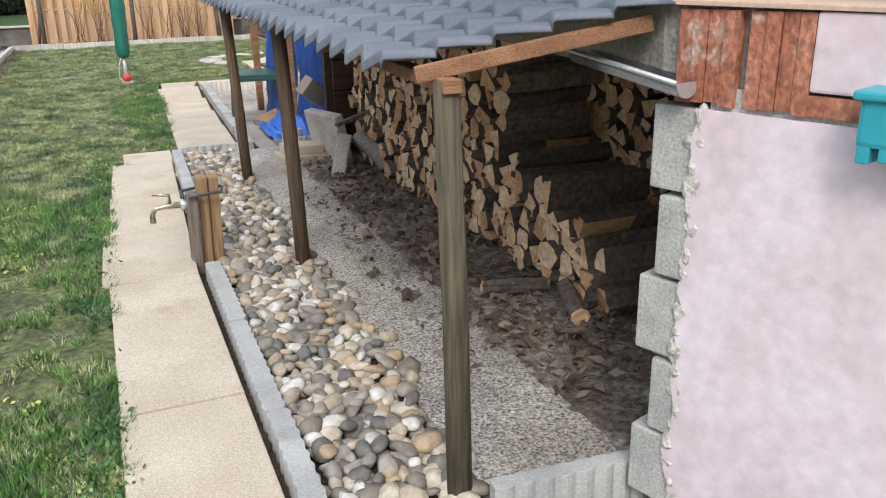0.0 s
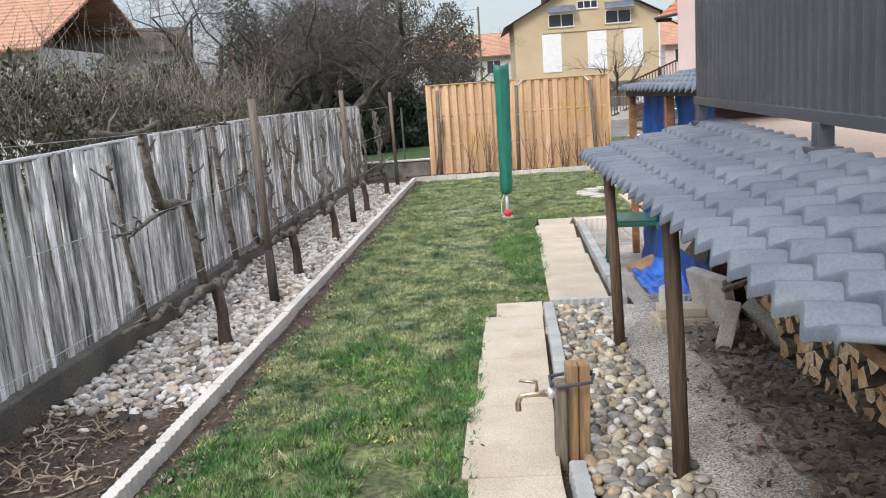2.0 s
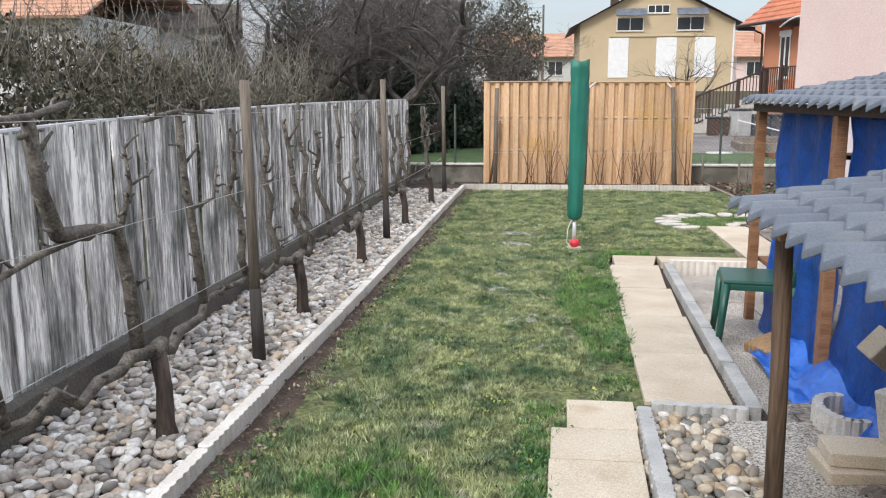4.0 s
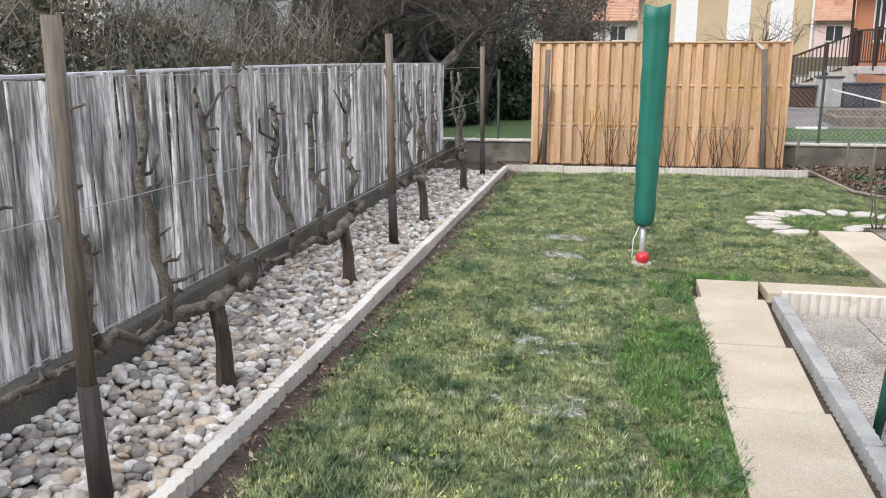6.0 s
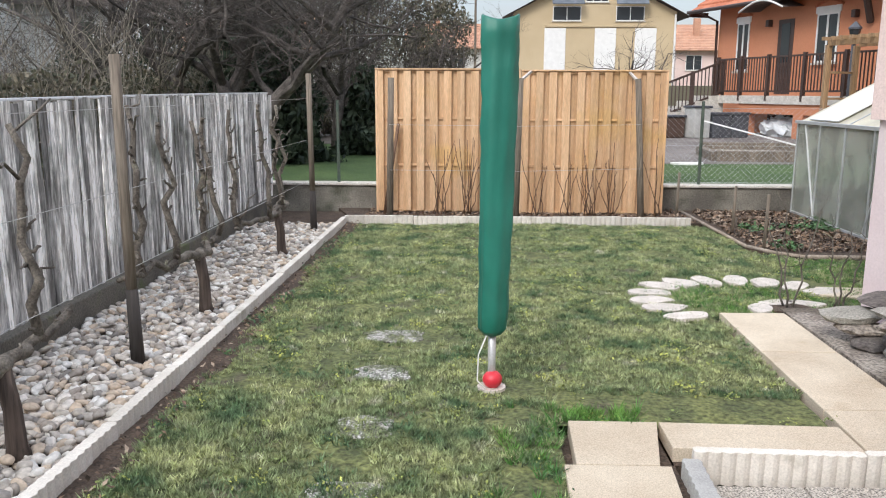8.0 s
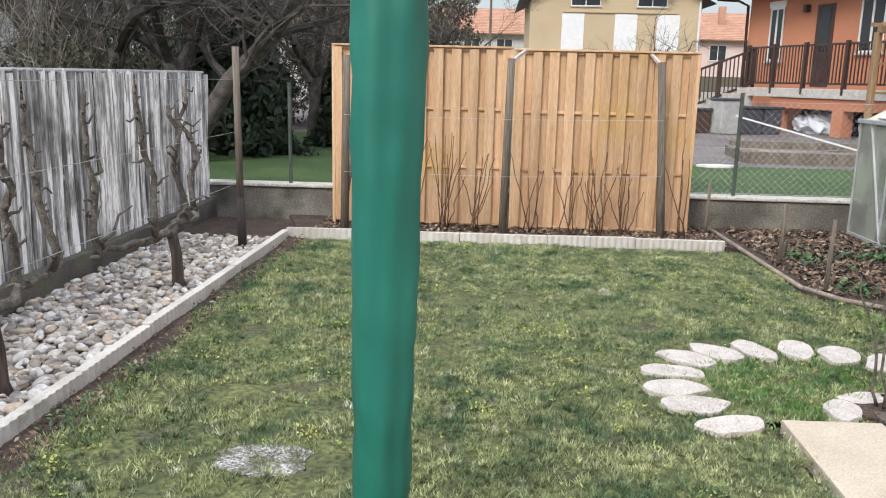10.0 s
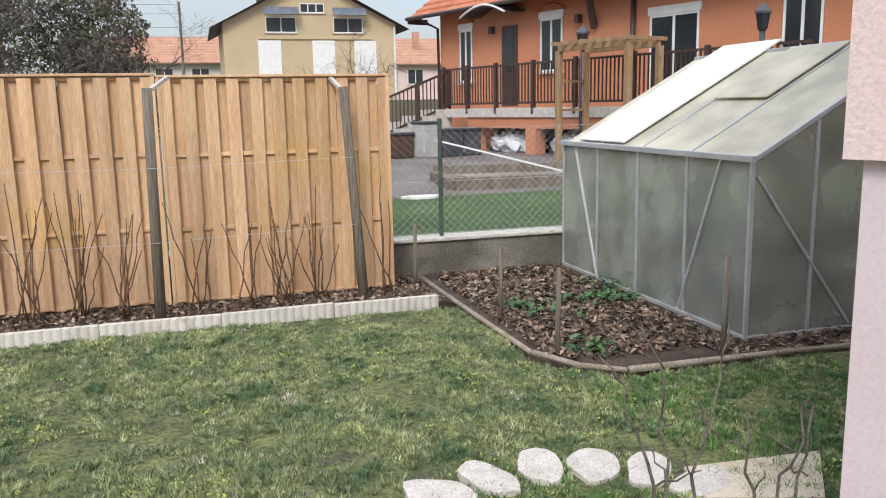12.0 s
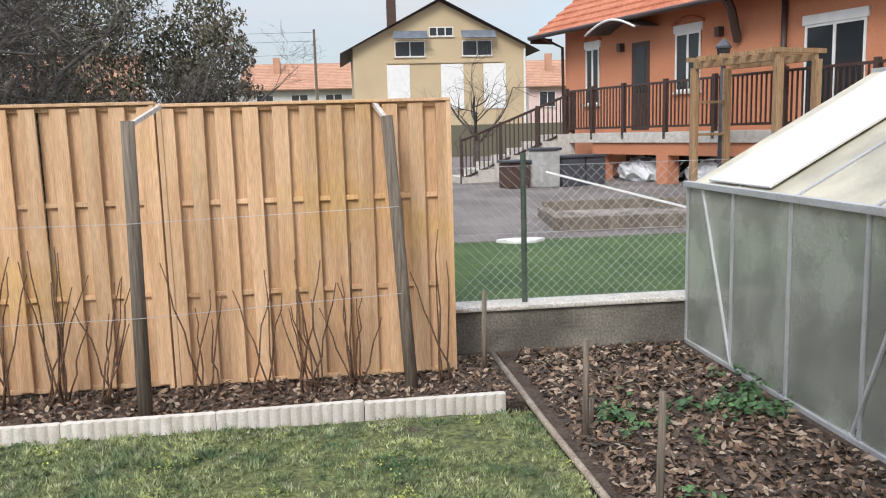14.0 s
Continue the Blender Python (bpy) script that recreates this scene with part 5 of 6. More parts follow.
for x0, x1, y0, y1, z0, z1, rx, ry, rz, mt, lab in CL:
    c = ((x0 + x1) / 2, (y0 + y1) / 2)
    tagged(part("spare_slab", boxed(x0 - c[0], x1 - c[0], y0 - c[1], y1 - c[1], z0, z1, m=pose(c[0], c[1], 0, rx, ry, rz), bevel=0.008), mt), lab, "slab", "spare slabs by the tarpaulin")
tagged(part("white_block", boxed(-0.045, 0.045, -0.12, 0.12, 0, 0.25, m=pose(1.36, 4.95, -0.015, 0, 12, -20), bevel=0.012), M_STONE), "white stone slab leaning upright on the apron", "slab")
tagged(part("white_block", boxed(-0.2, 0.2, -0.035, 0.035, 0, 0.36, m=pose(1.45, 5.38, -0.02, 12, 0, -72), bevel=0.012), M_STONE), "white stone slab leaning against the screen", "slab")
tagged(part("cream_block", boxed(-0.11, 0.11, -0.05, 0.05, -0.07, 0.07, m=pose(1.42, 5.75, 0.42, 20, 35, 30), bevel=0.01), M_SLAB), "cream concrete block resting on the tarpaulin", "block")
tagged(part("yellow_block", boxed(-0.16, 0.16, -0.11, 0.11, 0, 0.09, m=pose(1.42, 7.3, -0.07, 0, -12, 30), bevel=0.012), M_STAKE), "yellowish wooden block lying by the chair", "block")
bm = bmesh.new()
arc = [(1.36 + 0.12 * math.cos(a), 5.98 + 0.17 * math.sin(a)) for a in (math.pi * (0.45 + 1.1 * k / 12) for k in range(13))]
tube(bm, [(x, y, 0.03) for x, y in arc], 0.024, 6)
for x, y in arc:
    tube(bm, [(x, y, -0.08), (x, y, 0.08)], [0.03, 0.027], 8)
tagged(part("curved_edging", bm, M_KERBW, smooth=False), "curved pale concrete edging piece lying by the tarpaulin", "edging")
tagged(part("grey_pipe", tube(bmesh.new(), [(1.5, 4.98, 0.22), (1.62, 4.85, 0.1), (1.66, 4.7, 0.0)], [0.05, 0.055, 0.06], 10), M_CONC, smooth=True), "broken grey concrete channel piece on the earth", "rubble")
tagged(part("old_board", boxed(0, 0.6, -0.02, 0.02, -0.012, 0.012, m=pose(1.4, 5.1, 0.28, 0, -14, 10)), M_FPOST), "thin grey board propped on rubble", "board")
for k, (x, y, z) in enumerate(((1.78, 5.2, 0.08), (1.98, 5.3, 0.1), (1.85, 5.25, 0.25), (2.02, 5.28, 0.28))):
    tagged(part("grey_block", boxed(-0.12, 0.12, -0.07, 0.07, -0.08, 0.08, m=pose(x, y, z, 0, 4 * k, 9 * k - 12), bevel=0.008), M_CONC), "old grey concrete block in the rubble", "block", "concrete blocks before the screen")


# ---- second shed with tarpaulins ----
shed = thing("tarp_shed", (1.5, 6.8, 0), "low shed with grey tiled roof and blue tarpaulin sides", "shed")
tiled_sheet("roof", (1.36, 5.1, 1.455), (1.36, 8.3, 1.49), (2.75, 5.1, 1.70), (2.75, 8.3, 1.73), 20, 8, M_TILE, shed, 0.014, 0.022)
for y in (6.62, 8.12):
    part("post", boxed(1.42, 1.48, y - 0.035, y + 0.035, -0.1, 1.46, bevel=0.004), M_BEAM, shed)
part("lintel", boxed(1.41, 1.47, 5.15, 8.2, 1.42, 1.475, bevel=0.004), M_PLANK, shed)
part("post", boxed(2.62, 2.70, 8.1, 8.18, -0.1, 1.70, bevel=0.004), M_BEAM, shed)
for z in (0.35, 0.75, 1.1):
    part("shelf", boxed(1.5, 2.6, 7.9, 8.2, z, z + 0.03, bevel=0.004), M_BEAM, shed)
part("back", boxed(2.62, 2.66, 5.5, 8.1, -0.1, 1.68), M_PLANK, shed)
part("end_wall", boxed(1.5, 2.6, 5.56, 5.60, -0.1, 1.43), M_PLANK, shed)
for y0, y1, z0 in ((5.58, 6.6, -0.05), (6.66, 7.86, -0.06)):
    bm = bmesh.new()
    ny, nz = 34, 40
    grid = []
    for j in range(nz + 1):
        z = z0 + (1.44 - z0) * j / nz
        row = []
        for i in range(ny + 1):
            y = y0 + (y1 - y0) * i / ny
            d = 0.028 * noise.noise((y * 3.1, z * 2.2, 0)) + 0.014 * noise.noise((y * 8 + z * 5, z * 6, 2)) + 0.01 * math.sin(y * 17 + 2 * math.sin(z * 4))
            flare = -0.14 * max(0, (0.45 - z)) ** 1.2 * (1 + 0.5 * noise.noise((y * 4, 0, 5)))
            row.append(bm.verts.new((1.505 + d + flare, y + 0.015 * noise.noise((y * 3, z * 3, 8)), z)))
        grid.append(row)
    for a, b in zip(grid, grid[1:]):
        for i in range(ny):
            bm.faces.new((a[i], a[i + 1], b[i + 1], b[i]))
    bmesh.ops.solidify(bm, geom=bm.faces[:], thickness=0.003)
    part("tarpaulin", bm, M_TARP, shed, "creased blue tarpaulin", smooth=True)
bm = bmesh.new()
bmesh.ops.create_grid(bm, x_segments=20, y_segments=34, size=0.5)
for vt in bm.verts:
    x, y = vt.co.x, vt.co.y
    vt.co = (1.36 + x * 0.3, 6.3 + y * 1.7, -0.05 + 0.24 * max(0, x + 0.35 * noise.noise((y * 5, 0, 0)) + 0.1) + 0.035 * noise.noise((x * 7, y * 9, 1)) + 0.03)
bmesh.ops.solidify(bm, geom=bm.faces[:], thickness=0.003)
part("tarpaulin_foot", bm, M_TARP, shed, "crumpled blue tarpaulin on the ground", smooth=True)

# ---- plastic chair ----
CHM = pose(1.32, 7.5, -0.07, 0, 0, -8)
chair = thing("garden_chair", (1.32, 7.5, -0.07), "dark green plastic garden chair on the patio", "chair")
part("seat", boxed(-0.22, 0.2, -0.22, 0.22, 0.43, 0.455, m=CHM, bevel=0.012), M_CHAIR, chair)
part("apron", boxed(-0.215, 0.19, -0.215, 0.215, 0.39, 0.432, m=CHM, bevel=0.008), M_CHAIR, chair)
for sx, sy in ((-1, -1), (-1, 1), (1, -1), (1, 1)):
    part("leg", tube(bmesh.new(), [CHM @ Vector((sx * 0.235, sy * 0.235, 0)), CHM @ Vector((sx * 0.2, sy * 0.205, 0.43))], [0.02, 0.03], 8), M_CHAIR, chair, smooth=True)
for k in range(5):
    yy = -0.17 + k * 0.085
    part("back_slat", boxed(-0.008, 0.008, -0.028, 0.028, 0, 0.36, m=CHM @ pose(0.2, yy, 0.47, 0, 14, 0), bevel=0.004), M_CHAIR, chair)
part("back_top", boxed(-0.012, 0.012, -0.22, 0.22, 0.35, 0.42, m=CHM @ pose(0.2, 0, 0.46, 0, 14, 0), bevel=0.01), M_CHAIR, chair)
for sy in (-1, 1):
    part("back_post", tube(bmesh.new(), [CHM @ Vector((0.19, sy * 0.215, 0.42)), CHM @ Vector((0.29, sy * 0.215, 0.86))], 0.017, 8), M_CHAIR, chair, smooth=True)

# ---- garden tap on its post ----
tap = thing("garden_tap", (0.33, 3.6, 0), "wooden tap post with a brass garden tap", "tap")
for x, y, h, mt in ((0.28, 3.56, 0.34, M_FPOST), (0.33, 3.60, 0.405, M_STAKE), (0.382, 3.62, 0.40, M_STAKE)):
    part("post", boxed(x - 0.025, x + 0.025, y - 0.04, y + 0.04, -0.1, h, m=pose(0, 0, 0, 0, 1.5, 0), bevel=0.008), mt, tap)
bm = tube(bmesh.new(), [(0.27, 3.50, 0.325), (0.415, 3.53, 0.33), (0.435, 3.62, 0.33), (0.38, 3.675, 0.33), (0.25, 3.64, 0.325), (0.25, 3.52, 0.325)], 0.008, 6)
part("strap", bm, M_RAIL, tap, "black rubber strap")
brass = surf("worn brass", (0.45, 0.36, 0.24), (0.55, 0.46, 0.33), 8, 0.35, 0.05, 80, metal=0.85)
spout = part("spout", tube(bmesh.new(), [(0.27, 3.55, 0.285), (0.17, 3.55, 0.285), (0.125, 3.55, 0.28), (0.11, 3.55, 0.25), (0.11, 3.55, 0.215)], [0.016, 0.013, 0.012, 0.012, 0.014], 10), brass, tap, smooth=True)
part("handle", tube(bmesh.new(), [(0.19, 3.55, 0.295), (0.19, 3.55, 0.335), (0.12, 3.55, 0.345)], [0.01, 0.008, 0.006], 8), brass, spout, smooth=True)
part("collar", tube(bmesh.new(), [(0.235, 3.55, 0.285), (0.265, 3.55, 0.285)], 0.026, 12), M_ALU, spout, smooth=True)

# ---- own house corner ----
HW = turned((2.78, 11.88, 0))
house_wall = structure(part("wall_house", boxed(0.0, 7.0, 0.0, 7.0, 1.36, 5.2, m=HW), M_PINKN), "rough pale pink rendered house wall", "wall")
part("plinth", boxed(0.04, 6.9, 0.04, 6.9, -0.12, 1.36, m=HW), M_PINKL, house_wall, "smooth lilac pink plinth")
rockery = thing("rockery", (2.6, 11.2, 0), "low rockery of flat stones beside the path", "rockery")
for k in range(16):
    x, y = 2.52 + rnd.uniform(0, 0.4), 10.3 + k * 0.075
    sh = pebble_shape(1.0) @ turn_any(0.2).T
    me = mesh_from("rock", (sh * (0.2, 0.15, 0.06)).tolist(), ICO_F.tolist())
    place("rock", me, (M_BARKD, M_DIRT, M_CONC)[k % 3], rockery, m=pose(x, y, 0.04 + 0.07 * (k % 4), 0, 0, 0))
structure(part("rockery_soil", boxed(2.38, 4.4, 9.3, 12.1, -0.118, 0.02), M_DIRT), "dry earth of the rockery", "soil")

# ---- greenhouse ----
gh = thing("greenhouse", (5.7, 15.7, 0), "aluminium greenhouse of hazy twin-wall plastic sheets", "greenhouse")
gx0, gx1, gy0, gy1, gz, ghr = 4.33, 7.1, 14.28, 17.0, 1.16, 1.93
ys = [gy0, 14.98, 15.65, 16.32, gy1]
for y0, y1 in zip(ys, ys[1:]):
    part("wall_sheet", boxed(gx0 - 0.004, gx0 + 0.004, y0 + 0.012, y1 - 0.012, 0.0, gz), M_POLY, gh)
    beam((gx0, y0, gz), ((gx0 + gx1) / 2, y0, ghr), 0.022, 0.03, M_ALU, gh, "rafter")
for y in ys:
    part("stud", boxed(gx0 - 0.014, gx0 + 0.014, y - 0.012, y + 0.012, -0.02, gz + 0.01, bevel=0.002), M_ALU, gh)
xm = (gx0 + gx1) / 2
slope = math.degrees(math.atan2(ghr - gz, xm - gx0))
sl = math.hypot(xm - gx0, ghr - gz)
for k, (y0, y1) in enumerate(zip(ys, ys[1:])):
    part("roof_sheet", boxed(0.01, sl - 0.01, y0 + 0.012, y1 - 0.012, -0.004, 0.004, m=pose(gx0, 0, gz, 0, -slope, 0)), M_POLYR, gh, "yellowed roof sheet")
part("loose_sheet", boxed(0.05, sl + 0.16, 15.95, 16.75, 0.02, 0.035, m=pose(gx0, 0, gz, 0, -slope, 0), bevel=0.003), M_WHITE, gh, "white loose roof sheet")
part("vent", boxed(0.75, sl - 0.03, 15.0, 15.62, 0.022, 0.034, m=pose(gx0, 0, gz, 0, -slope, 0), bevel=0.003), M_POLYR, gh, "roof vent")
beam((gx0 - 0.01, gy0 - 0.03, gz + 0.01), (gx0 - 0.01, gy1 + 0.03, gz + 0.01), 0.05, 0.04, M_ALU, gh, "gutter_rail")
beam((xm, gy0, ghr), (xm, gy1, ghr), 0.05, 0.04, M_ALU, gh, "ridge")
beam((gx0, gy0, 0.01), (gx0, gy1, 0.01), 0.04, 0.05, M_ALU, gh, "sill")
beam((gx0, gy0, 0.01), (gx1, gy0, 0.01), 0.04, 0.05, M_ALU, gh, "sill")
beam((gx1, gy0, gz), (xm, gy0, ghr), 0.022, 0.03, M_ALU, gh, "rafter")
for y in (gy0, gy1):
    bm = bmesh.new()
    pts = [(gx0, 0.02), (gx1, 0.02), (gx1, gz), (xm, ghr - 0.01), (gx0, gz)]
    a, b = [bm.verts.new((x, y - 0.004, z)) for x, z in pts], [bm.verts.new((x, y + 0.004, z)) for x, z in pts]
    bm.faces.new(a), bm.faces.new(b[::-1])
    for k in range(5):
        bm.faces.new((a[k], b[k], b[(k + 1) % 5], a[(k + 1) % 5]))
    part("gable_sheet", bm, M_POLY, gh)
for x in (gx0 + 0.47, gx0 + 0.95, gx0 + 1.75):
    part("stud", boxed(x - 0.012, x + 0.012, gy0 - 0.014, gy0 + 0.014, 0, gz + (x - gx0) * 0.55 - 0.02, bevel=0.002), M_ALU, gh)
for a, b in (((gx0 - 0.012, gy0 + 0.75, 0.05), (gx0 - 0.012, gy0 + 0.3, gz)), ((gx0 - 0.012, 16.75, gz - 0.02), (gx0 - 0.012, 16.3, 0.03)), ((gx0 + 0.03, gy0 - 0.012, gz - 0.1), (gx0 + 0.8, gy0 - 0.012, 0.05))):
    beam(a, b, 0.018, 0.018, M_ALU, gh, "brace")
part("roof_sheet", boxed(0.01, sl - 0.01, gy0, gy1, -0.004, 0.004, m=pose(gx1, 0, gz, 0, slope - 180, 0)), M_POLYR, gh, "far roof sheet")
part("wall_sheet", boxed(gx1 - 0.004, gx1 + 0.004, gy0, gy1, 0, gz), M_POLY, gh)


# ---- houses beyond ----
def window(parent, m, s0, s1, z0, z1, depth=0.12, shutter=False, arch=False, frame_mat=None, bars=1):
    """A window set into a wall whose outer face is y = 0 of m, looking out to -y."""
    fm = frame_mat or M_WHITE
    w = part("window", boxed(s0, s1, -0.012, 0.03, z0, z1, m=m), M_GLASS, parent)
    t = 0.05
    for a, b, c, d in ((s0, s0 + t, z0, z1), (s1 - t, s1, z0, z1), (s0 + t, s1 - t, z0, z0 + t), (s0 + t, s1 - t, z1 - t, z1)):
        part("frame", boxed(a, b, -0.03, 0.0, c, d, m=m), fm, w)
    for k in range(bars):
        x = s0 + (s1 - s0) * (k + 1) / (bars + 1)
        part("mullion", boxed(x - 0.03, x + 0.03, -0.03, 0.0, z0 + t, z1 - t, m=m), fm, w)
    if shutter:
        part("roller_box", boxed(s0 - 0.05, s1 + 0.05, -0.05, 0.0, z1, z1 + 0.18, m=m, bevel=0.01), M_WHITE, w)
    part("sill", boxed(s0 - 0.06, s1 + 0.06, -0.09, 0.0, z0 - 0.06, z0, m=m, bevel=0.008), M_MORTAR, w)
    return w


def tile_roof(parent, m, s0, s1, y0, z0, y1, z1, material, name="roof"):
    """A sloping roof plane with tile courses, in the frame m."""
    vs, fs = [], []
    n = 16
    for k in range(n):
        for f, h in ((0.0, 0.05), (0.98, 0.0)):
            t = (k + f) / n
            for s in (s0, s1):
                vs.append(m @ Vector((s, y0 + (y1 - y0) * t, z0 + (z1 - z0) * t + h)))
    for k in range(2 * n - 1):
        fs.append((2 * k, 2 * k + 1, 2 * k + 3, 2 * k + 2))
    ob = place(name, mesh_from(name, vs, fs), material, parent)
    so = ob.modifiers.new("thickness", "SOLIDIFY")
    so.thickness, so.offset = 0.09, -1
    return ob


# orange house
OM = turned((8.48, 33.0, 0))
oh = thing("orange_house", (8.5, 33, 0), "orange rendered house with a raised balcony and red roof", "house")
part("wall", boxed(-0.95, 13.0, 0.0, 8.0, -0.1, 4.35, m=OM), M_ORANGE, oh)
gable = part("gable", slab_poly(bmesh.new(), [(0, 0), (8.0, 0), (4.0, 2.9)], 0, 0.25), M_ORANGE, oh)
gable.matrix_basis = OM @ Matrix(((0, 0, 1, -0.95), (1, 0, 0, 0), (0, 1, 0, 4.35), (0, 0, 0, 1)))
tile_roof(oh, OM, -1.75, 13.4, -0.62, 4.12, 4.0, 7.5, M_RTILE)
tile_roof(oh, OM, -1.75, 13.4, 8.6, 4.12, 4.0, 7.5, M_RTILE)
part("roof_gutter", tube(bmesh.new(), [OM @ Vector((-1.75, -0.68, 4.12)), OM @ Vector((13.4, -0.68, 4.12))], 0.06, 8), M_BROWN, oh, smooth=True)
part("verge_board", boxed(-1.78, -1.74, -0.62, 0.1, 3.98, 4.14, m=OM), M_BROWN, oh)
part("downpipe", tube(bmesh.new(), [OM @ Vector(p) for p in ((-1.2, -0.66, 4.1), (-0.95, -0.1, 3.8), (-0.9, -0.07, 0.2))], 0.045, 8), M_BROWN, oh, smooth=True)
part("downpipe", tube(bmesh.new(), [OM @ Vector((6.55, -0.07, 4.1)), OM @ Vector((6.55, -0.07, 0.2))], 0.06, 8), M_BROWN, oh, smooth=True)
window(oh, OM, 0.02, 0.6, 2.2, 3.66, shutter=True)
door = part("door", boxed(1.9, 2.55, -0.012, 0.03, 1.5, 3.62, m=OM), M_BROWN, oh, "dark brown front door")
part("pane", boxed(2.05, 2.4, -0.02, 0.0, 2.4, 3.5, m=OM), M_GLASS, door)
window(oh, OM, 3.45, 4.25, 2.35, 3.66, shutter=True)
window(oh, OM, 7.0, 8.3, 1.5, 3.4, shutter=True)
window(oh, OM, 10.2, 11.0, 2.2, 3.5, shutter=True)
for s0, s1 in ((0.0, 0.6), (3.4, 4.3)):
    part("arch", tube(bmesh.new(), [OM @ Vector((s0 - 0.06 + (s1 - s0 + 0.12) * k / 8, -0.02, 3.86 + 0.14 * math.sin(math.pi * k / 8))) for k in range(9)], 0.035, 6), M_RTILE, oh, smooth=True)
bm = bmesh.new()
rows = []
for y in (0.0, -0.75):
    rows.append([bm.verts.new(OM @ Vector((1.0 + 1.9 * k / 12, y, 3.92 + 0.26 * math.sin(math.pi * k / 12) - (0.05 if y else 0)))) for k in range(13)])
for k in range(12):
    bm.faces.new((rows[0][k], rows[0][k + 1], rows[1][k + 1], rows[1][k]))
bmesh.ops.solidify(bm, geom=bm.faces[:], thickness=0.02)
part("door_canopy", bm, M_PAVE, oh, "curved brown door canopy")
part("canopy_rim", tube(bmesh.new(), [OM @ Vector((1.0 + 1.9 * k / 12, -0.76, 3.88 + 0.26 * math.sin(math.pi * k / 12))) for k in range(13)], 0.03, 6), M_WHITE, oh, smooth=True)
for s in (1.55, 4.85):
    lamp = part("wall_lamp", boxed(s - 0.07, s + 0.07, -0.16, 0.0, 3.45, 3.65, m=OM, bevel=0.02), M_BROWN, oh)
bm = tube(bmesh.new(), [OM @ Vector(p) for p in ((5.35, -0.05, 3.3), (5.5, -0.4, 3.9), (5.55, -0.6, 4.1))], 0.09, 6)
part("bracket", bm, M_BROWN, oh, "carved dark wooden bracket")
balc = part("balcony", boxed(0.7, 12.0, -1.25, 0.0, 1.22, 1.45, m=OM, bevel=0.01), M_MORTAR, oh, "pale concrete balcony slab")
part("beam", boxed(1.9, 12.0, -1.2, -0.95, 0.95, 1.22, m=OM), M_ORANGE, balc)
for s in (1.93, 4.22, 6.6, 9.0):
    part("column", boxed(s, s + 0.36, -1.22, -0.9, 0.1, 0.96, m=OM), M_ORANGE, balc)
rail = thing("balcony_railing", tuple(OM @ Vector((3, -1.2, 1.45))), "dark brown metal balcony railing with thin bars", "railing")
bar = boxed(-0.014, 0.014, -0.014, 0.014, 0, 0.93)
bar_me = bpy.data.meshes.new("bar")
bar.to_mesh(bar_me)
bar.free()
bar_me.materials.append(M_BROWN)
s = 0.85
while s < 11.5:
    p = OM @ Vector((s, -1.2, 1.55))
    place("bar", bar_me, None, rail, m=pose(p.x, p.y, p.z))
    s += 0.115
for z in (1.55, 2.48):
    part("rail", boxed(0.8, 11.5, -1.225, -1.175, z, z + 0.05, m=OM), M_BROWN, rail)
for s in (0.82, 1.9, 3.08, 4.48, 5.9, 7.6, 9.4):
    part("post", boxed(s - 0.045, s + 0.045, -1.25, -1.16, 1.3, 2.58, m=OM), M_BROWN, rail)
stair = thing("outside_stairs", (6.3, 31.4, 0.3), "pale concrete outside stairs with brown railing", "stairs")
A, B = Vector((7.75, 31.75, 1.45)), Vector((4.75, 31.0, 0.33))
d = (B - A).normalized()
side = Vector((-d.y, d.x, 0)).normalized()
for k in range(7):
    p = A.lerp(B, (k + 0.5) / 7)
    ang = math.degrees(math.atan2(d.y, d.x))
    part("step", boxed(-0.24, 0.24, -0.05, 1.1, -0.1 - p.z + 0.33, 0.0, m=pose(p.x, p.y, p.z + 0.06, 0, 0, ang) @ pose(0, -1.05, 0), bevel=0.01), M_MORTAR, stair)
for k in range(27):
    p = A.lerp(B, k / 26)
    place("bar", bar_me, None, stair, m=pose(p.x, p.y, p.z + 0.08))
for lift in (0.1, 1.02):
    beam(A + Vector((0, 0, lift)), B + Vector((0, 0, lift)), 0.05, 0.05, M_BROWN, stair, "rail")
for f in (0.0, 0.33, 0.66, 1.0):
    p = A.lerp(B, f)
    part("post", boxed(p.x - 0.04, p.x + 0.04, p.y - 0.04, p.y + 0.04, p.z - 0.1, p.z + 1.08), M_BROWN, stair)
perg = thing("pergola", (10.8, 28.7, 0.3), "weathered timber pergola before the balcony", "pergola")
PA, PB = OM @ Vector((6.6, -2.4, 0)), OM @ Vector((8.5, -2.4, 0))
for p in (PA, PB, PA + V20 * 0.8, PB + V20 * 0.9):
    part("post", boxed(p.x - 0.06, p.x + 0.06, p.y - 0.06, p.y + 0.06, 0.3, 2.62), M_STAKE, perg)
for o in (0, 0.9):
    beam(PA + V20 * o + Vector((0, 0, 2.66)), PB + V20 * o + Vector((0, 0, 2.66)), 0.08, 0.12, M_STAKE, perg, "beam")
for k in range(8):
    p = PA.lerp(PB, k / 7) + Vector((0, 0, 2.76))
    beam(p - V20 * 0.2, p + V20 * 1.1, 0.05, 0.08, M_STAKE, perg, "crosspiece")
for z in (1.4, 2.0):
    beam(PA + Vector((0, 0, z)), PA + V20 * 0.9 + Vector((0, 0, z)), 0.04, 0.05, M_STAKE, perg, "lath")
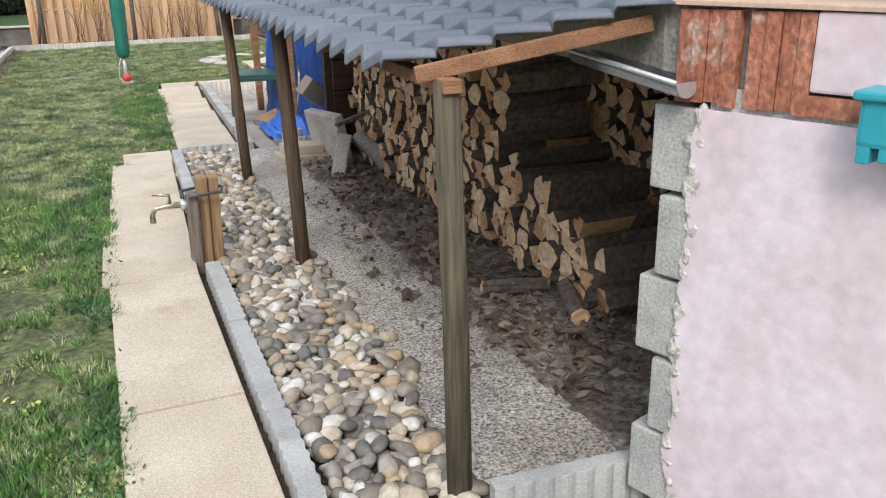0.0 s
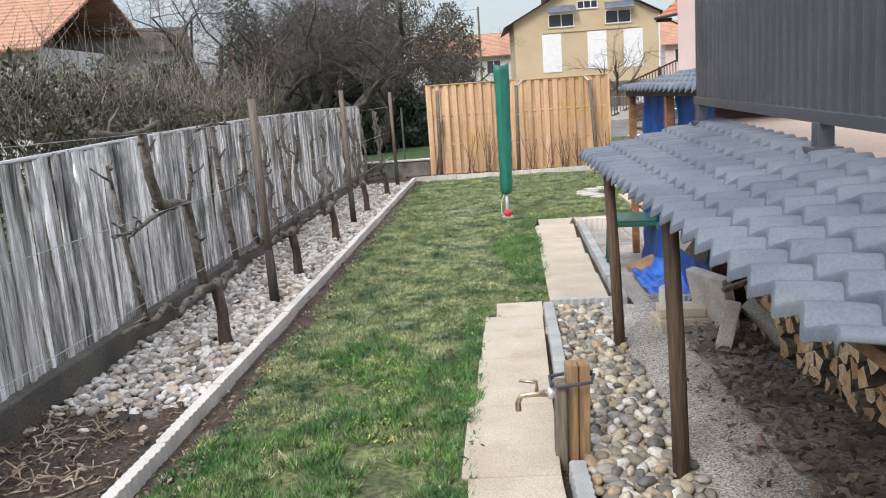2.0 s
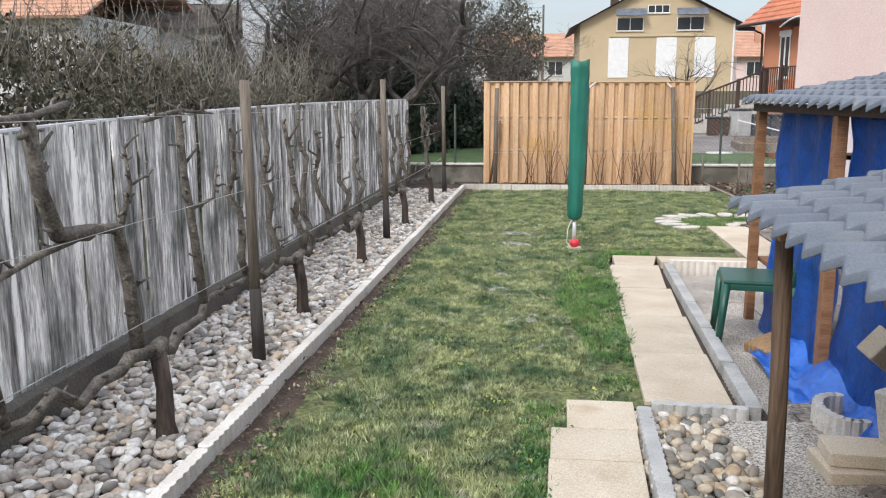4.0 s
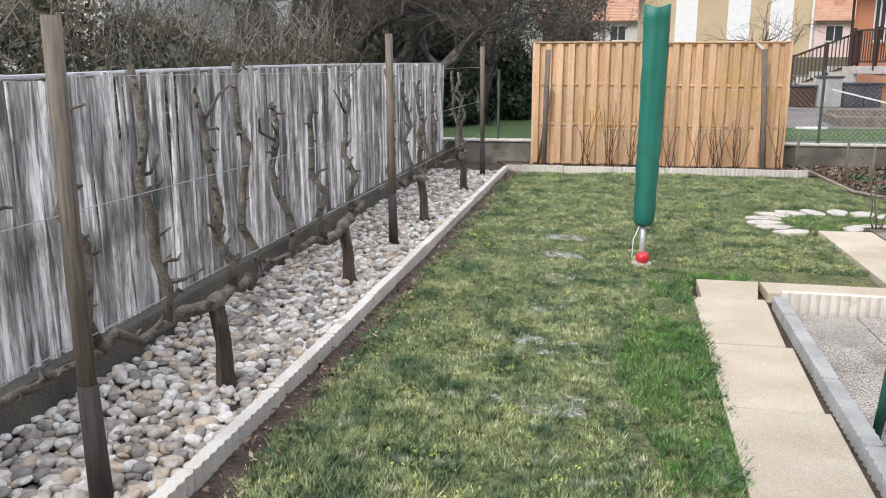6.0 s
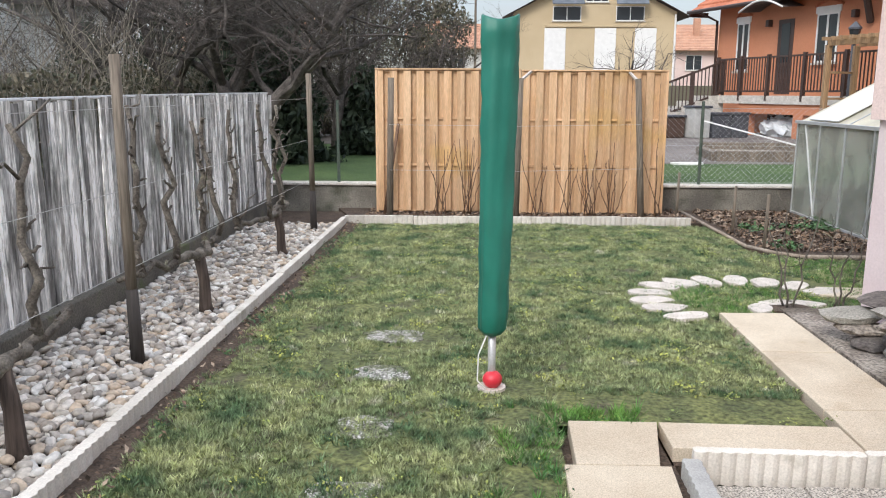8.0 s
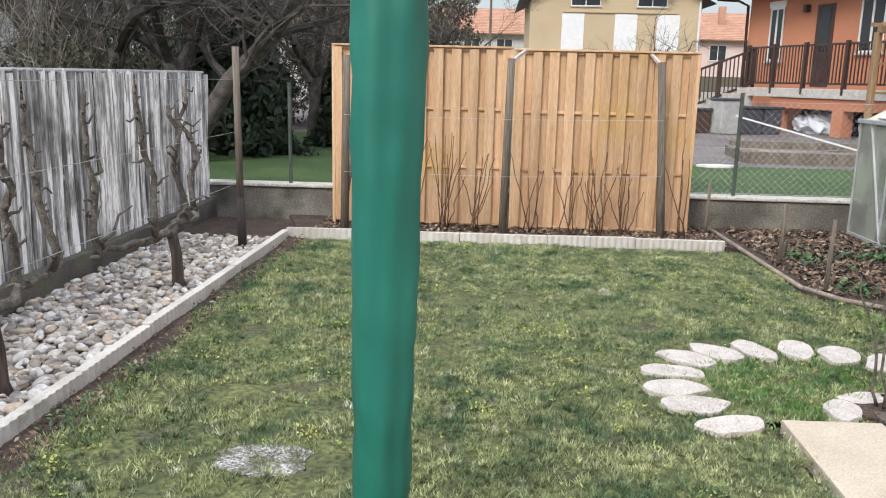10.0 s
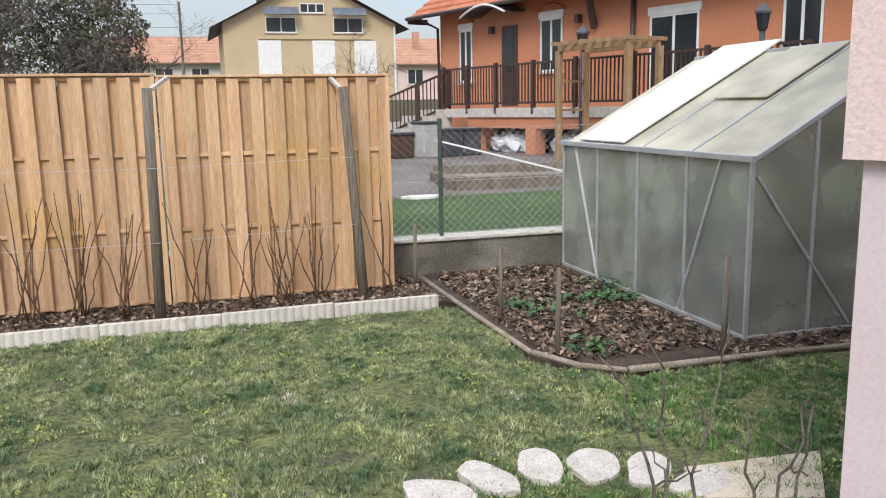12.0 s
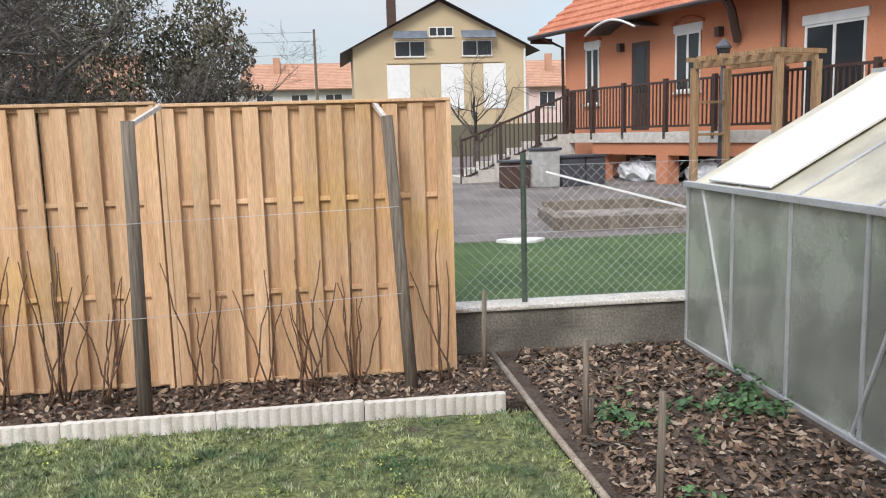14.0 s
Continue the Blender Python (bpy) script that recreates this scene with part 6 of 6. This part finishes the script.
for p in (OM @ Vector((6.5, -1.6, 0)), OM @ Vector((10.8, -1.6, 0))):
    gl = thing("garden_lantern", (p.x, p.y, 0.33), "black post lantern by the balcony", "lantern")
    part("post", tube(bmesh.new(), [(p.x, p.y, 0.3), (p.x, p.y, 2.7)], [0.09, 0.05], 8), M_RAIL, gl, smooth=True)
    part("lamp_head", tube(bmesh.new(), [(p.x, p.y, 2.7), (p.x, p.y, 2.75), (p.x, p.y, 3.0)], [0.05, 0.09, 0.13], 6), M_GLASS, gl)
    part("cap", tube(bmesh.new(), [(p.x, p.y, 3.0), (p.x, p.y, 3.04), (p.x, p.y, 3.18)], [0.15, 0.15, 0.02], 6), M_RAIL, gl)
for x, y, w, h, mt in ((6.24, 28.77, 0.5, 0.8, M_KERB), (6.80, 28.94, 0.58, 0.62, M_RAIL), (7.36, 29.1, 0.52, 0.62, M_RAIL), (5.6, 28.9, 0.5, 0.55, M_PLANK)):
    p = Vector((x, y, 0.325))
    bn = thing("wheeled_bin", tuple(p), "grey plastic bin below the balcony", "bin", "bins below the balcony")
    part("tub", boxed(-w / 2, w / 2, -w / 2, w / 2, 0, h, m=pose(p.x, p.y, p.z, 0, 0, -70), bevel=0.04), mt, bn)
    part("lid", boxed(-w / 2 - 0.03, w / 2 + 0.03, -w / 2 - 0.03, w / 2 + 0.03, h, h + 0.06, m=pose(p.x, p.y, p.z, 0, 0, -70), bevel=0.02), M_RAIL, bn)
for s0 in (2.3, 4.6):
    bm = bmesh.new()
    bmesh.ops.create_icosphere(bm, subdivisions=4, radius=1)
    for vt in bm.verts:
        q = vt.co.copy()
        vt.co = OM @ Vector((s0 + 0.95 + q.x * 0.9, -0.6 + q.y * 0.45, 0.52 + q.z * 0.32)) + 0.16 * Vector((noise.noise(q * 4), noise.noise(q * 4 + Vector((5, 0, 0))), noise.noise(q * 4 + Vector((0, 7, 0)))))
    tagged(part("plastic_cover", bm, M_CLEAR), "crumpled clear plastic sheeting below the balcony", "plastic sheet", "plastic sheets below the balcony")
part("back_wall", boxed(2.0, 12, -0.25, -0.1, 0.3, 1.0, m=OM), M_PLANK, balc)
steps = thing("timber_planter", (6.5, 21.8, 0.32), "low raised bed of brown timber sleepers in the yard", "raised bed")
for a, b, z, h in (((4.55, 21.15), (9.2, 20.95), 0.41, 0.19), ((4.7, 22.75), (9.4, 22.5), 0.44, 0.25), ((4.55, 21.2), (4.7, 22.75), 0.40, 0.17)):
    beam((*a, z), (*b, z), 0.16, h, M_FPOST, steps, "sleeper")
part("soil", slab_poly(bmesh.new(), [(4.6, 21.2), (9.2, 21.0), (9.4, 22.5), (4.75, 22.7)], 0.32, 0.43), M_DIRT, steps, "pale dry soil")
beam((4.75, 22.75, 0.98), (6.25, 21.0, 0.53), 0.026, 0.026, M_WHITE, None, "white_pole")
tagged(scene.objects["white_pole"], "long white pole lying across the sleepers", "pole")
tagged(part("snow_patch", slab_poly(bmesh.new(), [(3.86 + 0.26 * math.cos(a) * (1 + 0.2 * math.sin(3 * a)), 20.42 + 0.13 * math.sin(a)) for a in (k * math.pi / 8 for k in range(16))], 0.3, 0.355, 0.015), M_WHITE), "small white patch on the neighbour's lawn", "patch")

# yellow house
YM = Matrix.Translation((2.75, 60, 0))
yh = thing("yellow_house", (8, 60, 0), "pale yellow gabled house with white shutters", "house")
bm = bmesh.new()
pts = [(0, -0.1), (10.3, -0.1), (10.3, 6.55), (5.15, 9.15), (0, 6.55)]
fr, bk = [bm.verts.new(YM @ Vector((x, 0, z))) for x, z in pts], [bm.verts.new(YM @ Vector((x, 9, z))) for x, z in pts]
bm.faces.new(fr), bm.faces.new(bk[::-1])
for k in range(5):
    bm.faces.new((fr[k], bk[k], bk[(k + 1) % 5], fr[(k + 1) % 5]))
bmesh.ops.recalc_face_normals(bm, faces=bm.faces[:])
part("wall", bm, M_YELLOW, yh)
for a, b in (((-0.75, 6.2), (5.15, 9.28)), ((11.05, 6.2), (5.15, 9.28))):
    bm = bmesh.new()
    vs = [bm.verts.new(YM @ Vector((x, y, z))) for x, y, z in ((a[0], -0.6, a[1]), (b[0], -0.6, b[1]), (b[0], 9.5, b[1]), (a[0], 9.5, a[1]))]
    bm.faces.new(vs)
    bmesh.ops.solidify(bm, geom=bm.faces[:], thickness=0.22)
    part("roof", bm, M_BROWN, yh)
window(yh, YM, 4.5, 5.95, 7.15, 7.7, bars=2)
for s in (2.35, 6.35):
    window(yh, YM, s + 0.1, s + 1.9, 6.0, 6.9)
    part("awning", boxed(s, s + 2.0, -0.75, -0.7, -0.6, 0.02, m=YM @ pose(0, 0.1, 6.92, -42, 0, 0)), M_TILE, yh, "grey tilted awning shutter")
for s in (1.95, 5.15, 7.7):
    part("shutter", boxed(s, s + 1.35, -0.06, 0.0, 2.9, 5.55, m=YM, bevel=0.01), M_WHITE, yh, "tall white shutter")
part("string_course", boxed(2.0, 8.9, -0.1, 0.0, 5.62, 5.74, m=YM), M_YELLOW, yh)
part("chimney", boxed(2.2, 2.75, 2.0, 2.6, 7.4, 9.9, m=YM), M_PLANK, yh)
part("downpipe", tube(bmesh.new(), [YM @ Vector((10.2, -0.1, 6.4)), YM @ Vector((10.2, -0.1, 0))], 0.07, 6), M_WHITE, yh)

# other roofs
for nm, x0, x1, y0, y1, ze, zr, wm, lab in (("long_house", -5.2, 3.0, 75, 84, 5.2, 7.3, M_CURT, "low white house with a faded tile roof"),
                                             ("pink_house", 16.5, 30, 74, 84, 5.0, 7.2, M_PINKN, "pale pink house with a faded tile roof"),
                                             ("left_house", -26, -14.5, 27, 36, 4.2, 6.6, M_CURT, "pale house with an orange tile roof behind hedges")):
    h = thing(nm, ((x0 + x1) / 2, y0, 0), lab, "house")
    part("wall", boxed(x0, x1, y0, y1, -0.1, ze), wm, h)
    I = Matrix.Identity(4)
    tile_roof(h, I, x0 - 0.5, x1 + 0.5, y0 - 0.6, ze - 0.15, (y0 + y1) / 2, zr, M_RTILE2)
    tile_roof(h, I, x0 - 0.5, x1 + 0.5, y1 + 0.6, ze - 0.15, (y0 + y1) / 2, zr, M_RTILE2)
    FM = Matrix.Translation((0, y0, 0))
    x = x0 + 0.8
    while x < x1 - 1.5:
        window(h, FM, x, x + 1.3, ze - 1.7, ze - 0.5)
        x += 2.6
    part("chimney", boxed(x0 + 2, x0 + 2.5, y0 + 2.5, y0 + 3.0, ze, zr + 0.4), M_RTILE2, h)
pole = thing("utility_pole", (0.3, 70, 0), "slim grey utility pole with wires", "pole")
part("mast", tube(bmesh.new(), [(0.3, 70, -0.1), (0.3, 70, 8.9)], [0.12, 0.08], 8), M_FPOST, pole)
for z in (8.7, 8.1, 7.2):
    part("cable", tube(bmesh.new(), [(0.3, 70, z), (-8, 68, z - 0.35), (-18, 66, z - 0.1)], 0.014, 4), M_RAIL, pole)
structure(part("far_hedge_wall", boxed(3, 16, 52, 52.6, -0.1, 1.9), M_HEDGE), "clipped dark hedge far behind the yard", "hedge")


def plain_house(x, y, turn, wide, deep, eave, ridge, wall_mat, roof_mat, label):
    m = pose(x, y, 0, 0, 0, turn)
    h = thing("house", (x, y, 0), label, "house", "houses behind the hedge")
    part("wall", boxed(-wide / 2, wide / 2, 0, deep, -0.1, eave, m=m), wall_mat, h)
    tile_roof(h, m, -wide / 2 - 0.4, wide / 2 + 0.4, -0.5, eave - 0.15, deep / 2, ridge, roof_mat)
    tile_roof(h, m, -wide / 2 - 0.4, wide / 2 + 0.4, deep + 0.5, eave - 0.15, deep / 2, ridge, roof_mat)
    for k in (-0.28, 0.28):
        window(h, m, k * wide - 0.5, k * wide + 0.5, eave - 1.9, eave - 0.6, shutter=True)


plain_house(-20.6, 30.5, 24, 8.0, 7.0, 4.3, 7.0, M_PINKN, M_RTILE2, "pale rendered house with an orange tiled roof")
plain_house(-13.9, 33.0, 20, 4.0, 6.0, 4.4, 5.4, M_CURT, M_PAVE, "whitish rendered house with a low grey roof")
plain_house(-10.2, 47.0, 12, 7.0, 7.0, 3.6, 5.4, M_CURT, M_RTILE2, "distant whitish house seen between the branches")


# ---- bare trees ----
def grow(bm, p, d, ln, r, depth, spread):
    n = 3 if depth > 1 else 2
    pts, rr = [p], [r]
    q = p.copy()
    dd = d.copy()
    for k in range(n):
        dd = (dd + Vector((rnd.gauss(0, 0.16), rnd.gauss(0, 0.16), rnd.gauss(0.03, 0.12)))).normalized()
        q = q + dd * (ln / n)
        pts.append(q.copy())
        rr.append(r * (1 - 0.42 * (k + 1) / n))
    tube(bm, pts, rr, 7 if depth > 3 else 4 if depth > 1 else 3, cap=False)
    if depth == 0:
        return
    kids = 3 if depth > 2 else 4
    for k in range(kids):
        at = pts[1 + (k % n)] if k < kids - 1 else pts[-1]
        side = Vector((rnd.gauss(0, 1), rnd.gauss(0, 1), rnd.gauss(0.15, 0.6))).normalized()
        nd = (dd * (1 - spread) + side * spread * 1.25).normalized()
        grow(bm, at, nd, ln * rnd.uniform(0.58, 0.82), max(rr[-1] * rnd.uniform(0.55, 0.8), 0.0035), depth - 1, spread)


def bare_tree(x, y, h, lean, label, name="bare_tree", depth=5, group="bare trees behind the fence"):
    base = thing(name, (x, y, -0.1), label, "tree", group)
    d = Vector((lean[0], lean[1], 1)).normalized()
    p0 = Vector((x, y, -0.15))
    trunk_top = p0 + d * h * 0.32
    part("trunk", tube(bmesh.new(), [p0, p0 + d * h * 0.08, p0 + d * h * 0.2, trunk_top], [h * 0.030, h * 0.023, h * 0.02, h * 0.018], 10), M_BARKD, base, smooth=True)
    crown = bmesh.new()
    for k in range(5):
        a = 2 * math.pi * k / 5 + rnd.uniform(-0.4, 0.4)
        nd = (d * 0.75 + Vector((math.cos(a), math.sin(a), 0.25)) * 0.75).normalized()
        grow(crown, p0 + d * h * rnd.uniform(0.22, 0.33), nd, h * 0.26, h * 0.013, depth, 0.52)
    part("crown", crown, M_BARKD, base, "bare twiggy crown")
    return base


protos = [bare_tree(-5.0, 19.5, 6.2, (0.25, -0.05), "gnarled bare fruit tree with dense dark twigs"),
          bare_tree(-7.6, 14.5, 3.6, (0.1, 0.1), "bare garden tree with dense grey twigs"),
          bare_tree(-4.2, 23.5, 7.0, (0.1, 0.0), "tall bare tree with spreading dark branches")]
for k, (x, y, s, a) in enumerate(((-3.4, 19.6, 0.95, 200), (-6.2, 16.4, 0.95, 70), (-7.2, 22.5, 1.05, 250), 
                                  (-9.5, 27.5, 0.8, 90), (-3.2, 27.5, 1.0, 160), (-6.0, 29.0, 1.1, 10), (-13.5, 18.0, 0.8, 220), (-1.2, 30.5, 0.85, 45), (-8.0, 33.0, 1.1, 120), (-2.6, 22.6, 0.85, 310), (-2.6, 26.5, 0.9, 75), (-4.0, 30.0, 1.1, 190), (-0.6, 27.8, 0.7, 280), (-5.2, 25.8, 1.0, 130))):
    copy_thing(protos[k % 3], pose(x, y, -0.1, 0, 0, a) @ Matrix.Scale(s, 4))
ft = bare_tree(6.6, 40, 5.4, (0, 0), "pruned bare fruit tree before the yellow house", depth=3, group="")


# ---- hedges and evergreens ----
def leaf_mass(name, label, inside, box3, count, size, material, category):
    (x0, x1), (y0, y1), (z0, z1) = box3
    vs, fs, made, tries = [], [], 0, 0
    while made < count and tries < count * 12:
        tries += 1
        c = np.array([rng.uniform(x0, x1), rng.uniform(y0, y1), rng.uniform(z0, z1)])
        if not inside(*c):
            continue
        q = np.array([(-1, 0, 0), (0, -0.45, 0.1), (1, 0, 0), (0, 0.45, 0.1)]) * size * rng.uniform(0.5, 1.5)
        o = len(vs)
        vs += (q @ turn_any(1.2).T + c).tolist()
        fs += [(o, o + 1, o + 2), (o, o + 2, o + 3)]
        made += 1
    ob = place(name, big_mesh(name, vs, fs), material)
    return tagged(ob, label, category, kind="stuff")


def hedge_in(x, y, z):
    top = (2.2 if y < 13.5 else 1.75) + 0.4 * noise.noise((y * 0.5, x * 0.4, 0)) + 0.25 * noise.noise((y * 2.1, x * 2, 4))
    face = -4.6 + 0.35 * noise.noise((y * 0.9, z * 1.1, 2)) + 0.2 * noise.noise((y * 3, z * 3, 7))
    return z < top and face - 0.7 < x < face and noise.noise((x * 4, y * 4, z * 4)) > -0.25


leaf_mass("hedge", "brownish dark wintry hedge behind the picket fence", hedge_in, ((-5.9, -4.0), (1.0, 27.0), (0, 3.2)), 60000, 0.042, M_HEDGE, "hedge")
twigs = bmesh.new()
for k in range(1900):
    y = rnd.uniform(1, 26)
    p = Vector((-4.8 + rnd.uniform(-0.5, 0.45), y, rnd.uniform(0.9, 2.0)))
    t = p + Vector((rnd.gauss(0.05, 0.3), rnd.gauss(0, 0.4), rnd.uniform(0.2, 1.1)))
    pts, rr = gnarl(p, t, 0.006, 0.0025, 3, 0.05)
    tube(twigs, pts, rr, 3, cap=False)
tagged(part("hedge_twigs", twigs, M_TWIG), "thin bare twigs rising from the hedge", "twigs", kind="stuff")
for k, (x, y, h, w) in enumerate(((-3.0, 20.5, 2.6, 0.9), (-4.2, 22.0, 3.4, 1.1), (-1.9, 22.5, 2.0, 0.9), (-7.5, 27, 5.5, 1.6), (-11, 30, 3.6, 1.8))):
    ev = leaf_mass("evergreen_shrub", "dark evergreen shrub behind the boundary wall", lambda a, b, c: math.hypot(a - x, b - y) < w * (1 - 0.75 * (c / h) ** 1.4) * (0.8 + 0.45 * noise.noise((a * 2.2, b * 2.2, c * 2.2))),
                   ((x - w * 1.3, x + w * 1.3), (y - w * 1.3, y + w * 1.3), (0, h)), 5200, 0.085, M_EVER, "evergreen")

for x, y, h, w in ((-2.9, 28.6, 6.2, 1.9), (-0.95, 29.4, 4.9, 1.35), (-5.4, 27.6, 5.0, 1.9)):
    leaf_mass("brown_shrub", "tall brown wintry shrub behind the fence", lambda a, b, c: math.hypot(a - x, b - y) < w * math.sqrt(max(0.0, 1 - ((c / h - 0.4) / 0.6) ** 2)) * (0.8 + 0.5 * noise.noise((a * 1.6, b * 1.6, c * 1.6))) and noise.noise((a * 3, b * 3, c * 3)) > -0.2,
              ((x - w * 1.3, x + w * 1.3), (y - w * 1.3, y + w * 1.3), (0, h)), 17000, 0.05, M_HEDGE, "shrub")

# old leaning tree by the boundary corner
lt = thing("leaning_tree", (-3.8, 19.2, -0.1), "old dark leaning tree with a thick bent trunk", "tree")
tp = [Vector(p) for p in ((-3.8, 19.2, -0.15), (-3.3, 19.1, 0.75), (-2.85, 19.0, 1.4), (-2.25, 19.0, 2.0), (-1.95, 18.95, 2.45), (-1.6, 18.9, 3.0))]
part("trunk", tube(bmesh.new(), tp, [0.17, 0.14, 0.115, 0.10, 0.08, 0.055], 12), M_BARKD, lt, smooth=True)
crown = bmesh.new()
for k in range(9):
    a = 2 * math.pi * k / 9
    grow(crown, tp[2 + k % 4], Vector((math.cos(a) * 0.9, math.sin(a) * 0.9, rnd.uniform(0.2, 0.9))).normalized(), rnd.uniform(0.9, 1.5), 0.06, 5, 0.5)
part("crown", crown, M_BARKD, lt, "tangled bare branches")
